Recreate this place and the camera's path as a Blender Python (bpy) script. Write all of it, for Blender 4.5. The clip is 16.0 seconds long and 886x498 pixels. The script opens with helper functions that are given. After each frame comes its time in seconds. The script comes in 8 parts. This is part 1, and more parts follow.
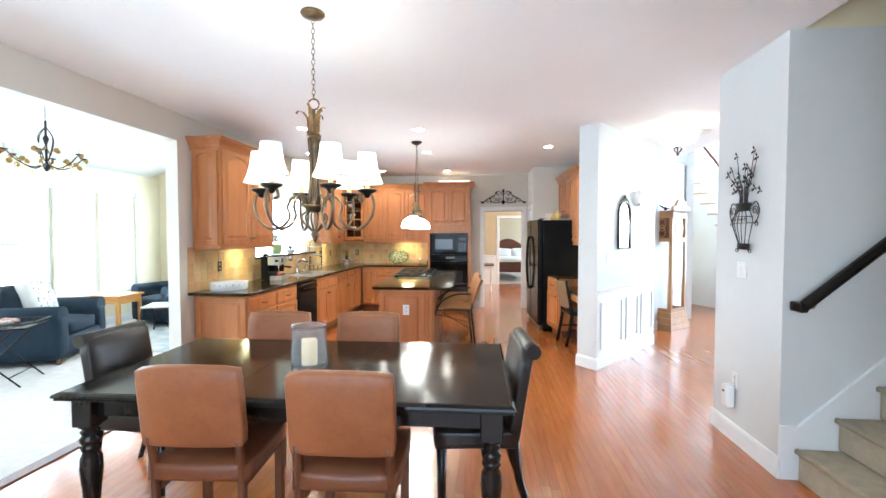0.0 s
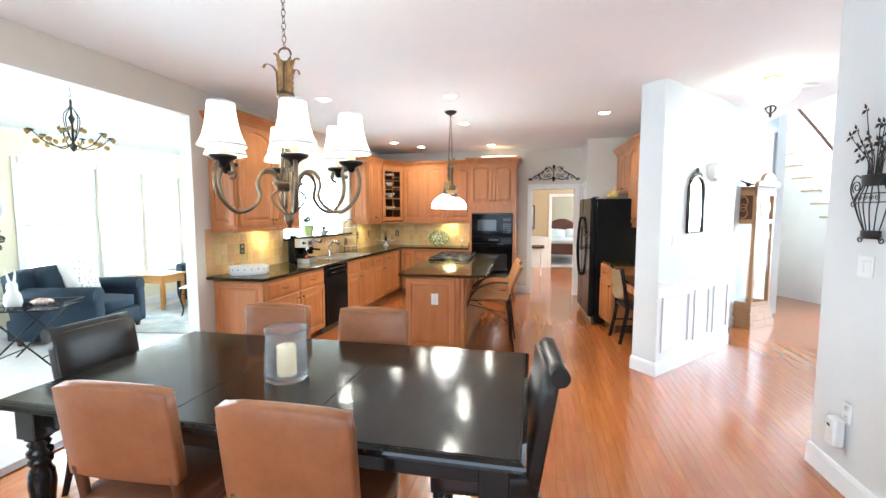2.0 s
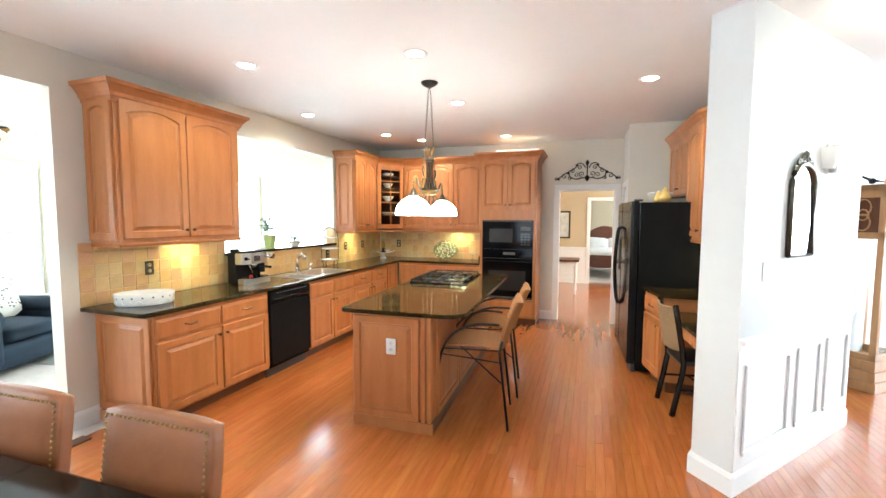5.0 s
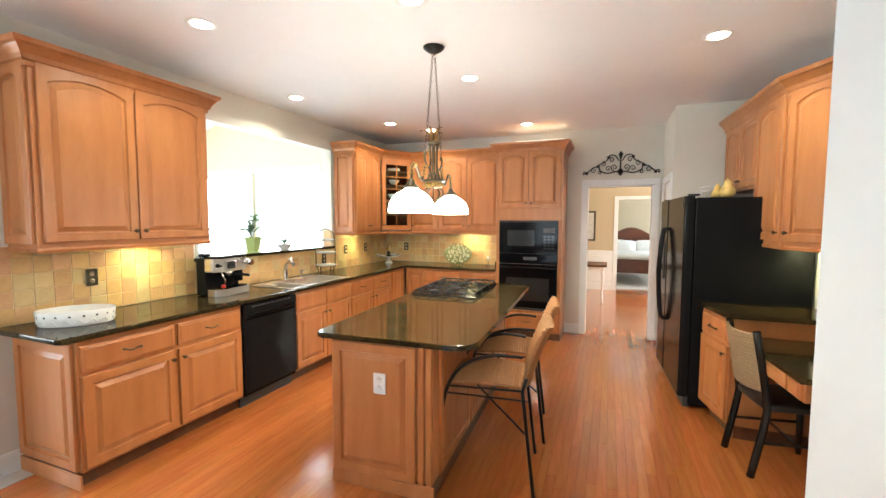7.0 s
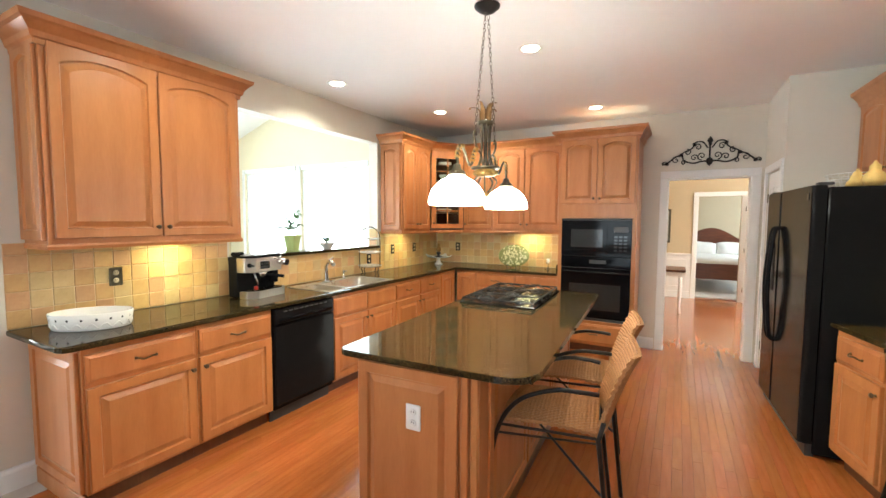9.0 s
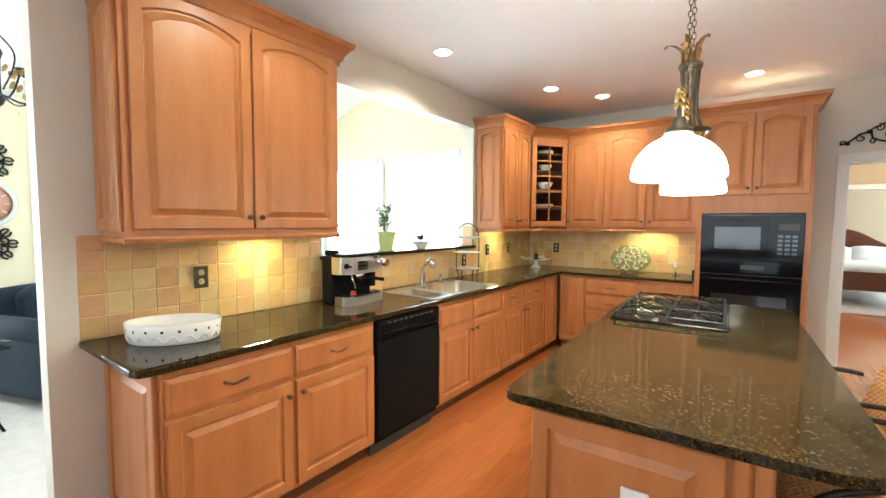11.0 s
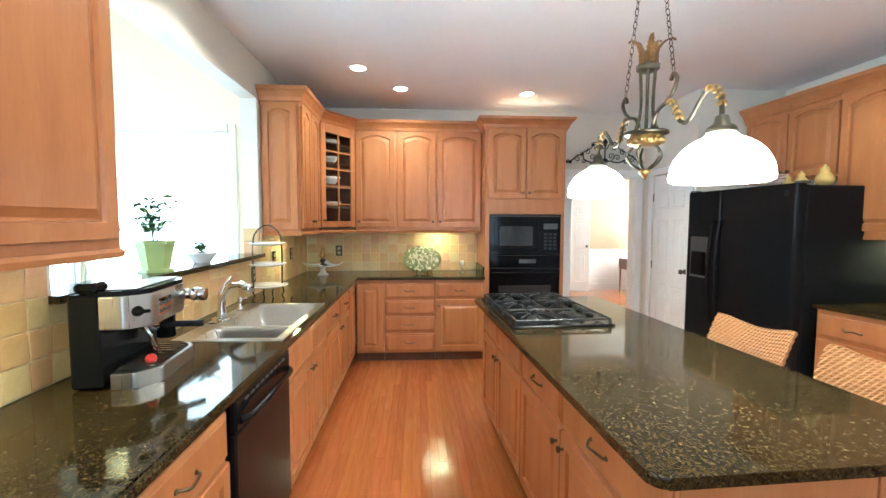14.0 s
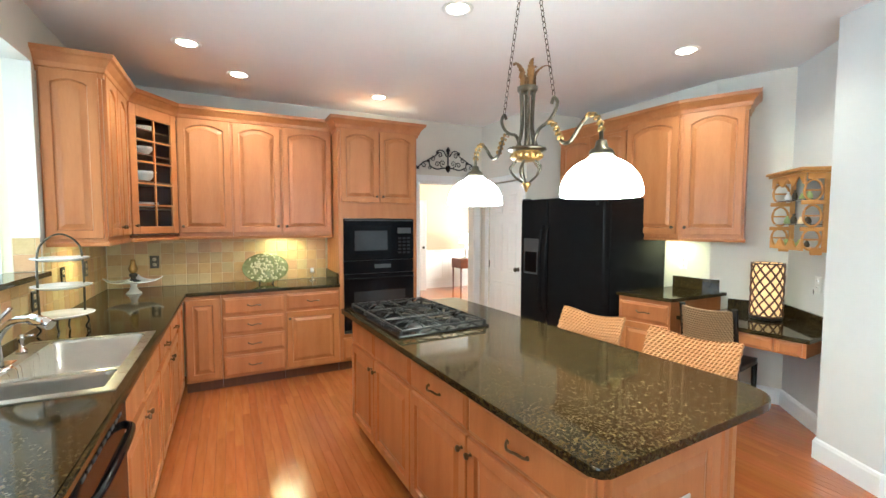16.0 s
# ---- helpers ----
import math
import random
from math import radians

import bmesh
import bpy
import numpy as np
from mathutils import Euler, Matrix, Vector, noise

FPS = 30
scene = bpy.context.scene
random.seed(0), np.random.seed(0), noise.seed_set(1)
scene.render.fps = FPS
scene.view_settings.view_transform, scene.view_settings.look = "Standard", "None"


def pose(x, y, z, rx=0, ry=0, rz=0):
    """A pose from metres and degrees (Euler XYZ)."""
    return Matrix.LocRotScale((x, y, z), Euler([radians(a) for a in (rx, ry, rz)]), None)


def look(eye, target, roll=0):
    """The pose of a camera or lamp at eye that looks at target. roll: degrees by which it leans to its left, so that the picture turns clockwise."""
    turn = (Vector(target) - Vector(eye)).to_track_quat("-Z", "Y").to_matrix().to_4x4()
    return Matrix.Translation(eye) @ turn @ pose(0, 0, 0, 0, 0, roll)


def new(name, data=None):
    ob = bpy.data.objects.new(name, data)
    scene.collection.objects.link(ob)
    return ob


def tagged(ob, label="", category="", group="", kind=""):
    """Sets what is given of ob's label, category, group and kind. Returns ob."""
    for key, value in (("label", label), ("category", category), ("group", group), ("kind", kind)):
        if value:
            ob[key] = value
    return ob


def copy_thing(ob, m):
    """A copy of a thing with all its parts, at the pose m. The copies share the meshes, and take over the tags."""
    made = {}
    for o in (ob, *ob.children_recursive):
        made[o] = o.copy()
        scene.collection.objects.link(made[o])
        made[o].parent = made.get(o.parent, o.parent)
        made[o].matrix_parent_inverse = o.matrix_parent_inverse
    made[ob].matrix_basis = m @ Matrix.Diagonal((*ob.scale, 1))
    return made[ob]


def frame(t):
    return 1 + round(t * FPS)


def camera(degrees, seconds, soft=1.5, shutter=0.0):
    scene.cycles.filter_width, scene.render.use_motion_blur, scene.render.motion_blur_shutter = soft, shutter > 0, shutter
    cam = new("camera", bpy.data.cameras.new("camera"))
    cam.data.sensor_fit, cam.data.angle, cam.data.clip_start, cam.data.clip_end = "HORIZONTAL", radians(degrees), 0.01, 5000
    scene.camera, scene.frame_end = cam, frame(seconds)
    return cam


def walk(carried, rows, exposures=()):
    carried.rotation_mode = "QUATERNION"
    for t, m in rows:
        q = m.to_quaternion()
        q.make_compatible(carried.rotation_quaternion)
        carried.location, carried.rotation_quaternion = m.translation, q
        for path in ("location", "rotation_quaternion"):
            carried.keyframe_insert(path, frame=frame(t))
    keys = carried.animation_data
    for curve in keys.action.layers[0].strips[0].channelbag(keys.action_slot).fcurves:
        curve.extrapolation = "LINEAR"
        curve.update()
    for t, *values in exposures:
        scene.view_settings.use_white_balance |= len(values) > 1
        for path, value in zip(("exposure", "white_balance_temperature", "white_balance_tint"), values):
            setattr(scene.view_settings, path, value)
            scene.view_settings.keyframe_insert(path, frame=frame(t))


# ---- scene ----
cam = camera(92.6, 16.0)
PATH = [
    (0, (0.375, 0.083, 1.535), (0.175, 2.071, 1.467), 0.0),
    (0.5, (0.428, 0.161, 1.534), (0.148, 2.138, 1.428), 0.0),
    (1, (0.467, 0.272, 1.538), (0.136, 2.239, 1.386), 0.1),
    (1.5, (0.495, 0.457, 1.553), (0.106, 2.412, 1.385), 0.1),
    (2, (0.552, 0.664, 1.559), (0.096, 2.604, 1.392), 0.0),
    (2.5, (0.648, 0.901, 1.581), (0.125, 2.824, 1.412), 0.0),
    (3, (0.716, 1.165, 1.58), (0.182, 3.084, 1.407), 0.1),
    (3.5, (0.774, 1.44, 1.592), (0.234, 3.359, 1.428), 0.0),
    (4, (0.84, 1.705, 1.609), (0.265, 3.615, 1.452), 0.1),
    (4.5, (0.829, 1.98, 1.601), (0.201, 3.873, 1.453), 0.2),
    (5.75, (0.79, 2.50, 1.588), (0.11, 4.38, 1.444), 0.2),
    (7, (0.633, 2.947, 1.571), (-0.098, 4.804, 1.435), 0.2),
    (7.5, (0.661, 3.088, 1.567), (-0.09, 4.937, 1.432), 0.2),
    (8, (0.651, 3.186, 1.558), (-0.137, 5.019, 1.423), 0.3),
    (8.5, (0.568, 3.298, 1.548), (-0.319, 5.086, 1.415), 0.3),
    (9, (0.464, 3.425, 1.541), (-0.504, 5.17, 1.405), 0.3),
    (9.5, (0.383, 3.557, 1.554), (-0.736, 5.209, 1.414), 0.3),
    (10, (0.203, 3.631, 1.525), (-1.032, 5.199, 1.392), 0.4),
    (12.5, (-1.045, 3.908, 1.446), (-1.864, 5.73, 1.34), 0.4),
    (13, (-1.218, 3.978, 1.455), (-1.783, 5.892, 1.348), 0.5),
    (13.5, (-1.398, 3.989, 1.491), (-1.629, 5.972, 1.369), 0.4),
    (14, (-1.491, 4.065, 1.489), (-1.37, 6.057, 1.361), 0.2),
    (14.5, (-1.589, 4.143, 1.493), (-1.176, 6.096, 1.365), 0.3),
    (15, (-1.686, 4.203, 1.499), (-1.017, 6.084, 1.376), 0.3),
    (15.5, (-1.727, 4.226, 1.515), (-0.899, 6.042, 1.391), 0.1),
    (16, (-1.752, 4.228, 1.522), (-0.855, 6.011, 1.401), 0.1),
]
walk(cam, [(t, look(eye, target, roll)) for t, eye, target, roll in PATH],
     [(0, 0.36, 5650, 0), (4.5, 0.46, 6050, 0), (7.5, 0.34, 6400, 0), (10, 0.28, 6400, 0), (12.5, 0.25, 5850, -4), (14, 0.32, 5400, -4), (16, 0.38, 5550, -6)])

# ---- world and light ----
world = bpy.data.worlds.new("world")
scene.world = world
world.use_nodes = True
_wn = world.node_tree.nodes
_sky = _wn.new("ShaderNodeTexSky")
_sky.sky_type, _sky.sun_disc = "NISHITA", False
_sky.sun_elevation, _sky.sun_rotation = radians(48), radians(250)
world.node_tree.links.new(_sky.outputs[0], _wn["Background"].inputs[0])
_wn["Background"].inputs[1].default_value = 0.15


def lamp(name, kind, m, energy, color=(1, 1, 1), **kw):
    data = bpy.data.lights.new(name, kind)
    data.energy, data.color = energy, color
    for key, value in kw.items():
        if key == "size":
            data.shape = "RECTANGLE"
            data.size, data.size_y = value
        elif key == "radius":
            data.shadow_soft_size = value
        elif key == "spot":
            data.spot_size, data.spot_blend = value
        elif key == "spread":
            data.spread = value
        elif key == "angle":
            data.angle = value
    ob = new(name, data)
    ob.matrix_world = m
    return ob


lamp("sun", "SUN", look((-20, -7, 23), (0, 0, 0)), 3.0, (1.0, 0.95, 0.87), angle=radians(0.6))
DAY = (0.80, 0.87, 1.0)
WARM = (1.0, 0.90, 0.74)
# area lamps standing in for daylight at the sunroom and foyer windows
lamp("daylight_west", "AREA", look((-6.26, 3.8, 1.45), (0, 3.8, 2.0)), 330, DAY, size=(7.2, 1.8))
lamp("daylight_sunroom_north", "AREA", look((-4.35, 8.06, 1.45), (-4.35, 0, 1.45)), 110, DAY, size=(2.7, 1.8))
lamp("daylight_foyer", "AREA", look((7.35, 9.2, 2.2), (0, 8.6, 1.6)), 540, DAY, size=(4.2, 3.6))
# added fill lamps at unseen openings brighten the dining side and far rooms
lamp("fill_dining", "AREA", look((-0.3, -1.85, 1.5), (-0.3, 5, 3.2)), 105, DAY, size=(3.2, 1.7))
lamp("fill_north_hall", "AREA", look((3.95, 11.4, 1.6), (0, 11.0, 1.0)), 210, (1.0, 0.95, 0.88), size=(2.2, 1.6))
lamp("fill_bedroom", "AREA", look((3.4, 15.6, 1.6), (0, 15.4, 1.0)), 110, DAY, size=(2.2, 1.6))

# ---- materials ----
def mat(name, base, rough=0.5, metal=0.0, vary=0.12, scale=6.0, stretch=(1, 1, 1), second=None, bump=0.0, bump_scale=60.0,
        rough_vary=0.0, random=0.0, emit=None, strength=0.0, transmission=0.0, ior=1.45, coat=0.0, island=0.0, spec=0.5, coat_rough=0.08):
    m = bpy.data.materials.new(name)
    m.use_nodes = True
    n, l = m.node_tree.nodes, m.node_tree.links
    p = n["Principled BSDF"]
    p.inputs["Roughness"].default_value, p.inputs["Metallic"].default_value = rough, metal
    p.inputs["Transmission Weight"].default_value, p.inputs["IOR"].default_value = transmission, ior
    p.inputs["Specular IOR Level"].default_value = spec
    p.inputs["Coat Weight"].default_value = coat
    p.inputs["Coat Roughness"].default_value = coat_rough
    co = n.new("ShaderNodeTexCoord")
    mp = n.new("ShaderNodeMapping")
    mp.inputs["Scale"].default_value = stretch
    l.new(co.outputs["Object"], mp.inputs["Vector"])
    second = second or tuple(c * (1 - 2 * vary) for c in base)
    big, fine, mix = n.new("ShaderNodeTexNoise"), n.new("ShaderNodeTexNoise"), n.new("ShaderNodeMix")
    big.inputs["Scale"].default_value, big.inputs["Detail"].default_value = scale, 4
    fine.inputs["Scale"].default_value, fine.inputs["Detail"].default_value = scale * 9, 3
    add = n.new("ShaderNodeMath")
    add.operation = "MULTIPLY_ADD"
    add.inputs[1].default_value = 0.35
    ramp = n.new("ShaderNodeMapRange")
    ramp.inputs[1].default_value, ramp.inputs[2].default_value = 0.45, 0.95
    for t in (big, fine):
        l.new(mp.outputs[0], t.inputs["Vector"])
    l.new(fine.outputs["Fac"], add.inputs[0])
    l.new(big.outputs["Fac"], add.inputs[2])
    l.new(add.outputs[0], ramp.inputs[0])
    mix.data_type = "RGBA"
    mix.inputs[6].default_value, mix.inputs[7].default_value = (*base, 1), (*second, 1)
    l.new(ramp.outputs[0], mix.inputs[0])
    color = mix.outputs[2]
    if random or island:
        hsv = n.new("ShaderNodeHueSaturation")
        mr = n.new("ShaderNodeMapRange")
        if random:
            src = n.new("ShaderNodeObjectInfo").outputs["Random"]
        else:
            src = n.new("ShaderNodeNewGeometry").outputs["Random Per Island"]
        amount = random or island
        mr.inputs[3].default_value, mr.inputs[4].default_value = 1 - amount, 1 + amount
        l.new(src, mr.inputs[0])
        l.new(mr.outputs[0], hsv.inputs["Value"])
        hue = n.new("ShaderNodeMapRange")
        hue.inputs[3].default_value, hue.inputs[4].default_value = 0.5 - amount * 0.045, 0.5 + amount * 0.045
        wob = n.new("ShaderNodeMath")
        wob.operation = "FRACT"
        sc = n.new("ShaderNodeMath")
        sc.operation = "MULTIPLY"
        sc.inputs[1].default_value = 7.31
        l.new(src, sc.inputs[0])
        l.new(sc.outputs[0], wob.inputs[0])
        l.new(wob.outputs[0], hue.inputs[0])
        l.new(hue.outputs[0], hsv.inputs["Hue"])
        l.new(color, hsv.inputs["Color"])
        color = hsv.outputs[0]
    l.new(color, p.inputs["Base Color"])
    if rough_vary:
        rr = n.new("ShaderNodeMapRange")
        rr.inputs[3].default_value, rr.inputs[4].default_value = rough * (1 - rough_vary), min(1, rough * (1 + rough_vary))
        l.new(big.outputs["Fac"], rr.inputs[0])
        l.new(rr.outputs[0], p.inputs["Roughness"])
    if bump:
        bn, bu = n.new("ShaderNodeTexNoise"), n.new("ShaderNodeBump")
        bn.inputs["Scale"].default_value, bn.inputs["Detail"].default_value = bump_scale, 3
        bu.inputs["Strength"].default_value, bu.inputs["Distance"].default_value = bump, 0.004
        l.new(mp.outputs[0], bn.inputs["Vector"])
        l.new(bn.outputs["Fac"], bu.inputs["Height"])
        l.new(bu.outputs[0], p.inputs["Normal"])
    if emit:
        p.inputs["Emission Color"].default_value, p.inputs["Emission Strength"].default_value = (*emit, 1), strength
    return m


MAPLE = mat("maple_stain", (0.47, 0.192, 0.068), 0.33, second=(0.375, 0.134, 0.043), scale=3.0, stretch=(3.5, 3.5, 0.6), bump=0.06, bump_scale=50, rough_vary=0.25, random=0.05)
OAK_FLOOR = mat("oak_floor", (0.47, 0.152, 0.042), 0.18, second=(0.36, 0.100, 0.025), scale=5, stretch=(7, 0.7, 1), bump=0.04, bump_scale=70, rough_vary=0.35, random=0.10, coat=0.6, coat_rough=0.13)
OAK_REST = mat("oak_floor_joined", (0.47, 0.152, 0.042), 0.18, second=(0.36, 0.100, 0.025), scale=5, stretch=(7, 0.7, 1), bump=0.04, bump_scale=70, rough_vary=0.35, island=0.10, coat=0.6, coat_rough=0.13)
GAP = mat("floor_joint", (0.34, 0.110, 0.032), 0.4)
PAINT = mat("greige_paint", (0.69, 0.65, 0.57), 0.6, vary=0.03, scale=1.5, bump=0.12, bump_scale=260)
# cooler copy of the greige, with the hall's daylight tint put into its colour
PAINT_HALL = mat("daylit_greige_paint", (0.66, 0.67, 0.66), 0.55, vary=0.03, scale=1.5, bump=0.12, bump_scale=260)
PAINT_TAN = mat("tan_paint", (0.52, 0.42, 0.28), 0.6, vary=0.03, scale=1.5, bump=0.12, bump_scale=260)
PAINT_CREAM = mat("cream_paint", (0.78, 0.70, 0.50), 0.6, vary=0.03, scale=1.5, bump=0.12, bump_scale=260)
CEILING = mat("ceiling_paint", (0.90, 0.89, 0.88), 0.75, vary=0.02, scale=1.2, bump=0.15, bump_scale=240)
TRIM = mat("white_trim_paint", (0.80, 0.80, 0.79), 0.35, vary=0.03, scale=3)
TILE = mat("tumbled_stone_tile", (0.62, 0.41, 0.18), 0.42, second=(0.51, 0.29, 0.115), scale=9, bump=0.25, bump_scale=45, random=0.10)
TILE_ROSE = mat("rose_stone_tile", (0.61, 0.375, 0.19), 0.42, second=(0.50, 0.275, 0.135), scale=8, bump=0.25, bump_scale=45, random=0.10)
TILE_PALE = mat("pale_stone_tile", (0.63, 0.475, 0.24), 0.42, second=(0.52, 0.36, 0.165), scale=10, bump=0.25, bump_scale=45, random=0.10)
GROUT = mat("tile_grout", (0.76, 0.64, 0.42), 0.85, vary=0.1, scale=30)
CARPET = mat("cream_carpet", (0.66, 0.61, 0.57), 0.95, vary=0.08, scale=12, bump=0.8, bump_scale=420)
STAIR_CARPET = mat("beige_stair_carpet", (0.50, 0.43, 0.31), 0.95, vary=0.12, scale=14, bump=0.9, bump_scale=380)
BLACK_PAINT = mat("black_wood_paint", (0.008, 0.007, 0.006), 0.13, vary=0.25, scale=5, second=(0.016, 0.012, 0.009), rough_vary=0.35, bump=0.05, bump_scale=40, spec=0.32)
BLACK_GLOSS = mat("black_appliance_enamel", (0.010, 0.010, 0.011), 0.12, vary=0.1, scale=8, bump=0.03, bump_scale=300, spec=0.08)
BLACK_GLASS = mat("black_oven_glass", (0.004, 0.004, 0.005), 0.07, vary=0.1, spec=0.14)
DARK_GREY = mat("dark_grey_plastic", (0.05, 0.05, 0.052), 0.4, vary=0.1)
GREY_GLASS = mat("grey_window_film", (0.024, 0.025, 0.027), 0.08, vary=0.1)
IRON = mat("wrought_iron", (0.020, 0.017, 0.015), 0.42, metal=0.35, vary=0.3, scale=20, bump=0.2, bump_scale=120)
BRONZE = mat("antique_bronze", (0.20, 0.135, 0.070), 0.36, metal=0.85, second=(0.08, 0.06, 0.045), scale=18, bump=0.15, bump_scale=90)
PEWTER = mat("brushed_pewter_bronze", (0.135, 0.118, 0.085), 0.34, metal=0.9, second=(0.055, 0.045, 0.030), scale=16, bump=0.1, bump_scale=90)
GOLD = mat("gilded_leaf", (0.46, 0.29, 0.095), 0.40, metal=0.8, second=(0.22, 0.125, 0.04), scale=25, bump=0.25, bump_scale=110)
OLD_GOLD = mat("bronzed_leaf", (0.30, 0.165, 0.060), 0.42, metal=0.75, second=(0.14, 0.075, 0.03), scale=25, bump=0.25, bump_scale=110)
CAST = mat("cast_iron_grate", (0.006, 0.006, 0.006), 0.38, vary=0.2, scale=30, bump=0.2, bump_scale=200, spec=0.35)
STEEL = mat("stainless_steel", (0.52, 0.50, 0.46), 0.30, metal=1.0, vary=0.05, scale=4, stretch=(1, 30, 1), rough_vary=0.3)
CHROME = mat("chrome", (0.75, 0.75, 0.76), 0.07, metal=1.0, vary=0.02)
WHITE_PLASTIC = mat("white_plastic", (0.78, 0.78, 0.76), 0.35, vary=0.02)
WHITE_CERAMIC = mat("white_ceramic", (0.80, 0.79, 0.76), 0.18, vary=0.04, scale=8)
TAN_LEATHER = mat("tan_leather", (0.28, 0.102, 0.038), 0.40, second=(0.20, 0.068, 0.025), scale=5, bump=0.25, bump_scale=160, rough_vary=0.2)
BROWN_LEATHER = mat("brown_leather", (0.16, 0.055, 0.022), 0.38, second=(0.11, 0.036, 0.015), scale=6, bump=0.25, bump_scale=160, rough_vary=0.2)
BLACK_LEATHER = mat("black_leather", (0.020, 0.016, 0.014), 0.30, vary=0.2, scale=6, bump=0.25, bump_scale=160, rough_vary=0.2)
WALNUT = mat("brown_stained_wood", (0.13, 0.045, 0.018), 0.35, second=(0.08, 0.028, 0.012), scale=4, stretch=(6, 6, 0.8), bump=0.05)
NAVY = mat("navy_velvet", (0.004, 0.013, 0.027), 0.8, second=(0.008, 0.024, 0.045), scale=5, bump=0.3, bump_scale=200)
CLOCK_WOOD = mat("honey_oak", (0.46, 0.26, 0.12), 0.35, second=(0.36, 0.18, 0.075), scale=4, stretch=(6, 6, 0.7), bump=0.05)
PINE = mat("golden_pine", (0.58, 0.29, 0.08), 0.35, second=(0.45, 0.20, 0.05), scale=4, stretch=(1, 1, 6), bump=0.05)
SHADE = mat("lit_fabric_shade", (0.85, 0.80, 0.70), 0.8, vary=0.03, emit=(1.0, 0.86, 0.66), strength=1.7, bump=0.2, bump_scale=300)
OPAL = mat("lit_opal_glass", (0.9, 0.88, 0.84), 0.25, vary=0.02, emit=(1.0, 0.94, 0.87), strength=26.0)
BULB = mat("lamp_glow", (0.9, 0.9, 0.9), 0.4, vary=0.02, emit=(1.0, 0.90, 0.70), strength=24)
BOWL_GLOW = mat("lit_alabaster", (0.9, 0.87, 0.80), 0.3, vary=0.03, emit=(1.0, 0.88, 0.68), strength=4.5)
BULB_SOFT = mat("under_cabinet_glow", (0.9, 0.9, 0.9), 0.4, vary=0.02, emit=(1.0, 0.88, 0.50), strength=10)
# cream wax with a faint glow put into the material, no flame modelled
CANDLE = mat("glowing_cream_wax", (0.82, 0.70, 0.48), 0.5, vary=0.05, emit=(1.0, 0.75, 0.40), strength=0.25)
GREEN_POT = mat("celadon_glaze", (0.40, 0.50, 0.20), 0.3, vary=0.08, scale=9)
LEAF = mat("green_leaf", (0.10, 0.22, 0.05), 0.5, vary=0.25, scale=12)
SOIL = mat("potting_soil", (0.03, 0.02, 0.014), 0.95, vary=0.3, scale=60)
LINEN = mat("white_linen", (0.78, 0.76, 0.72), 0.9, vary=0.05, scale=9, bump=0.3, bump_scale=140)
MAHOGANY = mat("mahogany", (0.14, 0.040, 0.018), 0.3, second=(0.08, 0.022, 0.010), scale=4, stretch=(1, 6, 6))
RED = mat("red_plastic", (0.55, 0.03, 0.02), 0.3)
YELLOW_GOURD = mat("yellow_gourd", (0.62, 0.42, 0.13), 0.5, second=(0.40, 0.30, 0.10), scale=14)


def glass_mat(name, color=(0.95, 0.97, 0.97), rough=0.02, bump=0.0, ior=1.45):
    return mat(name, color, rough, vary=0.01, transmission=1.0, bump=bump, bump_scale=55, ior=ior)


GLASS = glass_mat("clear_glass", ior=1.1)
SEEDED = mat("seeded_glass", (0.92, 0.94, 0.95), 0.18, vary=0.02, transmission=0.93, ior=1.20, bump=0.5, bump_scale=90)
MIRROR = mat("mirror_silver", (0.85, 0.86, 0.87), 0.02, metal=1.0, vary=0.01)


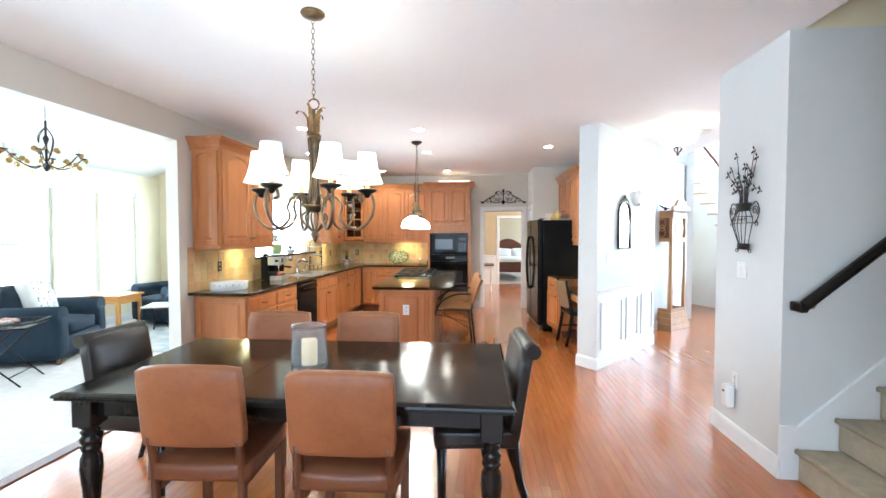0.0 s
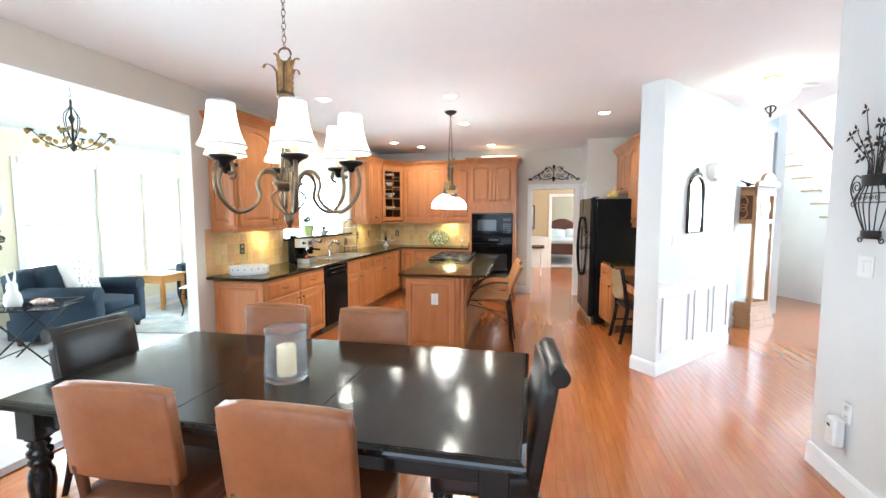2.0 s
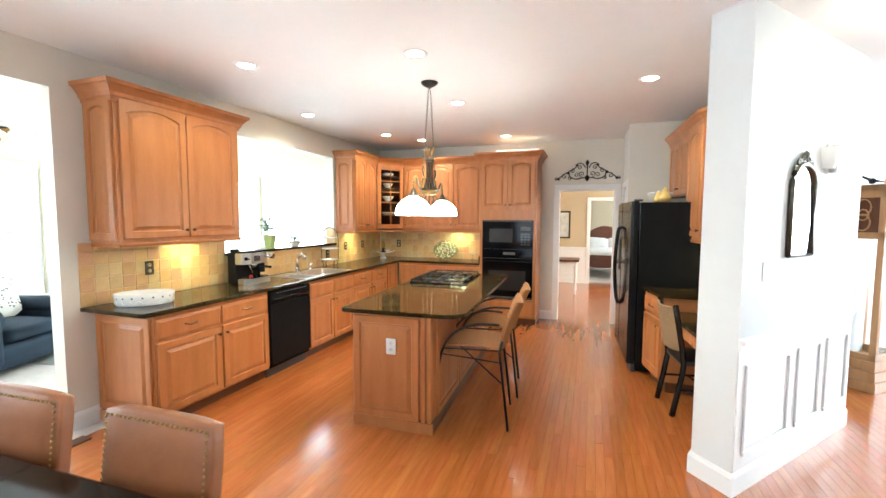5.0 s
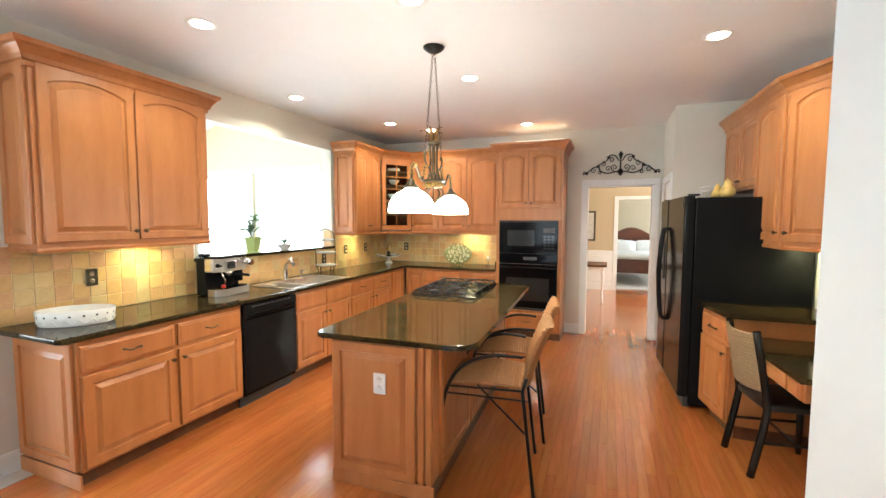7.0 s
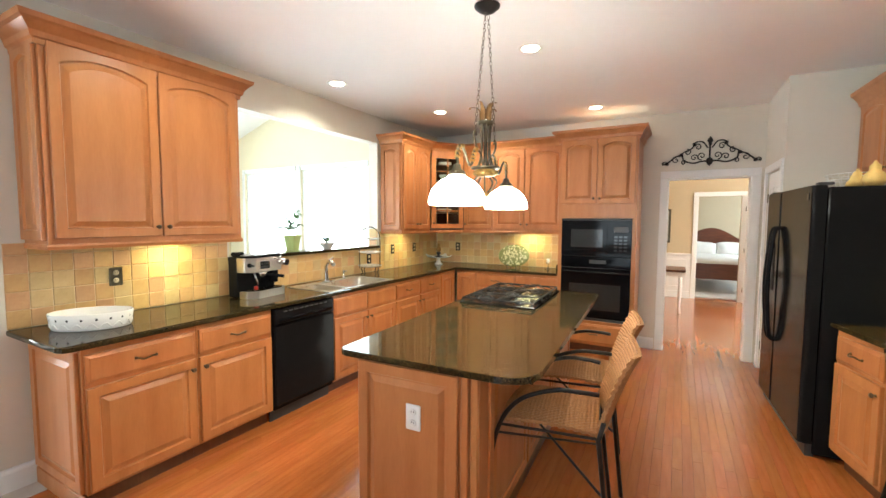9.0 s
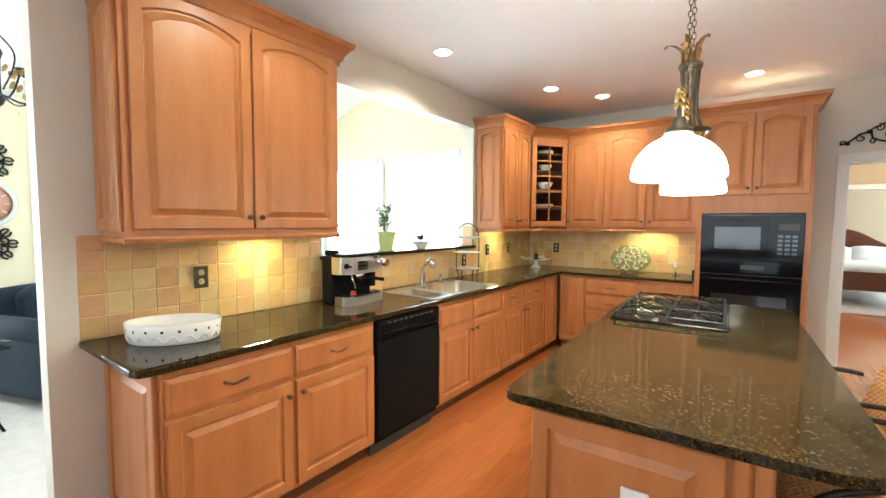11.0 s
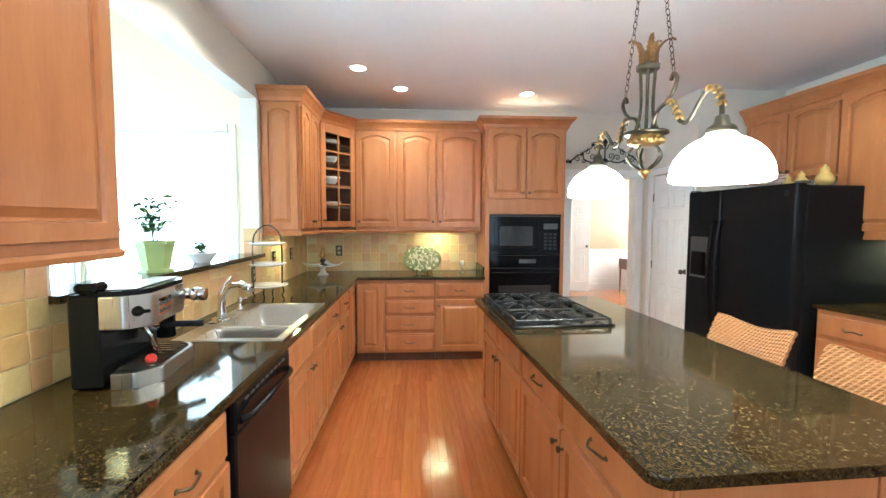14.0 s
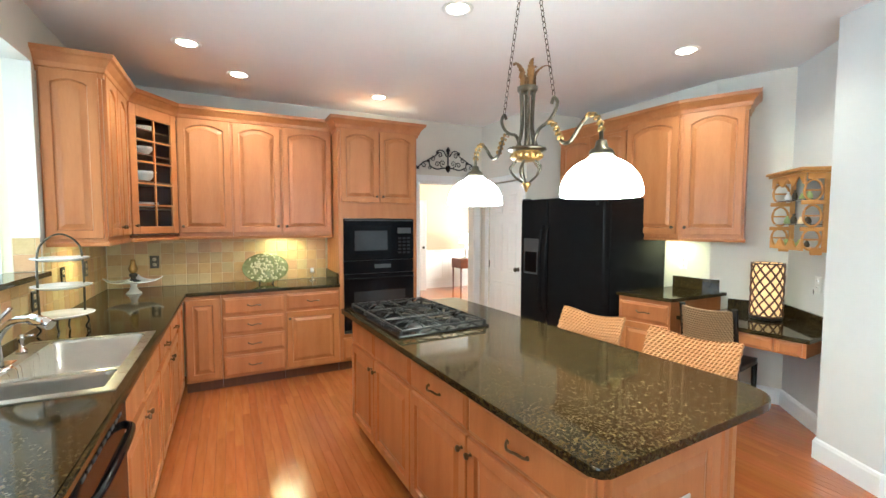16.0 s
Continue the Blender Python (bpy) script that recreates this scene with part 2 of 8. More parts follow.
def granite():
    m = bpy.data.materials.new("dark_granite")
    m.use_nodes = True
    n, l = m.node_tree.nodes, m.node_tree.links
    p = n["Principled BSDF"]
    p.inputs["Roughness"].default_value = 0.07
    p.inputs["Specular IOR Level"].default_value = 0.19
    co = n.new("ShaderNodeTexCoord")
    def node(kind, **values):
        q = n.new(kind)
        for key, value in values.items():
            q.inputs[key].default_value = value
        return q

    def blend(fac, low, high):
        mix = n.new("ShaderNodeMix")
        mix.data_type = "RGBA"
        for k, v in ((6, low), (7, high)):
            if isinstance(v, tuple):
                mix.inputs[k].default_value = (*v, 1)
            else:
                l.new(v, mix.inputs[k])
        l.new(fac, mix.inputs[0])
        return mix.outputs[2]

    def ramp(source, lo, hi):
        q = n.new("ShaderNodeMapRange")
        q.inputs[1].default_value, q.inputs[2].default_value = lo, hi
        l.new(source, q.inputs[0])
        return q.outputs[0]

    cloud = node("ShaderNodeTexNoise", Scale=16.0, Detail=3.0)
    warp = node("ShaderNodeTexNoise", Scale=60.0, Detail=2.0)
    l.new(co.outputs["Object"], cloud.inputs["Vector"])
    l.new(co.outputs["Object"], warp.inputs["Vector"])
    shift = n.new("ShaderNodeVectorMath")
    shift.operation = "MULTIPLY_ADD"
    shift.inputs[1].default_value = (0.012, 0.012, 0.012)
    l.new(warp.outputs["Color"], shift.inputs[0])
    l.new(co.outputs["Object"], shift.inputs[2])
    last = blend(ramp(cloud.outputs["Fac"], 0.35, 0.70), (0.0068, 0.0054, 0.0030), (0.020, 0.0138, 0.0060))
    for size, lo, hi, tint in ((140.0, 0.45, 1.0, (0.042, 0.027, 0.0100)), (200.0, 0.60, 1.0, (0.058, 0.038, 0.0145)), (165.0, 0.92, 0.98, (0.085, 0.060, 0.025))):
        cell = node("ShaderNodeTexVoronoi", Scale=size)
        l.new(shift.outputs[0], cell.inputs["Vector"])
        pick = n.new("ShaderNodeSeparateColor")
        l.new(cell.outputs["Color"], pick.inputs[0])
        last = blend(ramp(pick.outputs[0], lo, hi), last, tint)
    l.new(last, p.inputs["Base Color"])
    return m


def woven(name, a, b, scale):
    m = bpy.data.materials.new(name)
    m.use_nodes = True
    n, l = m.node_tree.nodes, m.node_tree.links
    p = n["Principled BSDF"]
    p.inputs["Roughness"].default_value = 0.6
    co, no, mix = n.new("ShaderNodeTexCoord"), n.new("ShaderNodeTexNoise"), n.new("ShaderNodeMix")
    no.inputs["Scale"].default_value = scale
    l.new(co.outputs["Object"], no.inputs["Vector"])
    mix.data_type = "RGBA"
    mix.inputs[6].default_value, mix.inputs[7].default_value = (*a, 1), (*b, 1)
    l.new(no.outputs["Fac"], mix.inputs[0])
    l.new(mix.outputs[2], p.inputs["Base Color"])
    return m


GRANITE = granite()
RATTAN = woven("woven_seagrass", (0.46, 0.22, 0.075), (0.17, 0.070, 0.022), 140)
RATTAN_GREY = woven("woven_grey_rattan", (0.34, 0.21, 0.095), (0.11, 0.062, 0.026), 140)

# ---- building helpers ----
def bm_new():
    return bmesh.new()


def box(bm, x0, x1, y0, y1, z0, z1, bevel=0.0, m=None, seg=1):
    tmp = bmesh.new()
    bmesh.ops.create_cube(tmp, size=1.0)
    for v in tmp.verts:
        v.co = Vector((x0 + (v.co.x + 0.5) * (x1 - x0), y0 + (v.co.y + 0.5) * (y1 - y0), z0 + (v.co.z + 0.5) * (z1 - z0)))
    if bevel:
        bmesh.ops.bevel(tmp, geom=tmp.edges[:], offset=bevel, segments=seg, affect="EDGES", profile=0.7)
    merge(bm, tmp, m)


def merge(bm, tmp, m=None):
    if m is not None:
        bmesh.ops.transform(tmp, matrix=m, verts=tmp.verts[:])
    table = [bm.verts.new(v.co) for v in tmp.verts]
    tmp.verts.index_update()
    for f in tmp.faces:
        try:
            nf = bm.faces.new([table[v.index] for v in f.verts])
            nf.smooth = f.smooth
        except ValueError:
            pass
    tmp.free()


def prism(bm, pts, z0, z1, bevel=0.0, m=None, seg=2):
    """A flat outline, drawn counter-clockwise, raised from z0 to z1."""
    tmp = bmesh.new()
    lo = [tmp.verts.new((x, y, z0)) for x, y in pts]
    hi = [tmp.verts.new((x, y, z1)) for x, y in pts]
    tmp.faces.new(lo[::-1])
    tmp.faces.new(hi)
    for i in range(len(pts)):
        j = (i + 1) % len(pts)
        tmp.faces.new((lo[i], lo[j], hi[j], hi[i]))
    if bevel:
        edges = [e for f in tmp.faces if len(f.verts) == len(pts) and abs(f.normal.z) > -1 for e in f.edges if abs(e.verts[0].co.z - e.verts[1].co.z) < 1e-6]
        bmesh.ops.bevel(tmp, geom=list(set(edges)), offset=bevel, segments=seg, affect="EDGES", profile=0.6)
    merge(bm, tmp, m)


def lathe(bm, profile, m=None, n=24, smooth=True, squash=1.0):
    """Turns (radius, z) pairs about the z axis."""
    tmp = bmesh.new()
    rings = []
    for r, z in profile:
        if r < 1e-5:
            rings.append([tmp.verts.new((0, 0, z))])
        else:
            rings.append([tmp.verts.new((r * math.cos(2 * math.pi * i / n), squash * r * math.sin(2 * math.pi * i / n), z)) for i in range(n)])
    for a, b in zip(rings, rings[1:]):
        for i in range(n):
            j = (i + 1) % n
            quad = [a[i % len(a)], a[j % len(a)], b[j % len(b)], b[i % len(b)]]
            quad = list(dict.fromkeys(quad))
            if len(quad) > 2:
                f = tmp.faces.new(quad)
                f.smooth = smooth
    merge(bm, tmp, m)


def tube(bm, pts, r, n=8, m=None, closed=False, taper=None):
    """A round bar along a line of points."""
    tmp = bmesh.new()
    pts = [Vector(p) for p in pts]
    rings = []
    up = Vector((0, 0, 1))
    for i, p in enumerate(pts):
        if closed:
            d = pts[(i + 1) % len(pts)] - pts[i - 1]
        else:
            d = pts[min(i + 1, len(pts) - 1)] - pts[max(i - 1, 0)]
        d.normalize()
        ref = up if abs(d.dot(up)) < 0.95 else Vector((1, 0, 0))
        if i and not closed:
            ref = prev
        a = (ref - d * ref.dot(d)).normalized()
        prev = a
        b = d.cross(a)
        rr = r if taper is None else r + (taper - r) * i / max(1, len(pts) - 1)
        rings.append([tmp.verts.new(p + rr * (math.cos(2 * math.pi * k / n) * a + math.sin(2 * math.pi * k / n) * b)) for k in range(n)])
    pairs = list(zip(rings, rings[1:])) + ([(rings[-1], rings[0])] if closed else [])
    for ra, rb in pairs:
        for k in range(n):
            f = tmp.faces.new((ra[k], ra[(k + 1) % n], rb[(k + 1) % n], rb[k]))
            f.smooth = True
    if not closed:
        tmp.faces.new(rings[0][::-1])
        tmp.faces.new(rings[-1])
    merge(bm, tmp, m)


def bez(*ctrl, n=12):
    """A smooth line through the given points (Catmull-Rom)."""
    p = [Vector(c) for c in ctrl]
    p = [2 * p[0] - p[1]] + p + [2 * p[-1] - p[-2]]
    out = []
    for i in range(1, len(p) - 2):
        for k in range(n):
            t = k / n
            out.append(0.5 * (2 * p[i] + (p[i + 1] - p[i - 1]) * t + (2 * p[i - 1] - 5 * p[i] + 4 * p[i + 1] - p[i + 2]) * t * t
                              + (3 * p[i] - p[i - 1] - 3 * p[i + 1] + p[i + 2]) * t ** 3))
    out.append(p[-2])
    return out


def spiral(cx, cz, r0, r1, a0, a1, n=18, y=0.0):
    """Points on a scroll in the x-z plane; angles in degrees."""
    out = []
    for i in range(n + 1):
        u = i / n
        a, r = radians(a0 + (a1 - a0) * u), r0 + (r1 - r0) * u
        out.append(Vector((cx + r * math.cos(a), y, cz + r * math.sin(a))))
    return out


def sweep(bm, pts, prof, closed=False, m=None):
    """A moulding: the profile, pairs of (out, z), carried along a line in plan; out is to the right of the way."""
    tmp = bmesh.new()
    pts = [Vector((x, y)) for x, y in pts]
    k = len(pts)
    rings = []
    for i, p in enumerate(pts):
        d0 = (p - pts[i - 1]).normalized() if (closed or i) else None
        d1 = (pts[(i + 1) % k] - p).normalized() if (closed or i < k - 1) else None
        n0 = Vector((d0.y, -d0.x)) if d0 else None
        n1 = Vector((d1.y, -d1.x)) if d1 else None
        if n0 and n1:
            mid = (n0 + n1).normalized()
            mid /= max(0.3, mid.dot(n0))
        else:
            mid = n0 or n1
        rings.append([tmp.verts.new((p.x + mid.x * o, p.y + mid.y * o, z)) for o, z in prof])
    q = len(prof)
    pairs = list(zip(rings, rings[1:])) + ([(rings[-1], rings[0])] if closed else [])
    for a, b in pairs:
        for j in range(q):
            tmp.faces.new((a[j], b[j], b[(j + 1) % q], a[(j + 1) % q]))
    if not closed:
        tmp.faces.new(rings[0])
        tmp.faces.new(rings[-1][::-1])
    merge(bm, tmp, m)


def mesh_of(name, bm, material):
    bmesh.ops.recalc_face_normals(bm, faces=bm.faces[:])
    data = bpy.data.meshes.new(name)
    bm.to_mesh(data)
    bm.free()
    data.materials.append(material)
    return data


def part(name, bm, material, parent=None, label="", at=None):
    ob = new(name, mesh_of(name, bm, material))
    ob.parent = parent
    if at is not None:
        ob.matrix_basis = at
    if label:
        ob["label"] = label
    return ob


def thing(name, label, category, m=None, group="", kind=""):
    ob = new(name)
    ob.empty_display_size = 0.1
    if m is not None:
        ob.matrix_basis = m
    return tagged(ob, label, category, group, kind)


def solid(name, bm, material, label, category, m=None, group="", kind=""):
    ob = part(name, bm, material, None, "", m)
    return tagged(ob, label, category, group, kind)


def shared(name, data, parent=None, at=None, label=""):
    ob = new(name, data)
    ob.parent = parent
    if at is not None:
        ob.matrix_basis = at
    if label:
        ob["label"] = label
    return ob


def setting(name, bm, material, label, category):
    return solid(name, bm, material, label, category, kind="structure")


def facing(x, y, z, way):
    """A pose whose local -y side faces east, west, south or north, or an angle in degrees."""
    turn = {"south": 0, "east": 90, "north": 180, "west": -90}.get(way, way)
    return pose(x, y, z, 0, 0, turn)

# ---- the rooms ----
H = 2.785
XW, YN, XE = -2.775, 9.06, 2.12
T = 0.13
# floors
b = bm_new()
box(b, -2.62, 8.2, -2.1, 17.5, -0.08, -0.006)
setting("floor_base", b, GAP, "dark joints under the oak strip floor", "floor")
b = bm_new()
box(b, -6.3, -2.62, -1.0, 8.1, -0.08, 0.004)
setting("floor_sunroom", b, CARPET, "pale cream carpet of the bright sunroom", "floor")
b = bm_new()
box(b, -2.63, -2.53, -1.0, 4.16, -0.01, 0.011, 0.004)
setting("threshold", b, WALNUT, "brown wooden threshold strip beside the carpet", "threshold")
b = bm_new()
box(b, -0.6, 4.2, 13.42, 17.6, -0.005, 0.012)
setting("floor_bedroom", b, CARPET, "pale carpet of the far bedroom", "floor")


def wall(name, axis, at, thick, lo, hi, z0, z1, holes, material, label):
    """A wall across x or y, with through openings (from, to, bottom, top) along it."""
    b = bm_new()

    def put(u0, u1, w0, w1):
        if u1 - u0 < 1e-4 or w1 - w0 < 1e-4:
            return
        if axis == "x":
            box(b, at, at + thick, u0, u1, w0, w1)
        else:
            box(b, u0, u1, at, at + thick, w0, w1)
    u = lo
    for h0, h1, a0, a1 in sorted(holes):
        put(u, h0, z0, z1)
        put(h0, h1, z0, a0)
        put(h0, h1, a1, z1)
        u = h1
    put(u, hi, z0, z1)
    bmesh.ops.remove_doubles(b, verts=b.verts[:], dist=1e-5)
    return setting(name, b, material, label, "wall")


PASS = (5.62, 7.60, 1.195, 2.47)
wall("wall_west", "x", XW - T, T, -2.1, YN, 0, H, [(-0.4, 4.16, 0, 2.50), PASS], PAINT, "greige kitchen wall with a wide opening to the sunroom")
wall("wall_west_upper", "x", XW - T, T, -2.1, YN, H + 0.08, 4.2, [], PAINT_CREAM, "cream gable above the kitchen wall")
wall("wall_north", "y", YN, T, XW - T, 4.2, 0, H, [(0.345, 1.135, 0, 2.035)], PAINT, "greige kitchen wall with a white cased doorway")
wall("wall_south", "y", -2.1, T, XW - T, 2.4, 0, H, [(-1.9, 1.3, 0.65, 2.35)], PAINT_HALL, "grey dining wall behind the table")
wall("wall_dining_east", "x", 2.3, T, -1.97, 1.80, 0, H, [], PAINT_HALL, "grey wall south of the staircase")
# recess for the refrigerator, pantry front and desk nook
wall("wall_pantry", "x", 1.25, 0.11, 8.10, YN, 0, H, [(8.19, 8.87, 0, 2.03)], PAINT, "greige pantry wall with a white panelled door")
b = bm_new()
box(b, 1.36, XE, 8.10, 8.20, 0, H)
setting("wall_fridge_side", b, PAINT, "greige wall above the refrigerator", "wall")
b = bm_new()
prism(b, [(XE, 6.55), (2.36, 6.06), (2.50, 6.12), (2.24, 6.60), (2.24, 8.10), (XE, 8.10)], 0, H)
setting("wall_desk", b, PAINT, "pale wall behind the built-in desk", "wall")
P1, PB, PA = (1.62, 4.97), (1.455, 5.165), (1.62, 5.525)
DX, DY = 0.645, 0.764
END = (P1[0] + 1.72 * DX, P1[1] + 1.72 * DY)
b = bm_new()
prism(b, [P1, END, (END[0] - 0.36 * DY, END[1] + 0.36 * DX), (2.50, 6.12), (2.36, 6.06), (1.93, 5.575), PA, PB], 0, H)
setting("wall_diagonal", b, PAINT_HALL, "pale grey diagonal wall with white wainscot", "wall")
b = bm_new()
S0 = (END[0] - 0.30 * DY, END[1] + 0.30 * DX)
S1 = (S0[0] + 2.6 * DX, S0[1] + 2.6 * DY)
prism(b, [S0, S1, (S1[0] - 0.1, S1[1] + 0.1), (S0[0] - 0.1, S0[1] + 0.1)], 0, H)
setting("wall_behind_clock", b, PAINT_HALL, "pale grey wall behind the tall clock", "wall")
# spur by the dining stair
b = bm_new()
box(b, 2.22, 5.6, 2.91, 3.68, 0, H)
setting("wall_spur", b, PAINT_HALL, "pale grey wall end with a metal vase", "wall")
b = bm_new()
box(b, 2.22, 5.6, 2.91, 3.03, H, 5.6)
box(b, 5.6, 5.72, 1.7, 3.68, 0, 5.6)
box(b, 2.30, 5.6, 1.68, 1.80, 0, 5.6)
setting("wall_stairwell", b, PAINT_CREAM, "cream walls of the stairwell", "wall")
# foyer
wall("wall_foyer_east", "x", 7.5, T, 3.68, 11.8, 0, 5.6, [(6.9, 11.5, 0.3, 4.2)], PAINT_HALL, "foyer wall with a tall bright window")
wall("wall_foyer_north", "y", 11.8, T, 4.0, 7.6, 0, 5.6, [], PAINT_HALL, "pale foyer wall behind the curved stair")
wall("wall_foyer_west", "x", 4.0, 0.12, 8.19, 11.8, 0, 5.6, [], PAINT_HALL, "pale foyer wall")
b = bm_new()
box(b, 2.6, 7.6, 3.5, 3.68, H + 0.0801, 5.6)
box(b, 3.35, 3.455, 3.68, 8.3, H + 0.0801, 5.6)
setting("wall_foyer_upper", b, PAINT_HALL, "upper foyer walls above the hall ceiling", "wall")
# sunroom
wall("wall_sunroom_west", "x", -6.2, 0.18, -1.0, 8.0, 0, 2.62, [(0.3, 1.5, 0.58, 2.22), (1.6, 2.8, 0.58, 2.22), (2.9, 4.0, 0.58, 2.22), (4.75, 5.75, 0.58, 2.22), (5.87, 6.5, 0.58, 2.22), (6.6, 7.25, 0.58, 2.22)], PAINT_CREAM, "cream sunroom wall of tall windows")
wall("wall_sunroom_north", "y", 7.85, 0.15, -6.2, XW - T, 0, 4.2, [(-5.6, -4.45, 0.58, 2.25), (-4.35, -3.10, 0.58, 2.25)], PAINT_CREAM, "cream sunroom wall with windows")
wall("wall_sunroom_south", "y", -1.0, 0.15, -6.2, XW - T, 0, 4.2, [], PAINT_CREAM, "cream sunroom end wall")
# rooms beyond the doorway
wall("wall_far_hall", "y", 13.2, 0.12, -0.6, 4.2, 0, H, [(0.80, 1.50, 0, 2.03)], PAINT_TAN, "tan wall with wainscot and a second doorway")
wall("wall_far_west", "x", -0.72, 0.12, YN + T, 17.6, 0, H, [], PAINT_TAN, "tan side wall of the far room")
wall("wall_far_east", "x", 4.1, 0.12, YN + T, 17.6, 0, H, [(10.3, 12.4, 0.7, 2.3), (14.5, 16.7, 0.7, 2.3)], PAINT_CREAM, "cream side wall of the far room")
wall("wall_bedroom", "y", 17.4, 0.12, -0.72, 4.2, 0, H, [], PAINT_TAN, "tan bedroom wall behind the bed")
# ceilings
b = bm_new()
for x0, x1, y0, y1 in ((XW - T, 2.30, -2.1, 2.95), (XW - T, 3.46, 2.95, 6.3), (XW - T, 2.5, 6.3, YN), (2.5, 3.46, 6.3, 8.2), (2.5, 4.2, 8.2, YN), (-0.72, 4.2, YN, 17.6)):
    box(b, x0, x1, y0, y1, H, H + 0.08)
setting("ceiling", b, CEILING, "smooth white ceiling", "ceiling")
b = bm_new()
prism(b, [(-6.3, 2.62), (XW - T, 3.75), (XW - T, 3.85), (-6.3, 2.72)], -8.05, 1.0, m=pose(0, 0, 0, 90, 0, 0))
setting("ceiling_sunroom", b, CEILING, "white sloping sunroom ceiling", "ceiling")
b = bm_new()
box(b, 2.2, 7.7, 1.6, 12.0, 5.6, 5.68)
setting("ceiling_foyer", b, CEILING, "high white foyer ceiling", "ceiling")
b = bm_new()
prism(b, [(2.30, H), (5.6, H + 2.6), (5.6, H + 2.7), (2.30, H + 0.1)], -2.91, -1.80, m=pose(0, 0, 0, 90, 0, 0))
setting("ceiling_stairwell", b, PAINT_CREAM, "cream sloping ceiling over the stair", "ceiling")
# ground outdoors
b = bm_new()
box(b, -400, 400, -400, 400, -0.6, -0.4)
setting("ground", b, mat("lawn", (0.10, 0.17, 0.05), 0.9, vary=0.3, scale=0.6), "green lawn around the house", "ground")

# trim
BASE = [(0.0, 0.0), (0.017, 0.0), (0.017, 0.11), (0.010, 0.128), (0.0, 0.135)]


def trim(name, pts, prof, label, closed=False, material=TRIM):
    b = bm_new()
    sweep(b, pts, prof, closed)
    return setting(name, b, material, label, "trim")


trim("baseboard", [(2.22, 2.895), (2.22, 3.68), (5.5, 3.68)][::-1], BASE, "white painted baseboard at the wall end")
trim("baseboard", [(1.93, 5.575), PA, PB, P1, END], BASE, "white painted baseboard of the diagonal wall")
trim("baseboard", [(2.12, 6.9), (2.12, 6.55), (2.36, 6.06), (1.93, 5.575)], BASE, "white painted baseboard below the desk")
trim("baseboard", [(XW, 4.37), (XW, 4.16), (XW - T, 4.16)][::-1], BASE, "white baseboard by the cabinets")
trim("baseboard", [(0.07, YN), (0.25, YN)], BASE, "white baseboard beside the oven cabinet")
trim("baseboard", [(1.25, 8.98), (1.25, 8.95)], BASE, "white baseboard by the pantry")
trim("baseboard", [S0, S1], BASE, "white baseboard behind the clock")
trim("baseboard", [(-6.02, 0), (-6.02, 7.85), (XW - T, 7.85)], BASE, "white sunroom baseboard")


def casing(name, axis, at, lo, hi, top, out, label, width=0.085, sides=(1, 1)):
    """Door casing on a wall face, standing out by the sign of out."""
    b = bm_new()
    t = 0.02 * out
    a0, a1 = min(at, at + t), max(at, at + t)
    bars = [(lo - width, hi + width, top, top + width)]
    if sides[0]:
        bars.append((lo - width, lo, 0, top))
    if sides[1]:
        bars.append((hi, hi + width, 0, top))
    for u0, u1, w0, w1 in bars:
        if axis == "y":
            box(b, u0, u1, a0, a1, w0, w1, 0.005)
        else:
            box(b, a0, a1, u0, u1, w0, w1, 0.005)
    return setting(name, b, TRIM, label, "door trim")


casing("door_casing_1", "y", YN, 0.345, 1.135, 2.035, -1, "white door casing on the kitchen side")
casing("door_casing_2", "y", 13.2, 0.80, 1.50, 2.03, -1, "white casing of the bedroom doorway")
casing("door_casing_3", "x", 1.25, 8.19, 8.87, 2.03, -1, "white casing of the pantry door", 0.07)
b = bm_new()
for x0, x1, z0, z1 in ((0.340, 0.352, 0, 2.03), (1.128, 1.140, 0, 2.03), (0.352, 1.128, 2.023, 2.04)):
    box(b, x0, x1, YN - 0.004, YN + T + 0.004, z0, z1)
setting("door_jamb", b, TRIM, "white door jamb", "door trim")

# ---- cabinets ----
def outline(x0, x1, z0, z1, arch=0.0, n=12):
    pts = [(x0, z0), (x1, z0), (x1, z1)]
    for i in range(1, n):
        u = i / n
        pts.append((x1 + (x0 - x1) * u, z1 + arch * math.sin(math.pi * u) ** 0.8))
    pts.append((x0, z1))
    return pts


def front_panel(w, h, arch=0.0, rail=0.058, thick=0.02, raised=True):
    """A framed panel front: local x across, z up, face towards -y."""
    b = bmesh.new()
    r = min(rail, w * 0.22, h * 0.3)
    a = arch if h > 0.3 else 0.0
    steps = [(0.0, 0.0, 0.0), (0.0, 0.0, -thick + 0.004), (0.004, 0.0, -thick)]
    if raised and w > 0.12 and h > 0.1:
        dip = min(0.012, thick * 0.6)
        steps += [(r - 0.006, a, -thick), (r, a, -thick + dip), (r + 0.008, a, -thick + dip), (r + 0.032, a, -thick + 0.002), (r + 0.035, a, -thick + 0.0005)]
    else:
        steps = [(0.0, 0.0, 0.0), (0.0, 0.0, -thick + 0.010), (0.004, 0.0, -thick + 0.007), (0.017, 0.0, -thick + 0.003), (0.020, 0.0, -thick)]
    loops = []
    for inset, arc, y in steps:
        top = h - inset - arc
        loops.append([b.verts.new((x, y, z)) for x, z in outline(inset, w - inset, inset, top, arc)])
    k = len(loops[0])
    for p, q in zip(loops, loops[1:]):
        for i in range(k):
            j = (i + 1) % k
            b.faces.new((p[i], p[j], q[j], q[i]))
    b.faces.new(loops[-1])
    b.faces.new(loops[0][::-1])
    return b


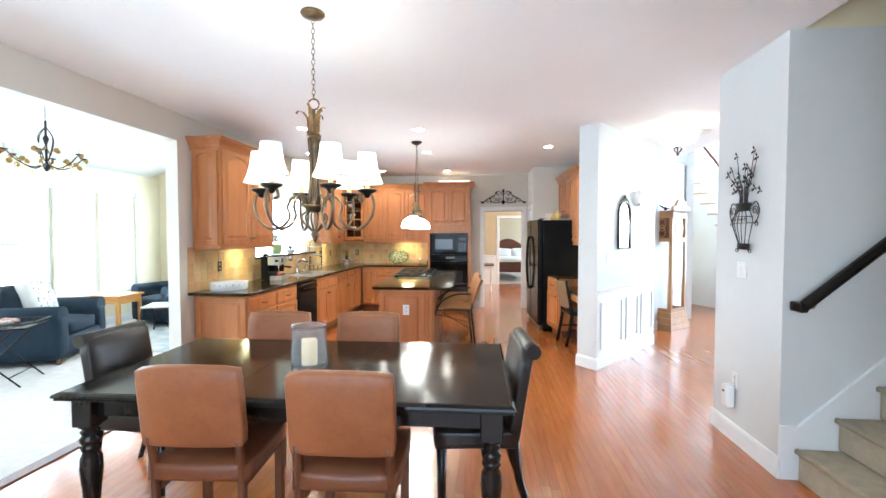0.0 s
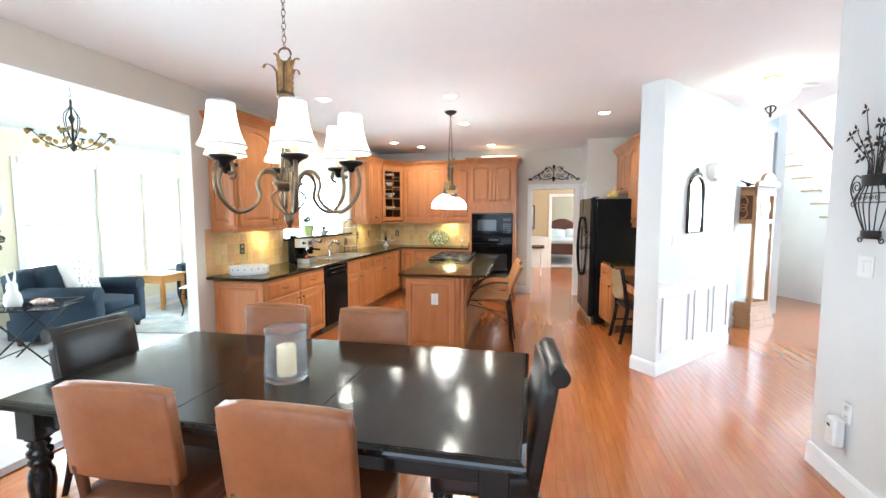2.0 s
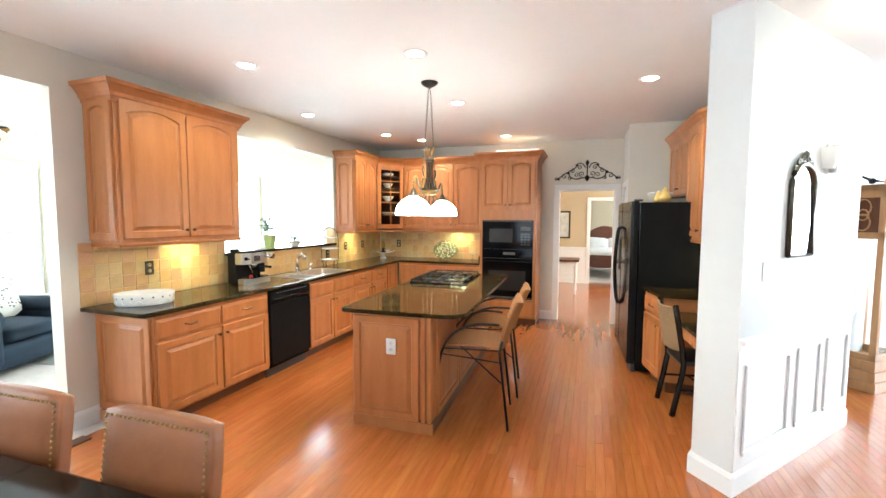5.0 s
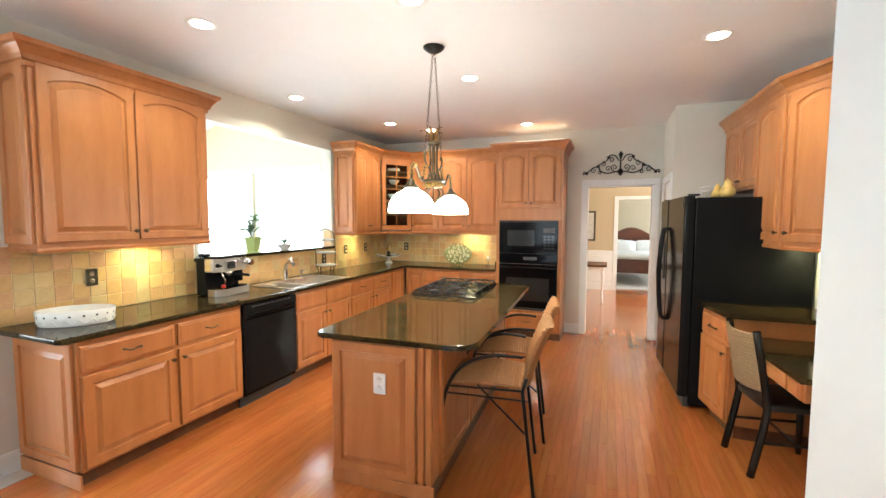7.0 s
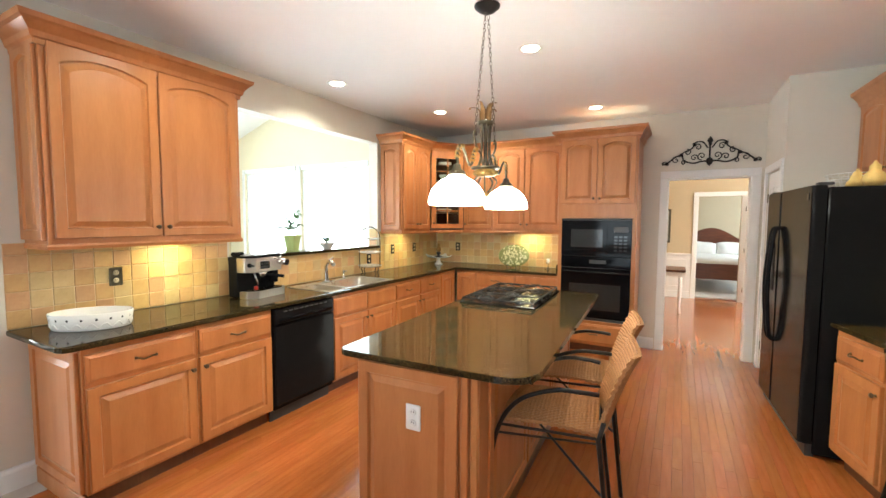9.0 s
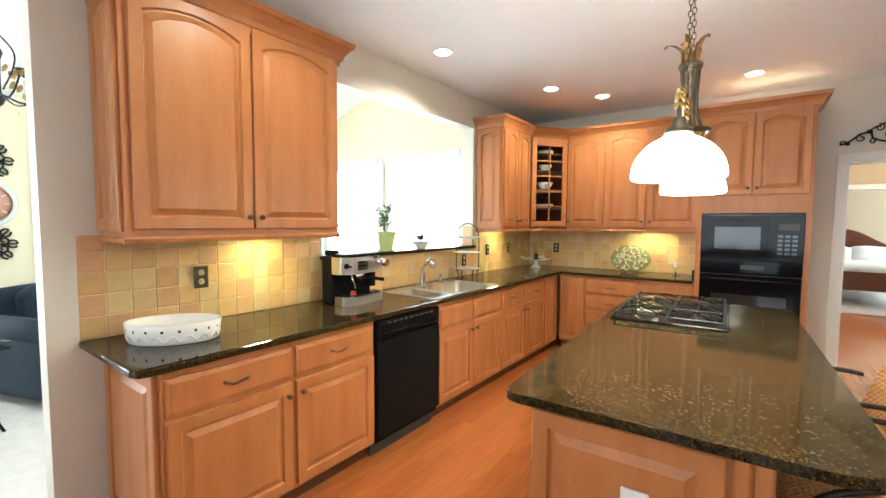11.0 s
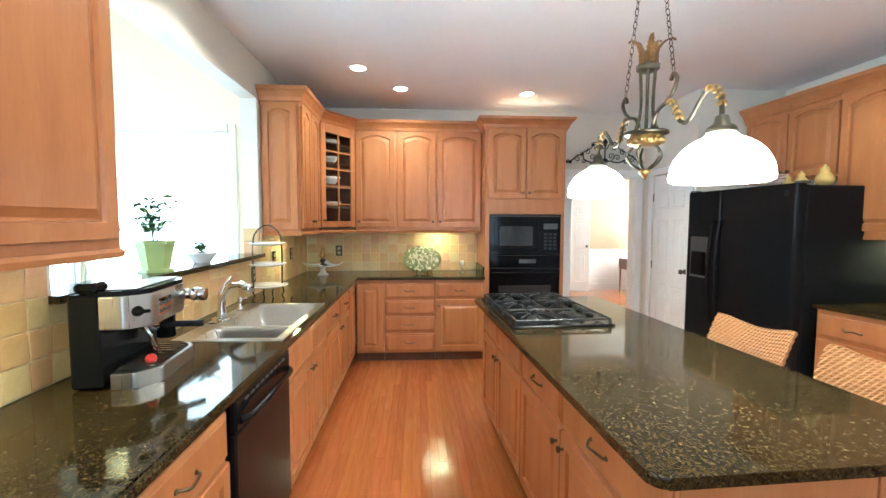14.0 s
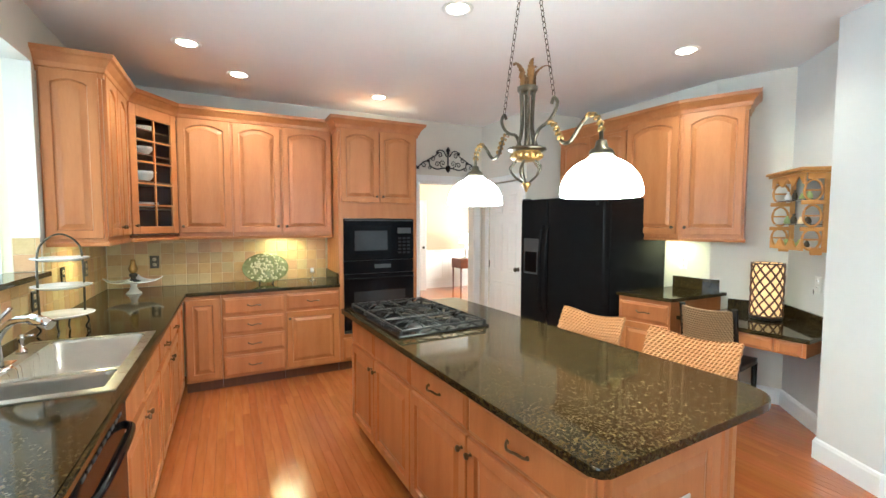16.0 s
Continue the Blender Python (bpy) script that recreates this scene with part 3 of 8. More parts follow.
def knob_mesh():
    b = bm_new()
    lathe(b, [(0.0, 0.028), (0.011, 0.027), (0.0145, 0.021), (0.012, 0.015), (0.006, 0.011), (0.005, 0.003), (0.009, 0.0), (0, 0)], pose(0, 0, 0, 90, 0, 0), 12)
    return mesh_of("knob", b, BRONZE)


def pull_mesh():
    b = bm_new()
    tube(b, bez((-0.052, 0, 0.004), (-0.046, -0.012, 0.004), (-0.022, -0.026, -0.004), (0.022, -0.026, 0.004), (0.046, -0.012, -0.004), (0.052, 0, -0.004), n=4), 0.0052, 7)
    for s in (-1, 1):
        lathe(b, [(0, 0.006), (0.007, 0.005), (0.009, 0), (0, 0)], pose(s * 0.052, 0, 0.004 * -s, 90, 0, 0), 10)
    return mesh_of("pull", b, BRONZE)


KNOB, PULL = knob_mesh(), pull_mesh()


def fit_front(owner, kind, x, w, z, h, side="", arch=0.0):
    if kind == "door":
        d = part("door", front_panel(w, h, arch), MAPLE, owner, "", pose(x, 0, z))
        if side:
            kx = w - 0.028 if side[0] == "r" else 0.028
            kz = 0.06 if side[1] == "b" else h - 0.06
            shared("knob", KNOB, d, pose(kx, -0.02, kz), "small round bronze knob")
    elif kind == "drawer":
        d = part("drawer_front", front_panel(w, h, 0, raised=False), MAPLE, owner, "", pose(x, 0, z))
        if side != "none":
            shared("pull", PULL, d, pose(w / 2, -0.02, h / 2), "curved bronze pull")
    elif kind == "panel":
        part("end_panel", front_panel(w, h, arch), MAPLE, owner, "", pose(x, 0, z))


def cabinet(name, label, m, w, d, z0, z1, fronts, toe=False, group="", rails=()):
    """A cabinet unit: local x across its front, face frame at y=0, depth towards +y."""
    c = thing(name, label, "cabinet", m, group)
    b = bm_new()
    zb = z0 + 0.105 if toe else z0
    box(b, 0.0005, w - 0.0005, 0.0, d, zb, z1, 0.0015)
    part("body", b, MAPLE, c)
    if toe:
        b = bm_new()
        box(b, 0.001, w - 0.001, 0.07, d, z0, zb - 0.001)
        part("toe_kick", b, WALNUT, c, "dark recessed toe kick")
    for f in fronts:
        fit_front(c, *f)
    return c


TOP = 0.885
DRZ, DRH, DOZ, DOH = 0.690, 0.155, 0.125, 0.545
XF = -2.15   # face frame of the west run
BASED = abs(XW - XF) - 0.002


def base_pair(y0, y1, side, label, pull=""):
    w = y1 - y0
    cabinet("base_cabinet", label, facing(XF, y0, 0, "east"), w, BASED, 0, TOP,
            [("drawer", 0.012, w - 0.024, DRZ, DRH, pull), ("door", 0.012, w - 0.024, DOZ, DOH, side)], True, "base cabinets under the counter")


base_pair(4.37, 4.955, "rt", "maple base cabinet with a drawer over a panelled door")
base_pair(4.955, 5.515, "lt", "maple base cabinet with a drawer beside the dishwasher")
w = 7.09 - 6.15
cabinet("sink_cabinet", "maple sink base with two panelled doors", facing(XF, 6.15, 0, "east"), w, BASED, 0, 0.70,
        [("drawer", 0.012, w / 2 - 0.018, DRZ, DRH, "none"), ("drawer", w / 2 + 0.006, w / 2 - 0.018, DRZ, DRH, "none"),
         ("door", 0.012, w / 2 - 0.018, DOZ, DOH, "rt"), ("door", w / 2 + 0.006, w / 2 - 0.018, DOZ, DOH, "lt")], True, "base cabinets under the counter")
b = bm_new()
box(b, XF - 0.02, XF, 6.1505, 7.0895, 0.702, TOP)
solid("face_rail", b, MAPLE, "maple face rail in front of the sink", "cabinet")
base_pair(7.09, 7.575, "rt", "maple base cabinet with a small drawer")
base_pair(7.575, 8.06, "lt", "maple base cabinet with a small drawer near the corner")
cabinet("corner_cabinet", "maple corner base cabinet with a narrow door", facing(XF, 8.06, 0, "east"), 0.41, BASED, 0, TOP, [("door", 0.02, 0.33, DOZ, DOH + 0.175, "")], True, "base cabinets under the counter")
# end panel of the west run
p = thing("cabinet_end_panel", "maple panelled end of the base cabinets", "cabinet panel", facing(XW, 4.3685, 0, "south"))
fit_front(p, "panel", 0.03, 0.57, 0.115, 0.745)
b = bm_new()
box(b, 0.002, 0.625, -0.012, 0.0, 0, 0.095, 0.003)
part("plinth", b, MAPLE, p)
# north run
YF = 8.49
BN = YN - YF - 0.002
cabinet("base_cabinet", "maple base cabinet with one tall door in the corner", facing(-2.128, YF, 0, "south"), 0.288, BN, 0, TOP, [("door", 0.012, 0.262, DOZ, DOH + 0.175, "")], True, "base cabinets under the counter")
w = 0.538
cabinet("drawer_cabinet", "maple cabinet with a stack of four drawers", facing(-1.838, YF, 0, "south"), w, BN, 0, TOP,
        [("drawer", 0.012, w - 0.024, z, h) for z, h in ((0.69, 0.155), (0.515, 0.150), (0.335, 0.155), (0.125, 0.185))], True, "base cabinets under the counter")
w = 0.52
cabinet("base_cabinet", "maple base cabinet with a drawer beside the ovens", facing(-1.3, YF, 0, "south"), w, BN, 0, TOP,
        [("drawer", 0.012, w - 0.024, DRZ, DRH), ("door", 0.012, w - 0.024, DOZ, DOH, "lt")], True, "base cabinets under the counter")
# oven tower
OX0, OX1 = -0.778, 0.068
tower = thing("oven_cabinet", "tall maple cabinet holding the black ovens", "cabinet", facing(OX0, YF, 0, "south"))
w = OX1 - OX0
b = bm_new()
for x0, x1, y0, y1, z0, z1 in ((0, 0.045, 0, BN, 0.105, 2.49), (w - 0.045, w, 0, BN, 0.105, 2.49), (0.045, w - 0.045, 0, BN, 0.105, 0.385), (0.045, w - 0.045, 0, BN, 1.572, 2.49), (0.045, w - 0.045, BN - 0.03, BN, 0.385, 1.572)):
    box(b, x0, x1, y0, y1, z0, z1)
part("body", b, MAPLE, tower)
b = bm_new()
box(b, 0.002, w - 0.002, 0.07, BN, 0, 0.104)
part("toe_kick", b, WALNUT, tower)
fit_front(tower, "drawer", 0.03, w - 0.06, 0.13, 0.22)
fit_front(tower, "door", 0.025, w / 2 - 0.03, 1.735, 0.735, "rb", 0.045)
fit_front(tower, "door", w / 2 + 0.005, w / 2 - 0.03, 1.735, 0.735, "lb", 0.045)
# wall cabinets
UB, UT, UF = 1.40, 2.49, -2.46
UD = UF - XW - 0.002
w = 5.51 - 4.37
cabinet("wall_cabinet", "maple wall cabinet with two arched doors", facing(UF, 4.37, 0, "east"), w, UD, UB, UT,
        [("door", 0.03, w / 2 - 0.035, UB + 0.03, UT - UB - 0.05, "rb", 0.05), ("door", w / 2 + 0.005, w / 2 - 0.035, UB + 0.03, UT - UB - 0.05, "lb", 0.05)], group="wall cabinets")
w = 8.33 - 7.665
cabinet("wall_cabinet", "maple wall cabinet beside the pass-through", facing(UF, 7.665, 0, "east"), w, UD, UB, UT,
        [("door", 0.025, w / 2 - 0.03, UB + 0.03, UT - UB - 0.05, "rb", 0.04), ("door", w / 2 + 0.005, w / 2 - 0.03, UB + 0.03, UT - UB - 0.05, "lb", 0.04)], group="wall cabinets")
p = thing("cabinet_end_panel", "maple arched end panel of the wall cabinet", "cabinet panel", facing(XW + 0.004, 7.6645, 0, "south"))
fit_front(p, "panel", 0.01, 0.285, UB + 0.02, UT - UB - 0.05, "", 0.03)
p = thing("cabinet_end_panel", "plain maple end panel of the wall cabinet", "cabinet panel", facing(XW + 0.004, 4.3695, 0, "south"))
fit_front(p, "panel", 0.01, 0.285, UB + 0.02, UT - UB - 0.05, "", 0.03)
YU = 8.75
for x0, x1, side in ((-2.165, -1.722, "lb"), (-1.722, -1.28, "rb"), (-1.28, -0.782, "lb")):
    w = x1 - x0
    cabinet("wall_cabinet", "maple wall cabinet with an arched door", facing(x0, YU, 0, "south"), w, YN - YU - 0.002, UB, UT,
            [("door", 0.012, w - 0.024, UB + 0.03, UT - UB - 0.05, side, 0.045)], group="wall cabinets")
# diagonal corner cabinet with a glazed door
c0, c1 = Vector((UF, 8.335, 0)), Vector((-2.17, YU, 0))
cw = (c1 - c0).length
ang = math.degrees(math.atan2(c1.y - c0.y, c1.x - c0.x))
corner = thing("corner_display_cabinet", "maple corner cabinet with a glazed door and white dishes", "cabinet", pose(c0.x, c0.y, 0, 0, 0, ang))
inv = pose(c0.x, c0.y, 0, 0, 0, ang).inverted()


def loc(x, y):
    q = inv @ Vector((x, y, 0))
    return (q.x, q.y)


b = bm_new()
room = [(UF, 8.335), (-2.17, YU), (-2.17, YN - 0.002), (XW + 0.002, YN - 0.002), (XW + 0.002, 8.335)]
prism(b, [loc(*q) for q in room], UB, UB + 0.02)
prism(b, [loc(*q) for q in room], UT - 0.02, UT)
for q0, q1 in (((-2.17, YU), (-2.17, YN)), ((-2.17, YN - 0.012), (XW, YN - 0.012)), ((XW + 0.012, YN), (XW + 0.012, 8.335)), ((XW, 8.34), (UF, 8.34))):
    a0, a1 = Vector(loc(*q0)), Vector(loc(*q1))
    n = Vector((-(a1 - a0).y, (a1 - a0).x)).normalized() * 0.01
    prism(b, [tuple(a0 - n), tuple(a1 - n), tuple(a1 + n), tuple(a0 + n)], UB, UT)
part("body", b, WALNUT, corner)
b = bm_new()
dh = UT - UB - 0.05
fr = 0.062
for x0, x1, z0, z1 in ((0.015, 0.015 + fr, 0, dh), (cw - 0.015 - fr, cw - 0.015, 0, dh), (0.015 + fr, cw - 0.015 - fr, 0, fr), (0.015 + fr, cw - 0.015 - fr, dh - fr - 0.035, dh)):
    box(b, x0, x1, -0.022, 0, UB + 0.03 + z0, UB + 0.03 + z1, 0.003)
d = part("door", b, MAPLE, corner)
b = bm_new()
mid = cw / 2
box(b, mid - 0.007, mid + 0.007, -0.02, -0.006, UB + 0.03 + fr, UB + 0.03 + dh - fr - 0.03)
for k in range(1, 5):
    z = UB + 0.03 + fr + (dh - 2 * fr - 0.035) * k / 5
    box(b, 0.015 + fr, cw - 0.015 - fr, -0.019, -0.007, z - 0.007, z + 0.007)
part("muntins", b, MAPLE, d)
b = bm_new()
box(b, 0.02 + fr, cw - 0.02 - fr, -0.006, -0.003, UB + 0.03 + fr, UB + 0.03 + dh - fr - 0.03)
g = part("pane", b, GLASS, d)
g.visible_shadow = False
shared("knob", KNOB, d, pose(0.04, -0.022, UB + 0.10), "small round bronze knob")
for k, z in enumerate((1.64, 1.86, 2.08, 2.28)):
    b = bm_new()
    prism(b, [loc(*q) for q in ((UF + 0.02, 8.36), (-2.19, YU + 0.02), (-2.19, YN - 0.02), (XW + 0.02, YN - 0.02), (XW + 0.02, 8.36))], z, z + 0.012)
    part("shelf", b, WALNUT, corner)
BOWL = [(0, 0.004), (0.035, 0.004), (0.04, 0.0), (0.045, 0.008), (0.085, 0.055), (0.10, 0.085), (0.096, 0.085), (0.08, 0.055), (0.04, 0.014), (0, 0.012)]
PLATE = [(0, 0.0), (0.06, 0.0), (0.12, 0.018), (0.118, 0.022), (0.06, 0.006), (0, 0.005)]
for z, prof, s in ((1.421, PLATE, 0.9), (1.653, PLATE, 0.9), (1.873, BOWL, 1.0), (2.093, BOWL, 0.85), (2.293, PLATE, 0.8)):
    b = bm_new()
    lathe(b, [(r * s, zz * s) for r, zz in prof], None, 20)
    if prof is PLATE:
        lathe(b, [(r * s, zz * s + 0.012) for r, zz in prof], None, 20)
        lathe(b, [(r * s, zz * s + 0.024) for r, zz in prof], None, 20)
    solid("dish", b, WHITE_CERAMIC, "white china dish in the corner cabinet", "dish", pose(-2.40, 8.63, z), "dishes behind glass")
# east side cabinets above the refrigerator and the desk
XD = 1.775
cabinet("wall_cabinet", "short maple cabinet above the refrigerator", pose(XD - 0.05, 8.085, 0, 0, 0, -87), 0.92, XE - XD - 0.002, 1.85, UT,
        [("door", 0.02, 0.432, 1.875, UT - 1.895, "rb", 0.03), ("door", 0.462, 0.432, 1.875, UT - 1.895, "lb", 0.03)], group="wall cabinets")
cabinet("wall_cabinet", "maple wall cabinet over the desk", pose(XD - 0.03, 7.167, 0, 0, 0, -87), 0.54, XE - XD - 0.002, UB, UT,
        [("door", 0.012, 0.51, UB + 0.03, UT - UB - 0.05, "rb", 0.05)], group="wall cabinets")
AD = -64
dv = Vector((math.cos(radians(AD)), math.sin(radians(AD))))
cabinet("wall_cabinet", "angled maple wall cabinet over the desk", pose(XD, 6.628, 0, 0, 0, AD), 0.47, 0.30, UB, UT,
        [("door", 0.02, 0.43, UB + 0.03, UT - UB - 0.05, "lb", 0.05)], group="wall cabinets")
# crown mouldings
CR = [(0.0, UT - 0.055), (0.010, UT - 0.055), (0.012, UT - 0.03), (0.024, UT - 0.022), (0.030, UT + 0.005), (0.060, UT + 0.045), (0.076, UT + 0.055), (0.082, UT + 0.082), (0.0, UT + 0.082)]


def crown(pts, label):
    b = bm_new()
    sweep(b, pts, CR)
    return solid("crown_molding", b, MAPLE, label, "molding")


crown([(XW, 4.36), (UF + 0.003, 4.36), (UF + 0.003, 5.512), (XW, 5.512)], "stepped maple crown moulding")
crown([(XW, 7.66), (UF + 0.003, 7.66), (UF + 0.003, 8.334), (-2.168, YU - 0.003), (OX0 - 0.002, YU - 0.003)], "maple crown moulding turning the corner")
crown([(OX0 - 0.003, YN), (OX0 - 0.003, YF - 0.003), (OX1 + 0.003, YF - 0.003), (OX1 + 0.003, YN)], "maple crown on the oven cabinet")
e = Vector((XD, 6.628)) + dv * 0.473
crown([(XD - 0.053, 8.09), (XD - 0.003, 6.628), (e.x - 0.003, e.y), (e.x + 0.28, e.y + 0.14)], "maple crown above the desk")
# light rails below the wall cabinets
LR = [(0.0, UB - 0.03), (0.006, UB - 0.03), (0.010, UB - 0.012), (0.004, UB), (-0.02, UB), (-0.02, UB - 0.03)]
for pts in ([(XW, 4.372), (UF, 4.372), (UF, 5.508), (XW, 5.508)], [(XW, 7.667), (UF, 7.667), (UF, 8.334), (-2.168, YU), (OX0 - 0.002, YU)], [(XD - 0.03, 7.165), (XD, 6.628), (e.x, e.y), (e.x + 0.25, e.y + 0.13)]):
    b = bm_new()
    sweep(b, pts, LR)
    solid("light_rail", b, MAPLE, "maple light rail under the wall cabinets", "molding")

# ---- worktops ----
EDGE = [(-0.012, 0.885), (-0.004, 0.885), (0.0, 0.889), (0.0, 0.907), (-0.003, 0.913), (-0.012, 0.915)]


def rounded(pts, radii, n=6):
    """An outline with its corners rounded."""
    out = []
    k = len(pts)
    for i in range(k):
        p, a, c = Vector(pts[i]), Vector(pts[i - 1]), Vector(pts[(i + 1) % k])
        r = radii[i]
        if not r:
            out.append(tuple(p))
            continue
        u, v = (a - p).normalized(), (c - p).normalized()
        s, e2 = p + u * r, p + v * r
        for j in range(n + 1):
            t = j / n
            q = s * (1 - t) ** 2 + p * 2 * t * (1 - t) + e2 * t * t
            out.append(tuple(q))
    return out


SX0, SX1, SY0, SY1 = -2.645, -2.150, 6.12, 7.03
b = bm_new()
CX = -2.10
gx = (XW + 0.002, SX0, SX1, CX - 0.012, -0.782)
gy = (4.282, SY0, SY1, 8.452, YN - 0.002)
sheet = [[b.verts.new((-2.124, 4.294, 0.915) if (i, j) == (3, 0) else (x, y, 0.915)) for j, y in enumerate(gy)] for i, x in enumerate(gx)]
faces = []
for i in range(4):
    for j in range(4):
        if (i, j) != (1, 1) and (i < 3 or j == 3):
            faces.append(b.faces.new((sheet[i][j], sheet[i + 1][j], sheet[i + 1][j + 1], sheet[i][j + 1])))
bmesh.ops.delete(b, geom=[v for line in sheet for v in line if not v.link_faces], context="VERTS")
low = bmesh.ops.extrude_face_region(b, geom=faces)
bmesh.ops.translate(b, vec=(0, 0, -0.03), verts=[v for v in low["geom"] if isinstance(v, bmesh.types.BMVert)])
bmesh.ops.recalc_face_normals(b, faces=b.faces[:])
top_run = thing("countertop", "polished dark green-brown granite countertop", "countertop")
part("slab", b, GRANITE, top_run)
b = bm_new()
sweep(b, [(XW + 0.002, 4.27), (-2.15, 4.27), (-2.112, 4.285), (CX, 4.325), (CX, 8.44), (-0.782, 8.44)], EDGE)
part("rounded_edge", b, GRANITE, top_run)
b = bm_new()
box(b, -0.800, -0.782, 8.50, 9.04, 0.9155, 1.015, 0.003)
solid("side_splash", b, GRANITE, "low granite upstand beside the oven cabinet", "countertop")
# sill of the pass-through
b = bm_new()
box(b, XW - T - 0.03, XW + 0.045, PASS[0] - 0.02, PASS[1], 1.197, 1.227, 0.004)
solid("window_sill", b, GRANITE, "dark granite ledge of the pass-through", "sill")

# ---- island ----
ISL = pose(-0.963, 4.985, 0, 0, 0, 2.6)
IW, IL = 0.958, 2.235
isl = thing("kitchen_island", "maple kitchen island with panelled ends", "kitchen island", ISL)
b = bm_new()
bx0, bx1, by0, by1 = 0.085, 0.72, 0.018, 2.195
box(b, bx0, bx1, by0, by1, 0.10, 0.885)
part("body", b, MAPLE, isl)
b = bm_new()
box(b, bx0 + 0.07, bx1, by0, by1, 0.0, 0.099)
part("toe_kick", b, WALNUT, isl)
b = bm_new()
box(b, bx0 - 0.008, bx1 + 0.010, by0 - 0.012, by0, 0.0, 0.085, 0.004)
part("plinth", b, MAPLE, isl)
d = part("end_panel", front_panel(0.53, 0.775), MAPLE, isl, "", pose(bx0 + 0.005, by0, 0.09))
for k in range(2):
    b = bm_new()
    box(b, bx1 - 0.085 + k * 0.046, bx1 - 0.048 + k * 0.046, by0 - 0.018, by0, 0.09, 0.875, 0.006)
    part("pilaster", b, MAPLE, isl)
for y0, y1 in ((by0 + 0.1, by0 + 0.75), (by0 + 0.77, by0 + 1.42), (by0 + 1.44, by1 - 0.05)):
    part("side_panel", front_panel(y1 - y0, 0.77, thick=0.012), MAPLE, isl, "", facing(bx1, y0, 0.1, "east"))
# west fronts, counted from the far end
for y1, y0, side, pull in ((2.185, 1.745, "rt", "none"), (1.735, 1.215, "lt", "none"), (1.205, 0.675, "rt", ""), (0.665, 0.040, "lt", "")):
    w = y1 - y0
    d = part("drawer_front", front_panel(w, DRH, 0, raised=False), MAPLE, isl, "", facing(bx0, y1, DRZ, "west"))
    if pull != "none":
        shared("pull", PULL, d, pose(w / 2, -0.02, DRH / 2), "curved bronze pull")
    d = part("door", front_panel(w, DOH), MAPLE, isl, "", facing(bx0, y1, DOZ, "west"))
    shared("knob", KNOB, d, pose(w - 0.028 if side[0] == "r" else 0.028, -0.02, DOH - 0.06), "small round bronze knob")
b = bm_new()
top = rounded([(0, -0.040), (IW, -0.040), (IW, IL), (0, IL)], [0.05, 0.16, 0.06, 0.03], 8)
prism(b, top, 0.886, 0.916, 0.006)
solid("island_countertop", b, GRANITE, "polished dark granite island top", "countertop", ISL)


def duplex(name, label, m, plate, slots=IRON):
    o = thing(name, label, "outlet", m, "wall outlets")
    b = bm_new()
    box(b, -0.038, 0.038, -0.006, 0, -0.06, 0.06, 0.004)
    part("plate", b, plate, o)
    for s in (-1, 1):
        b = bm_new()
        lathe(b, [(0, 0.003), (0.015, 0.003), (0.017, 0), (0, 0)], pose(0, -0.006, s * 0.025, 90, 0, 0), 14)
        sock = part("socket", b, WHITE_PLASTIC if plate is WHITE_PLASTIC else mat_beige, o)
        b = bm_new()
        for t in (-0.006, 0.006):
            box(b, t - 0.0012, t + 0.0012, -0.0100, -0.009, s * 0.025 - 0.001, s * 0.025 + 0.008)
        part("slots", b, slots, sock)
    return o


mat_beige = mat("beige_plastic", (0.60, 0.50, 0.33), 0.4)
duplex("outlet", "white duplex outlet on the island end", ISL @ pose(0.405, by0 - 0.0225, 0.645), WHITE_PLASTIC)

# ---- cooktop ----
cook = thing("gas_cooktop", "black gas cooktop with cast iron grates", "cooktop", ISL @ pose(0.335, 1.735, 0.9165))
b = bm_new()
box(b, -0.29, 0.29, -0.44, 0.44, 0, 0.012, 0.005)
part("tray", b, BLACK_GLOSS, cook)
for i, (x, y, r) in enumerate(((-0.12, -0.29, 0.045), (0.14, -0.29, 0.036), (-0.02, 0.0, 0.055), (-0.12, 0.29, 0.036), (0.14, 0.29, 0.045))):
    b = bm_new()
    lathe(b, [(0, 0.030), (r * 0.8, 0.030), (r, 0.024), (r * 1.05, 0.012), (r * 1.3, 0.010), (0, 0.010)], pose(x, y, 0), 16)
    part("burner", b, CAST, cook)
for y0 in (-0.43, -0.14, 0.15):
    b = bm_new()
    w = 0.28
    for yy in (y0 + 0.006, y0 + w - 0.006):
        box(b, -0.272, 0.272, yy - 0.005, yy + 0.005, 0.032, 0.043, 0.003)
    for xx in (-0.267, 0.0, 0.267):
        box(b, xx - 0.005, xx + 0.005, y0, y0 + w, 0.032, 0.043, 0.003)
    for xx in (-0.134, 0.134):
        for k in range(8):
            a = k * math.pi / 4
            c, s = math.cos(a), math.sin(a)
            q = 0.125 if k % 2 == 0 else 0.150
            tube(b, bez((xx + 0.028 * c, y0 + w / 2 + 0.028 * s, 0.050), (xx + 0.07 * c, y0 + w / 2 + 0.07 * s, 0.053), (xx + q * c, y0 + w / 2 + q * s, 0.040), n=3), 0.0048, 6)
    for xx in (-0.267, 0.267):
        for yy in (y0 + 0.010, y0 + w - 0.010):
            box(b, xx - 0.007, xx + 0.007, yy - 0.007, yy + 0.007, 0.011, 0.034)
    part("grate", b, CAST, cook)
for k in range(5):
    b = bm_new()
    lathe(b, [(0, 0.030), (0.016, 0.028), (0.018, 0.012), (0, 0.012)], pose(0.255, -0.2 + 0.1 * k, 0), 12)
    part("dial", b, BLACK_GLOSS, cook)

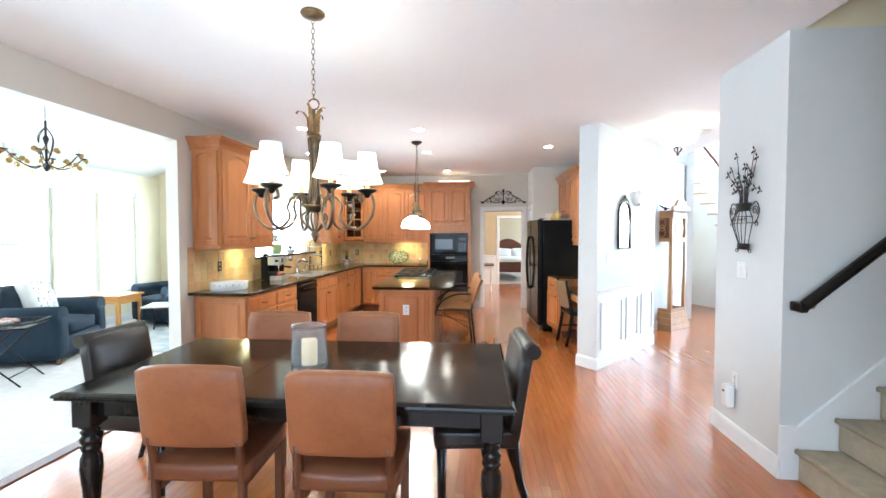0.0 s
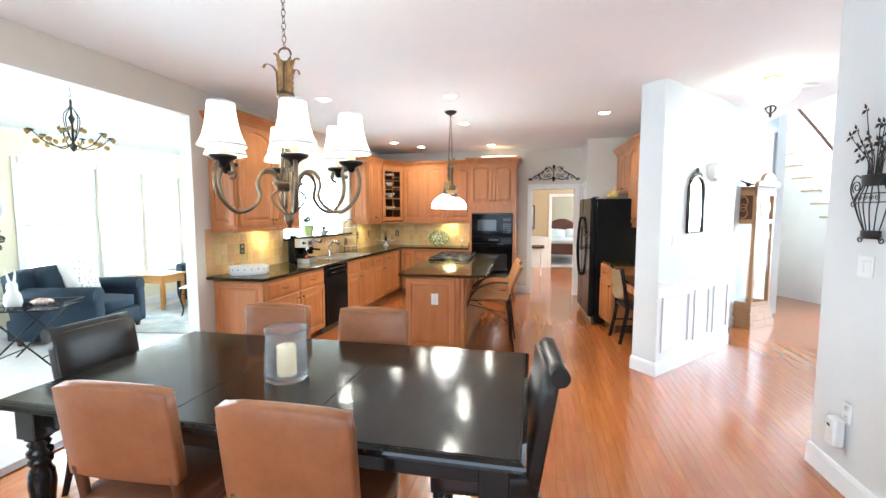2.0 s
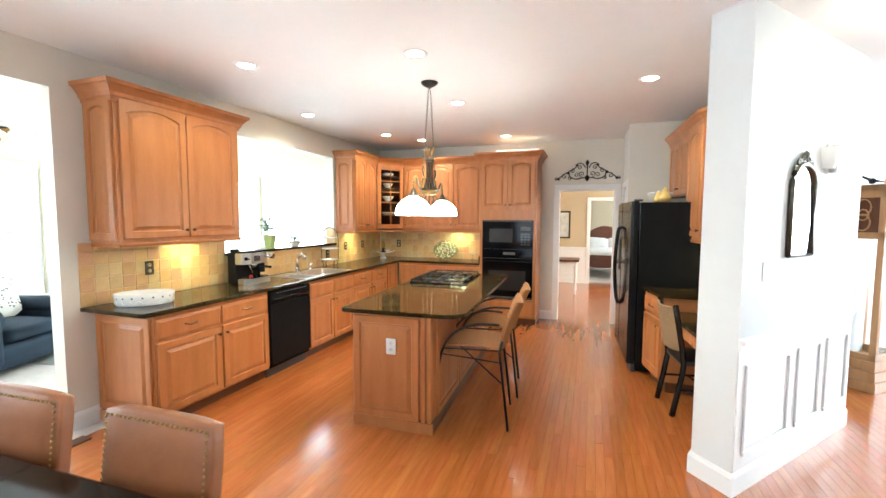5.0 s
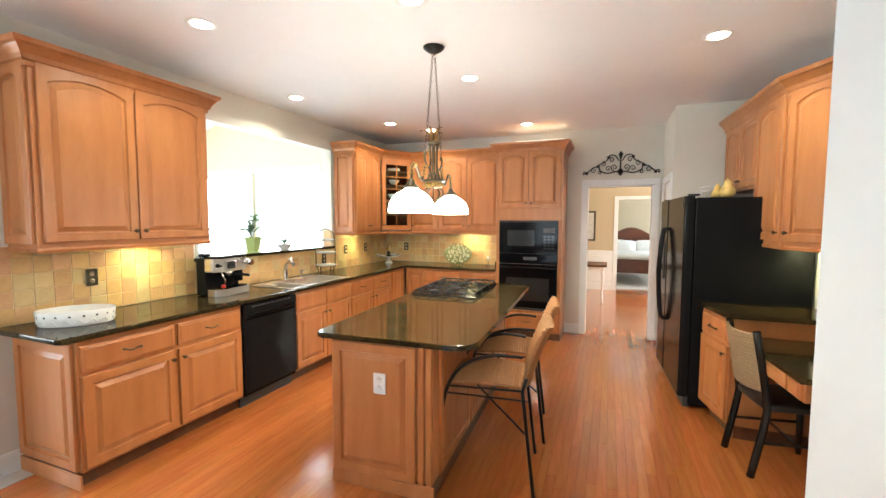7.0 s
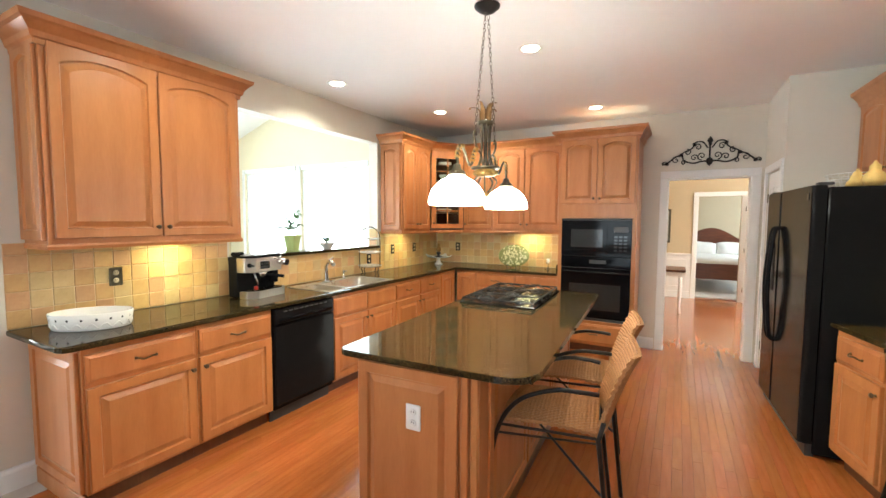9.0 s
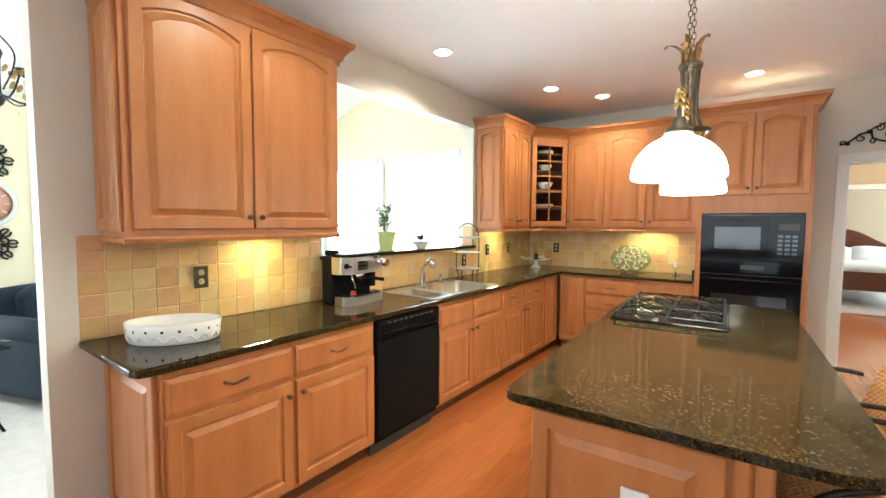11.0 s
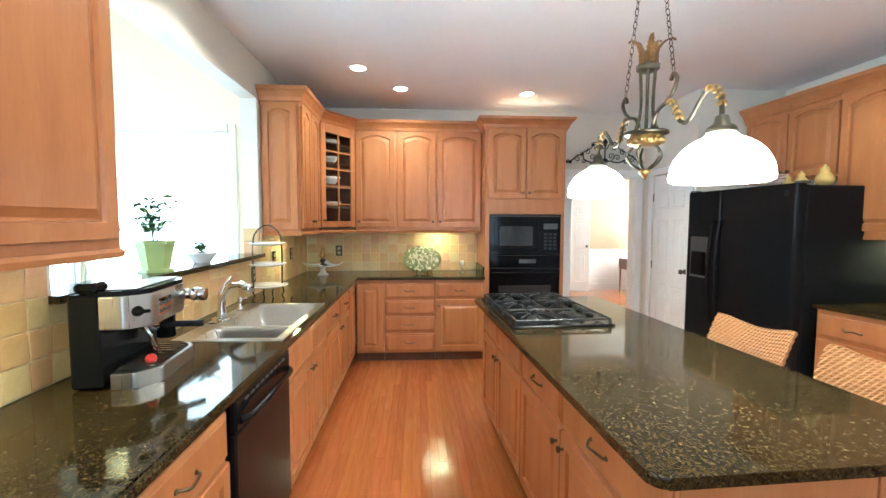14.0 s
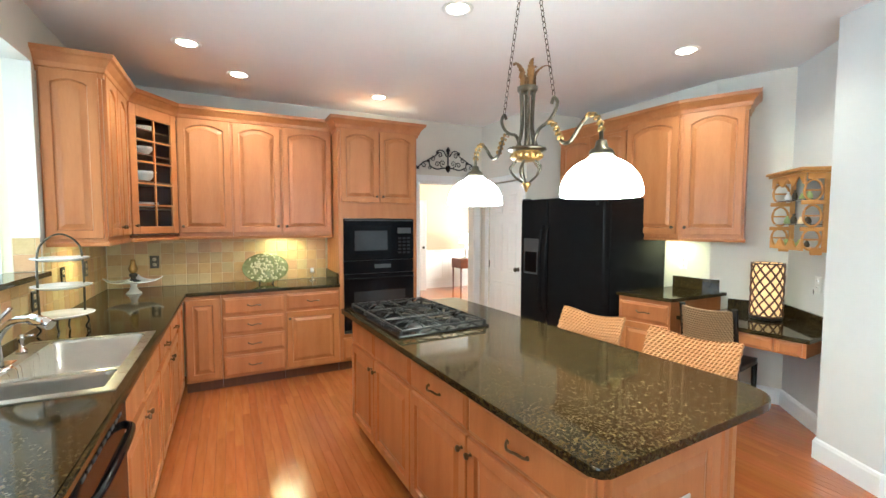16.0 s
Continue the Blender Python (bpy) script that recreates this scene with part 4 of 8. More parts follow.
# ---- dishwasher ----
dw = thing("dishwasher", "black dishwasher with a curved handle", "dishwasher", facing(-2.145, 5.52, 0, "east"))
w = 0.622
b = bm_new()
box(b, 0.004, w - 0.004, 0.0, 0.58, 0.10, 0.872)
part("body", b, BLACK_GLOSS, dw)
b = bm_new()
box(b, 0.006, w - 0.006, -0.028, 0, 0.135, 0.745, 0.006)
part("door", b, BLACK_GLOSS, dw)
b = bm_new()
box(b, 0.006, w - 0.006, -0.030, 0, 0.750, 0.872, 0.008)
cp = part("control_panel", b, BLACK_GLOSS, dw)
b = bm_new()
for k in range(9):
    box(b, 0.08 + k * 0.052, 0.115 + k * 0.052, -0.0325, -0.030, 0.842, 0.852)
part("buttons", b, DARK_GREY, cp)
b = bm_new()
tube(b, bez((0.04, -0.030, 0.785), (0.10, -0.060, 0.790), (w / 2, -0.072, 0.800), (w - 0.10, -0.060, 0.790), (w - 0.04, -0.030, 0.785), n=6), 0.014, 10)
part("handle", b, BLACK_GLASS, dw)
b = bm_new()
box(b, 0.006, w - 0.006, 0.05, 0.07, 0.0, 0.13)
part("kick_plate", b, DARK_GREY, dw)

# ---- built-in ovens ----
OXM = (OX0 + OX1) / 2
ov = thing("wall_oven", "black microwave and wall oven in the tall cabinet", "oven", facing(OXM, YF, 0, "south"))
b = bm_new()
box(b, -0.375, 0.375, 0.0, 0.5, 0.392, 1.566)
part("chassis", b, DARK_GREY, ov)
b = bm_new()
box(b, -0.380, 0.380, -0.022, 0, 1.140, 1.568, 0.004)
mw = part("microwave_front", b, BLACK_GLASS, ov, "black glass microwave front")
b = bm_new()
box(b, -0.33, 0.13, -0.0265, -0.0225, 1.20, 1.50, 0.002)
part("door_glass", b, BLACK_GLASS, mw)
b = bm_new()
box(b, -0.27, 0.08, -0.030, -0.027, 1.24, 1.445, 0.001)
part("window", b, GREY_GLASS, mw)
b = bm_new()
box(b, 0.195, 0.345, -0.0245, -0.0225, 1.415, 1.475)
part("display", b, DARK_GREY, mw)
b = bm_new()
for r in range(5):
    for c in range(3):
        box(b, 0.20 + c * 0.05, 0.235 + c * 0.05, -0.0245, -0.0225, 1.20 + r * 0.038, 1.222 + r * 0.038)
part("keypad", b, GREY_GLASS, mw, "small grey keys")
b = bm_new()
box(b, -0.37, 0.37, -0.024, -0.006, 1.545, 1.562, 0.003)
part("vent", b, DARK_GREY, mw)
b = bm_new()
box(b, -0.380, 0.380, -0.018, 0, 1.005, 1.136, 0.003)
cpn = part("oven_control_panel", b, BLACK_GLASS, ov)
b = bm_new()
box(b, -0.06, 0.12, -0.020, -0.0182, 1.055, 1.095)
part("clock_display", b, DARK_GREY, cpn)
b = bm_new()
box(b, -0.378, 0.378, -0.026, 0, 0.425, 1.000, 0.005)
od = part("oven_door", b, BLACK_GLASS, ov)
b = bm_new()
box(b, -0.28, 0.28, -0.0285, -0.0262, 0.52, 0.82, 0.001)
part("oven_window", b, GREY_GLASS, od)
b = bm_new()
tube(b, bez((-0.345, -0.026, 0.955), (-0.33, -0.062, 0.958), (0, -0.066, 0.960), (0.33, -0.062, 0.958), (0.345, -0.026, 0.955), n=6), 0.012, 8)
part("oven_handle", b, BLACK_GLOSS, od)
b = bm_new()
box(b, -0.378, 0.378, -0.018, 0, 0.393, 0.422, 0.003)
part("oven_vent", b, DARK_GREY, ov)

# ---- sink and tap ----
sink = thing("kitchen_sink", "stainless steel double bowl sink", "sink", pose(0, 0, 0))


def bowl(x0, x1, y0, y1, depth):
    b = bm_new()
    zr, zt = 0.9165, 0.9165 - depth
    loops = []
    for off, z in ((0.0, zr), (0.008, zr - 0.012), (0.014, zt + 0.05), (0.05, zt + 0.004), (0.12, zt)):
        r = 0.045 if off < 0.02 else 0.03
        loops.append([b.verts.new((x, y, z)) for x, y in rounded([(x0 + off, y0 + off), (x1 - off, y0 + off), (x1 - off, y1 - off), (x0 + off, y1 - off)], [r] * 4, 5)])
    for p, q in zip(loops, loops[1:]):
        for i in range(len(p)):
            j = (i + 1) % len(p)
            b.faces.new((p[i], p[j], q[j], q[i])).smooth = True
    b.faces.new(loops[-1])
    lathe(b, [(0, zt + 0.002), (0.03, zt + 0.003), (0.042, zt + 0.001)], pose((x0 + x1) / 2, (y0 + y1) / 2, 0), 16)
    return b


BW = ((SX0 + 0.075, SX1 - 0.03, SY0 + 0.03, 6.36), (SX0 + 0.075, SX1 - 0.03, 6.40, SY1 - 0.03))
for q in BW:
    part("bowl", bowl(*q, 0.19), STEEL, sink)
b = bm_new()
z0, z1 = 0.9155, 0.9195
xa, xb = SX0 + 0.075, SX1 - 0.03
for x0, x1, y0, y1 in ((SX0 - 0.02, xa, SY0 - 0.015, SY1 + 0.015), (xb, SX1 + 0.012, SY0 - 0.015, SY1 + 0.015), (xa, xb, SY0 - 0.015, SY0 + 0.03), (xa, xb, SY1 - 0.03, SY1 + 0.015), (xa, xb, 6.36, 6.40)):
    box(b, x0, x1, y0, y1, z0, z1)
part("rim", b, STEEL, sink)
tap = thing("faucet", "chrome kitchen faucet with a pull-out spray head", "faucet", pose(SX0 + 0.025, 6.56, 0.9196))
b = bm_new()
lathe(b, [(0, 0.012), (0.05, 0.012), (0.055, 0.004), (0.055, 0), (0, 0)], None, 20)
box(b, -0.028, 0.028, -0.12, 0.12, 0, 0.008, 0.004)
part("base", b, CHROME, tap)
b = bm_new()
lathe(b, [(0.026, 0.012), (0.024, 0.05), (0.020, 0.11), (0.022, 0.14), (0.016, 0.165), (0, 0.17)], None, 18)
tube(b, bez((0, 0, 0.10), (0.03, -0.02, 0.16), (0.08, -0.045, 0.205), (0.15, -0.085, 0.215), n=6), 0.015, 10)
part("spout", b, CHROME, tap)
b = bm_new()
tube(b, [(0.145, -0.082, 0.214), (0.175, -0.10, 0.208), (0.215, -0.122, 0.192)], 0.022, 12)
part("spray_head", b, CHROME, tap)
b = bm_new()
tube(b, bez((0, 0, 0.165), (0.01, 0.03, 0.205), (0.03, 0.075, 0.24), n=5), 0.008, 8)
part("lever", b, CHROME, tap)
soap = thing("soap_dispenser", "small chrome soap dispenser by the sink", "dispenser", pose(SX0 + 0.02, 6.82, 0.9196))
b = bm_new()
lathe(b, [(0, 0), (0.022, 0), (0.020, 0.015), (0.010, 0.022), (0.009, 0.06), (0.014, 0.065), (0.012, 0.085), (0, 0.09)], None, 14)
part("body", b, CHROME, soap)
b = bm_new()
tube(b, [(0, 0, 0.078), (0.05, -0.01, 0.082)], 0.006, 8)
part("nozzle", b, CHROME, soap)

# ---- refrigerator ----
FX, FY0, FY1, FH = 1.175, 6.925, 8.06, 1.775
fr = thing("refrigerator", "black side-by-side refrigerator with dispenser", "refrigerator", pose(1.135, FY1, 0, 0, 0, -90 + 3.2))
w = FY1 - FY0
b = bm_new()
box(b, 0.0, w, 0.085, 0.90, 0.02, FH - 0.012, 0.008)
part("body", b, BLACK_GLOSS, fr)
fw = 0.415
for name, x0, x1 in (("freezer_door", 0.004, fw - 0.003), ("fridge_door", fw + 0.003, w - 0.004)):
    b = bm_new()
    pts = rounded([(x0, 0.078), (x0, 0.006), (x1, 0.006), (x1, 0.078)], [0, 0.03, 0.03, 0], 5)
    prism(b, pts, 0.09, FH, 0.006)
    d = part(name, b, BLACK_GLOSS, fr)
    hx = fw - 0.040 if name == "freezer_door" else fw + 0.040
    b = bm_new()
    tube(b, bez((hx, 0.004, 0.60), (hx, -0.035, 0.66), (hx, -0.060, 1.05), (hx, -0.035, 1.44), (hx, 0.004, 1.50), n=6), 0.016, 8)
    part("handle", b, BLACK_GLOSS, d)
    if name == "freezer_door":
        b = bm_new()
        box(b, 0.07, 0.30, -0.004, 0.008, 0.98, 1.36, 0.006)
        dp = part("dispenser", b, DARK_GREY, d)
        b = bm_new()
        box(b, 0.09, 0.28, -0.0065, -0.0045, 1.00, 1.22, 0.002)
        part("dispenser_recess", b, BLACK_GLASS, dp)
    else:
        b = bm_new()
        box(b, x1 - 0.10, x1 - 0.065, 0.002, 0.0065, FH - 0.09, FH - 0.045, 0.001)
        part("badge", b, GREY_GLASS, d)
b = bm_new()
box(b, 0.02, w - 0.02, 0.05, 0.10, 0.0, 0.085, 0.004)
part("toe_grille", b, DARK_GREY, fr)
for x in (0.03, w - 0.03):
    b = bm_new()
    box(b, x - 0.03, x + 0.03, 0.03, 0.11, FH + 0.0005, FH + 0.018, 0.004)
    part("hinge_cover", b, DARK_GREY, fr)

# ---- wall tiles ----
random.seed(4)


def tile_mesh(k, material, w=0.1015, h=0.1015):
    b = bm_new()
    rnd = random.Random(k)
    e = 0.0055
    loops = []
    for inset, y in ((0.0, 0.0), (0.0008, -0.0015), (0.0022, -0.0029), (e, -0.0034)):
        loops.append([(inset, inset, y), (w - inset, inset, y), (w - inset, h - inset, y), (inset, h - inset, y)])
    vs = []
    for l in loops:
        vs.append([b.verts.new((x + rnd.uniform(-1, 1) * 0.0009, y, z + rnd.uniform(-1, 1) * 0.0009)) for x, z, y in l])
    for p, q in zip(vs, vs[1:]):
        for i in range(4):
            b.faces.new((p[i], p[(i + 1) % 4], q[(i + 1) % 4], q[i]))
    b.faces.new(vs[-1])
    return mesh_of("tile", b, material)


TILES = [tile_mesh(k, m) for k, m in enumerate((TILE, TILE, TILE_ROSE, TILE_PALE, TILE, TILE_ROSE, TILE_PALE))]


def tiled(owner, m, x0, x1, z0, z1, gap=()):
    """Tiles of 10 cm on a wall: local x along it, face towards -y."""
    step = 0.1035
    nx, nz = int(math.ceil((x1 - x0) / step - 0.02)), int(math.ceil((z1 - z0) / step - 0.02))
    for r in range(nz):
        for c in range(nx):
            xx, zz = x0 + c * step, z0 + r * step
            ww, hh = min(0.1015, x1 - xx), min(0.1015, z1 - zz)
            if ww < 0.015 or hh < 0.012:
                continue
            shared("tile", random.choice(TILES), owner, m @ pose(xx, 0, zz) @ Matrix.Diagonal((ww / 0.1015, random.uniform(0.9, 1.1), hh / 0.1015, 1)))


b = bm_new()
for y0, y1, z1 in ((4.275, 5.60, 1.40), (5.60, 7.62, 1.195), (7.62, YN - 0.004, 1.40)):
    box(b, XW, XW + 0.004, y0, y1, 0.9155, z1)
box(b, XW, OX0 - 0.002, YN - 0.004, YN, 0.9155, 1.40)
SPLASH = setting("backsplash", b, GROUT, "tumbled golden stone tile backsplash", "wall tile")
mw_ = facing(XW + 0.004, 0, 0, "east")
tiled(SPLASH, mw_, 4.275, 5.60, 0.918, 1.398)
tiled(SPLASH, mw_, 5.603, 7.62, 0.918, 1.195)
tiled(SPLASH, mw_, 7.622, YN - 0.015, 0.918, 1.398)
tiled(SPLASH, facing(0, YN - 0.004, 0, "south"), XW + 0.014, OX0 - 0.022, 0.918, 1.398)
# tiles turning into the pass-through reveal
b = bm_new()
box(b, XW - T, XW, PASS[1] - 0.004, PASS[1], 1.228, 1.43)
RET = setting("tile_return", b, GROUT, "stone tiles lining the reveal", "wall tile")
tiled(RET, facing(0, PASS[1] - 0.004, 0, "south"), XW - T + 0.005, XW, 1.229, 1.43)
for m, plate in ((facing(XW + 0.0135, 4.80, 1.16, "east"), PEWTER), (facing(XW + 0.0135, 7.89, 1.165, "east"), IRON), (facing(XW + 0.0135, 8.40, 1.165, "east"), PEWTER),
                 (facing(XW + 0.0135, 7.41, 1.075, "east"), IRON), (facing(-2.40, YN - 0.0135, 1.15, "south"), PEWTER)):
    duplex("outlet", "bronze outlet plate on the stone tiles", m, plate)

# ---- recessed lights and lamps ----
can_ring = bm_new()
lathe(can_ring, [(0.062, 0.0), (0.066, -0.004), (0.088, -0.006), (0.094, 0.0)], None, 28)
CAN_RING = mesh_of("trim_ring", can_ring, WHITE_PLASTIC)
cb = bm_new()
lathe(cb, [(0, -0.016), (0.030, -0.0135), (0.052, -0.007), (0.061, -0.001), (0.063, 0.0)], None, 24)
CAN_BULB = mesh_of("bulb", cb, BULB)
for x, y, e in ((-1.77, 4.93, 1), (-2.32, 6.43, 1), (-1.99, 7.77, 1), (-1.65, 8.31, 1), (-0.38, 8.39, 1), (-0.52, 6.49, 1), (-0.42, 5.13, 1), (1.26, 6.27, 1)):
    c = thing("recessed_light", "lit round recessed ceiling light", "ceiling light", pose(x, y, H - 0.0005), "recessed ceiling lights")
    shared("trim_ring", CAN_RING, c)
    shared("bulb", CAN_BULB, c, None, "glowing lamp face")
    lamp("recessed_lamp", "SPOT", pose(x, y, H - 0.052), 31, WARM, radius=0.03, spot=(radians(152), 0.5))
for m, wd in ((pose(-2.62, 5.12, UB - 0.003), 0.20), (pose(-2.60, 8.0, UB - 0.003), 0.2), (pose(-1.25, 8.90, UB - 0.003, 0, 0, 90), 0.30), (pose(1.98, 6.85, UB - 0.003), 0.25)):
    u = thing("under_cabinet_light", "slim lit light under the wall cabinet", "cabinet light", m, "under-cabinet lights")
    b = bm_new()
    box(b, -0.035, 0.035, -wd / 2, wd / 2, -0.018, 0, 0.004)
    part("housing", b, WHITE_PLASTIC, u)
    b = bm_new()
    box(b, -0.022, 0.022, -wd / 2 + 0.02, wd / 2 - 0.02, -0.0205, -0.0182)
    part("tube", b, BULB_SOFT, u)
    lamp("under_cabinet_lamp", "AREA", m @ pose(0, 0, -0.024), 3.1, (1.0, 0.91, 0.46), size=(0.04, wd - 0.04))
# pale box made emissive; the added lamp imitates the recessed light's ceiling glow
b = bm_new()
box(b, -0.58, 0.06, 8.66, 8.74, UT + 0.0821, UT + 0.135, 0.006)
solid("glowing_pale_box", b, mat("glowing_box_paint", (0.85, 0.83, 0.78), 0.5, emit=(1.0, 0.90, 0.70), strength=1.2), "pale box with added glow on top of the oven cabinet", "light", pose(0, 0, 0))
lamp("added_ceiling_glow", "AREA", pose(-0.26, 8.70, UT + 0.142, 180, 0, 0), 0.3, (1.0, 0.72, 0.40), size=(0.60, 0.06))

# ---- lamps hanging from the ceiling ----
def chain(bm, p0, p1, link=0.034, r=0.0022, wide=0.009):
    p0, p1 = Vector(p0), Vector(p1)
    d = p1 - p0
    n = max(2, int(d.length / (link * 0.82)))
    rot = d.to_track_quat("Z", "Y").to_matrix().to_4x4()
    for i in range(n):
        c = p0 + d * ((i + 0.5) / n)
        pts = [(wide * math.cos(a), 0, link / 2 * math.sin(a)) for a in [k * math.pi / 5 for k in range(10)]]
        tube(bm, pts, r, 5, Matrix.Translation(c) @ rot @ pose(0, 0, 0, 0, 0, 90 * (i % 2)), closed=True)


def leaf_crown(bm, z, r, h, n=6, spread=1.9):
    """Acanthus leaves round a stem: serrated edges, tips curling out, every other one upright."""
    for k in range(n):
        m = pose(0, 0, z, 0, 0, 360.0 * k / n + 12)
        if k % 2:
            ctrl = [(r, 0.0), (r * 0.95, h * 0.35), (r * 1.10, h * 0.72), (r * spread, h * 0.98), (r * spread * 1.45, h * 1.00), (r * spread * 1.6, h * 0.88)]
        else:
            ctrl = [(r * 0.7, 0.0), (r * 0.7, h * 0.45), (r * 0.85, h * 0.85), (r * 1.2, h * 1.16), (r * 1.7, h * 1.26), (r * 2.0, h * 1.20)]
        line = bez(*[(x, 0, zz) for x, zz in ctrl], n=4)
        count = len(line) - 1
        tmp = bmesh.new()
        rows = []
        for i, q in enumerate(line):
            u = i / count
            wd = (0.006 + 0.015 * math.sin(math.pi * min(1.0, u * 1.15 + 0.12)) ** 0.8) * (1 - u * 0.55) * (1.0 if i % 2 else 0.72)
            wd = max(wd, 0.002)
            rows.append([tmp.verts.new((q.x + 0.007, -wd, q.z)), tmp.verts.new((q.x, 0, q.z)), tmp.verts.new((q.x + 0.007, wd, q.z)), tmp.verts.new((q.x - 0.004, 0, q.z - 0.001))])
        for p, q in zip(rows, rows[1:]):
            for i in range(4):
                tmp.faces.new((p[i], p[(i + 1) % 4], q[(i + 1) % 4], q[i]))
        tmp.faces.new(rows[0])
        tmp.faces.new(rows[-1][::-1])
        merge(bm, tmp, m)


CHX, CHY = -0.60, 2.43
ch = thing("chandelier", "six-arm bronze chandelier with lit cream shades", "chandelier", pose(CHX, CHY, 0, 0, 0, 8))
b = bm_new()
lathe(b, [(0, H - 0.03), (0.025, H - 0.03), (0.06, H - 0.018), (0.068, H - 0.006), (0.066, H - 0.001), (0, H - 0.001)], None, 24)
part("canopy", b, BRONZE, ch)
b = bm_new()
chain(b, (0, 0, H - 0.03), (0, 0, 2.30))
part("chain", b, BRONZE, ch)
b = bm_new()
tube(b, [(0.030 * math.cos(k * math.pi / 8), 0, 2.275 + 0.030 * math.sin(k * math.pi / 8)) for k in range(16)], 0.0045, 8, closed=True)
part("ring", b, BRONZE, ch)
b = bm_new()
leaf_crown(b, 2.10, 0.030, 0.13)
part("leaf_crown", b, OLD_GOLD, ch, "bronzed acanthus leaves")
b = bm_new()
lathe(b, [(0, 2.25), (0.01, 2.245), (0.012, 2.15), (0.022, 2.12), (0.030, 2.105), (0.040, 2.10), (0.040, 2.085), (0.026, 2.075), (0.014, 2.03), (0.011, 1.88), (0.016, 1.76), (0.022, 1.72), (0.022, 1.685), (0, 1.685)], None, 16)
lathe(b, [(0, 1.706), (0.066, 1.704), (0.070, 1.695), (0.052, 1.685), (0.048, 1.665), (0, 1.66)], None, 20)
stem_ = part("stem", b, BRONZE, ch)
for k in range(6):
    a = k * math.pi / 3
    c, s = math.cos(a), math.sin(a)
    b = bm_new()
    tube(b, bez((0.030 * c, 0.030 * s, 2.08), (0.022 * c, 0.022 * s, 1.95), (0.026 * c, 0.026 * s, 1.80), (0.042 * c, 0.042 * s, 1.705), n=5), 0.007, 6)
    part("rib", b, BRONZE, stem_)
b = bm_new()
for k in range(6):
    a = k * math.pi / 3 + 0.5
    c, s = math.cos(a), math.sin(a)
    tube(b, bez((0.040 * c, 0.040 * s, 1.67), (0.072 * c, 0.072 * s, 1.64), (0.060 * c, 0.060 * s, 1.60), (0.015 * c, 0.015 * s, 1.555), n=5), 0.0055, 6)
lathe(b, [(0, 1.56), (0.022, 1.556), (0.018, 1.546), (0.026, 1.536), (0.016, 1.518), (0.010, 1.505), (0.006, 1.492), (0, 1.488)], None, 12)
part("finial", b, BRONZE, ch)
arm_b = bm_new()
tube(arm_b, bez((0.045, 0, 1.69), (0.075, 0, 1.745), (0.125, 0, 1.745), (0.152, 0, 1.695), (0.142, 0, 1.635), (0.185, 0, 1.582), (0.255, 0, 1.568), (0.320, 0, 1.63), (0.338, 0, 1.715), (0.312, 0, 1.78), (0.272, 0, 1.775), (0.258, 0, 1.735), (0.280, 0, 1.722), n=6), 0.0085, 8)
ARM = mesh_of("arm", arm_b, BRONZE)
cup_b = bm_new()
lathe(cup_b, [(0, 1.775), (0.012, 1.777), (0.018, 1.79), (0.026, 1.80), (0.050, 1.812), (0.056, 1.822), (0.050, 1.825), (0.018, 1.820), (0.014, 1.83), (0, 1.83)], pose(0.30, 0, -0.03), 18)
CUP = mesh_of("cup", cup_b, IRON)
sl_b = bm_new()
lathe(sl_b, [(0, 1.92), (0.0135, 1.92), (0.0135, 1.83), (0, 1.83)], pose(0.30, 0, -0.03), 12)
SLEEVE = mesh_of("candle_sleeve", sl_b, CANDLE)
sh_b = bm_new()
sprof = [(0.051, 2.030), (0.054, 2.002), (0.061, 1.952), (0.073, 1.902), (0.092, 1.862)]
lathe(sh_b, sprof + [(r - 0.002, z) for r, z in sprof[::-1]] + [sprof[0]], pose(0.30, 0, -0.03), 28)
SHADE_M = mesh_of("shade", sh_b, SHADE)
band_b = bm_new()
lathe(band_b, [(0.0905, 1.869), (0.0935, 1.861), (0.091, 1.858)], pose(0.30, 0, -0.03), 28)
BAND = mesh_of("shade_trim", band_b, LINEN)
rim_b = bm_new()
lathe(rim_b, [(0.052, 2.034), (0.053, 2.026), (0.050, 2.026)], pose(0.30, 0, -0.03), 28)
RIM = mesh_of("shade_rim", rim_b, LINEN)
for k in range(6):
    m = pose(0, 0, 0, 0, 0, 60 * k)
    a = shared("arm", ARM, ch, m)
    shared("cup", CUP, a)
    shared("candle_sleeve", SLEEVE, a, None, "cream candle sleeve")
    s = shared("shade", SHADE_M, ch, m, "lit cream bell shade")
    shared("shade_trim", BAND, s)
    shared("shade_rim", RIM, s)
    w = pose(CHX, CHY, 0, 0, 0, 8) @ m @ Vector((0.30, 0, 1.915))
    lamp("chandelier_bulb", "POINT", pose(w.x, w.y, w.z), 3.0, WARM, radius=0.025)

# pendant over the island
PX, PY = -0.555, 5.775
pen = thing("pendant_light", "two-light bronze island pendant with opal glass domes", "pendant light", pose(PX, PY, 0, 0, 0, 3))
b = bm_new()
lathe(b, [(0, H - 0.045), (0.02, H - 0.045), (0.05, H - 0.03), (0.072, H - 0.012), (0.076, H - 0.001), (0, H - 0.001)], None, 24)
part("canopy", b, IRON, pen)
for s in (-1, 1):
    b = bm_new()
    chain(b, (0, s * 0.02, H - 0.045), (0, s * 0.165, 2.045), 0.03, 0.002, 0.0075)
    part("chain", b, PEWTER, pen)
b = bm_new()
leaf_crown(b, 2.125, 0.030, 0.085, 6, 2.0)
part("leaf_crown", b, OLD_GOLD, pen, "bronzed acanthus leaves")
b = bm_new()
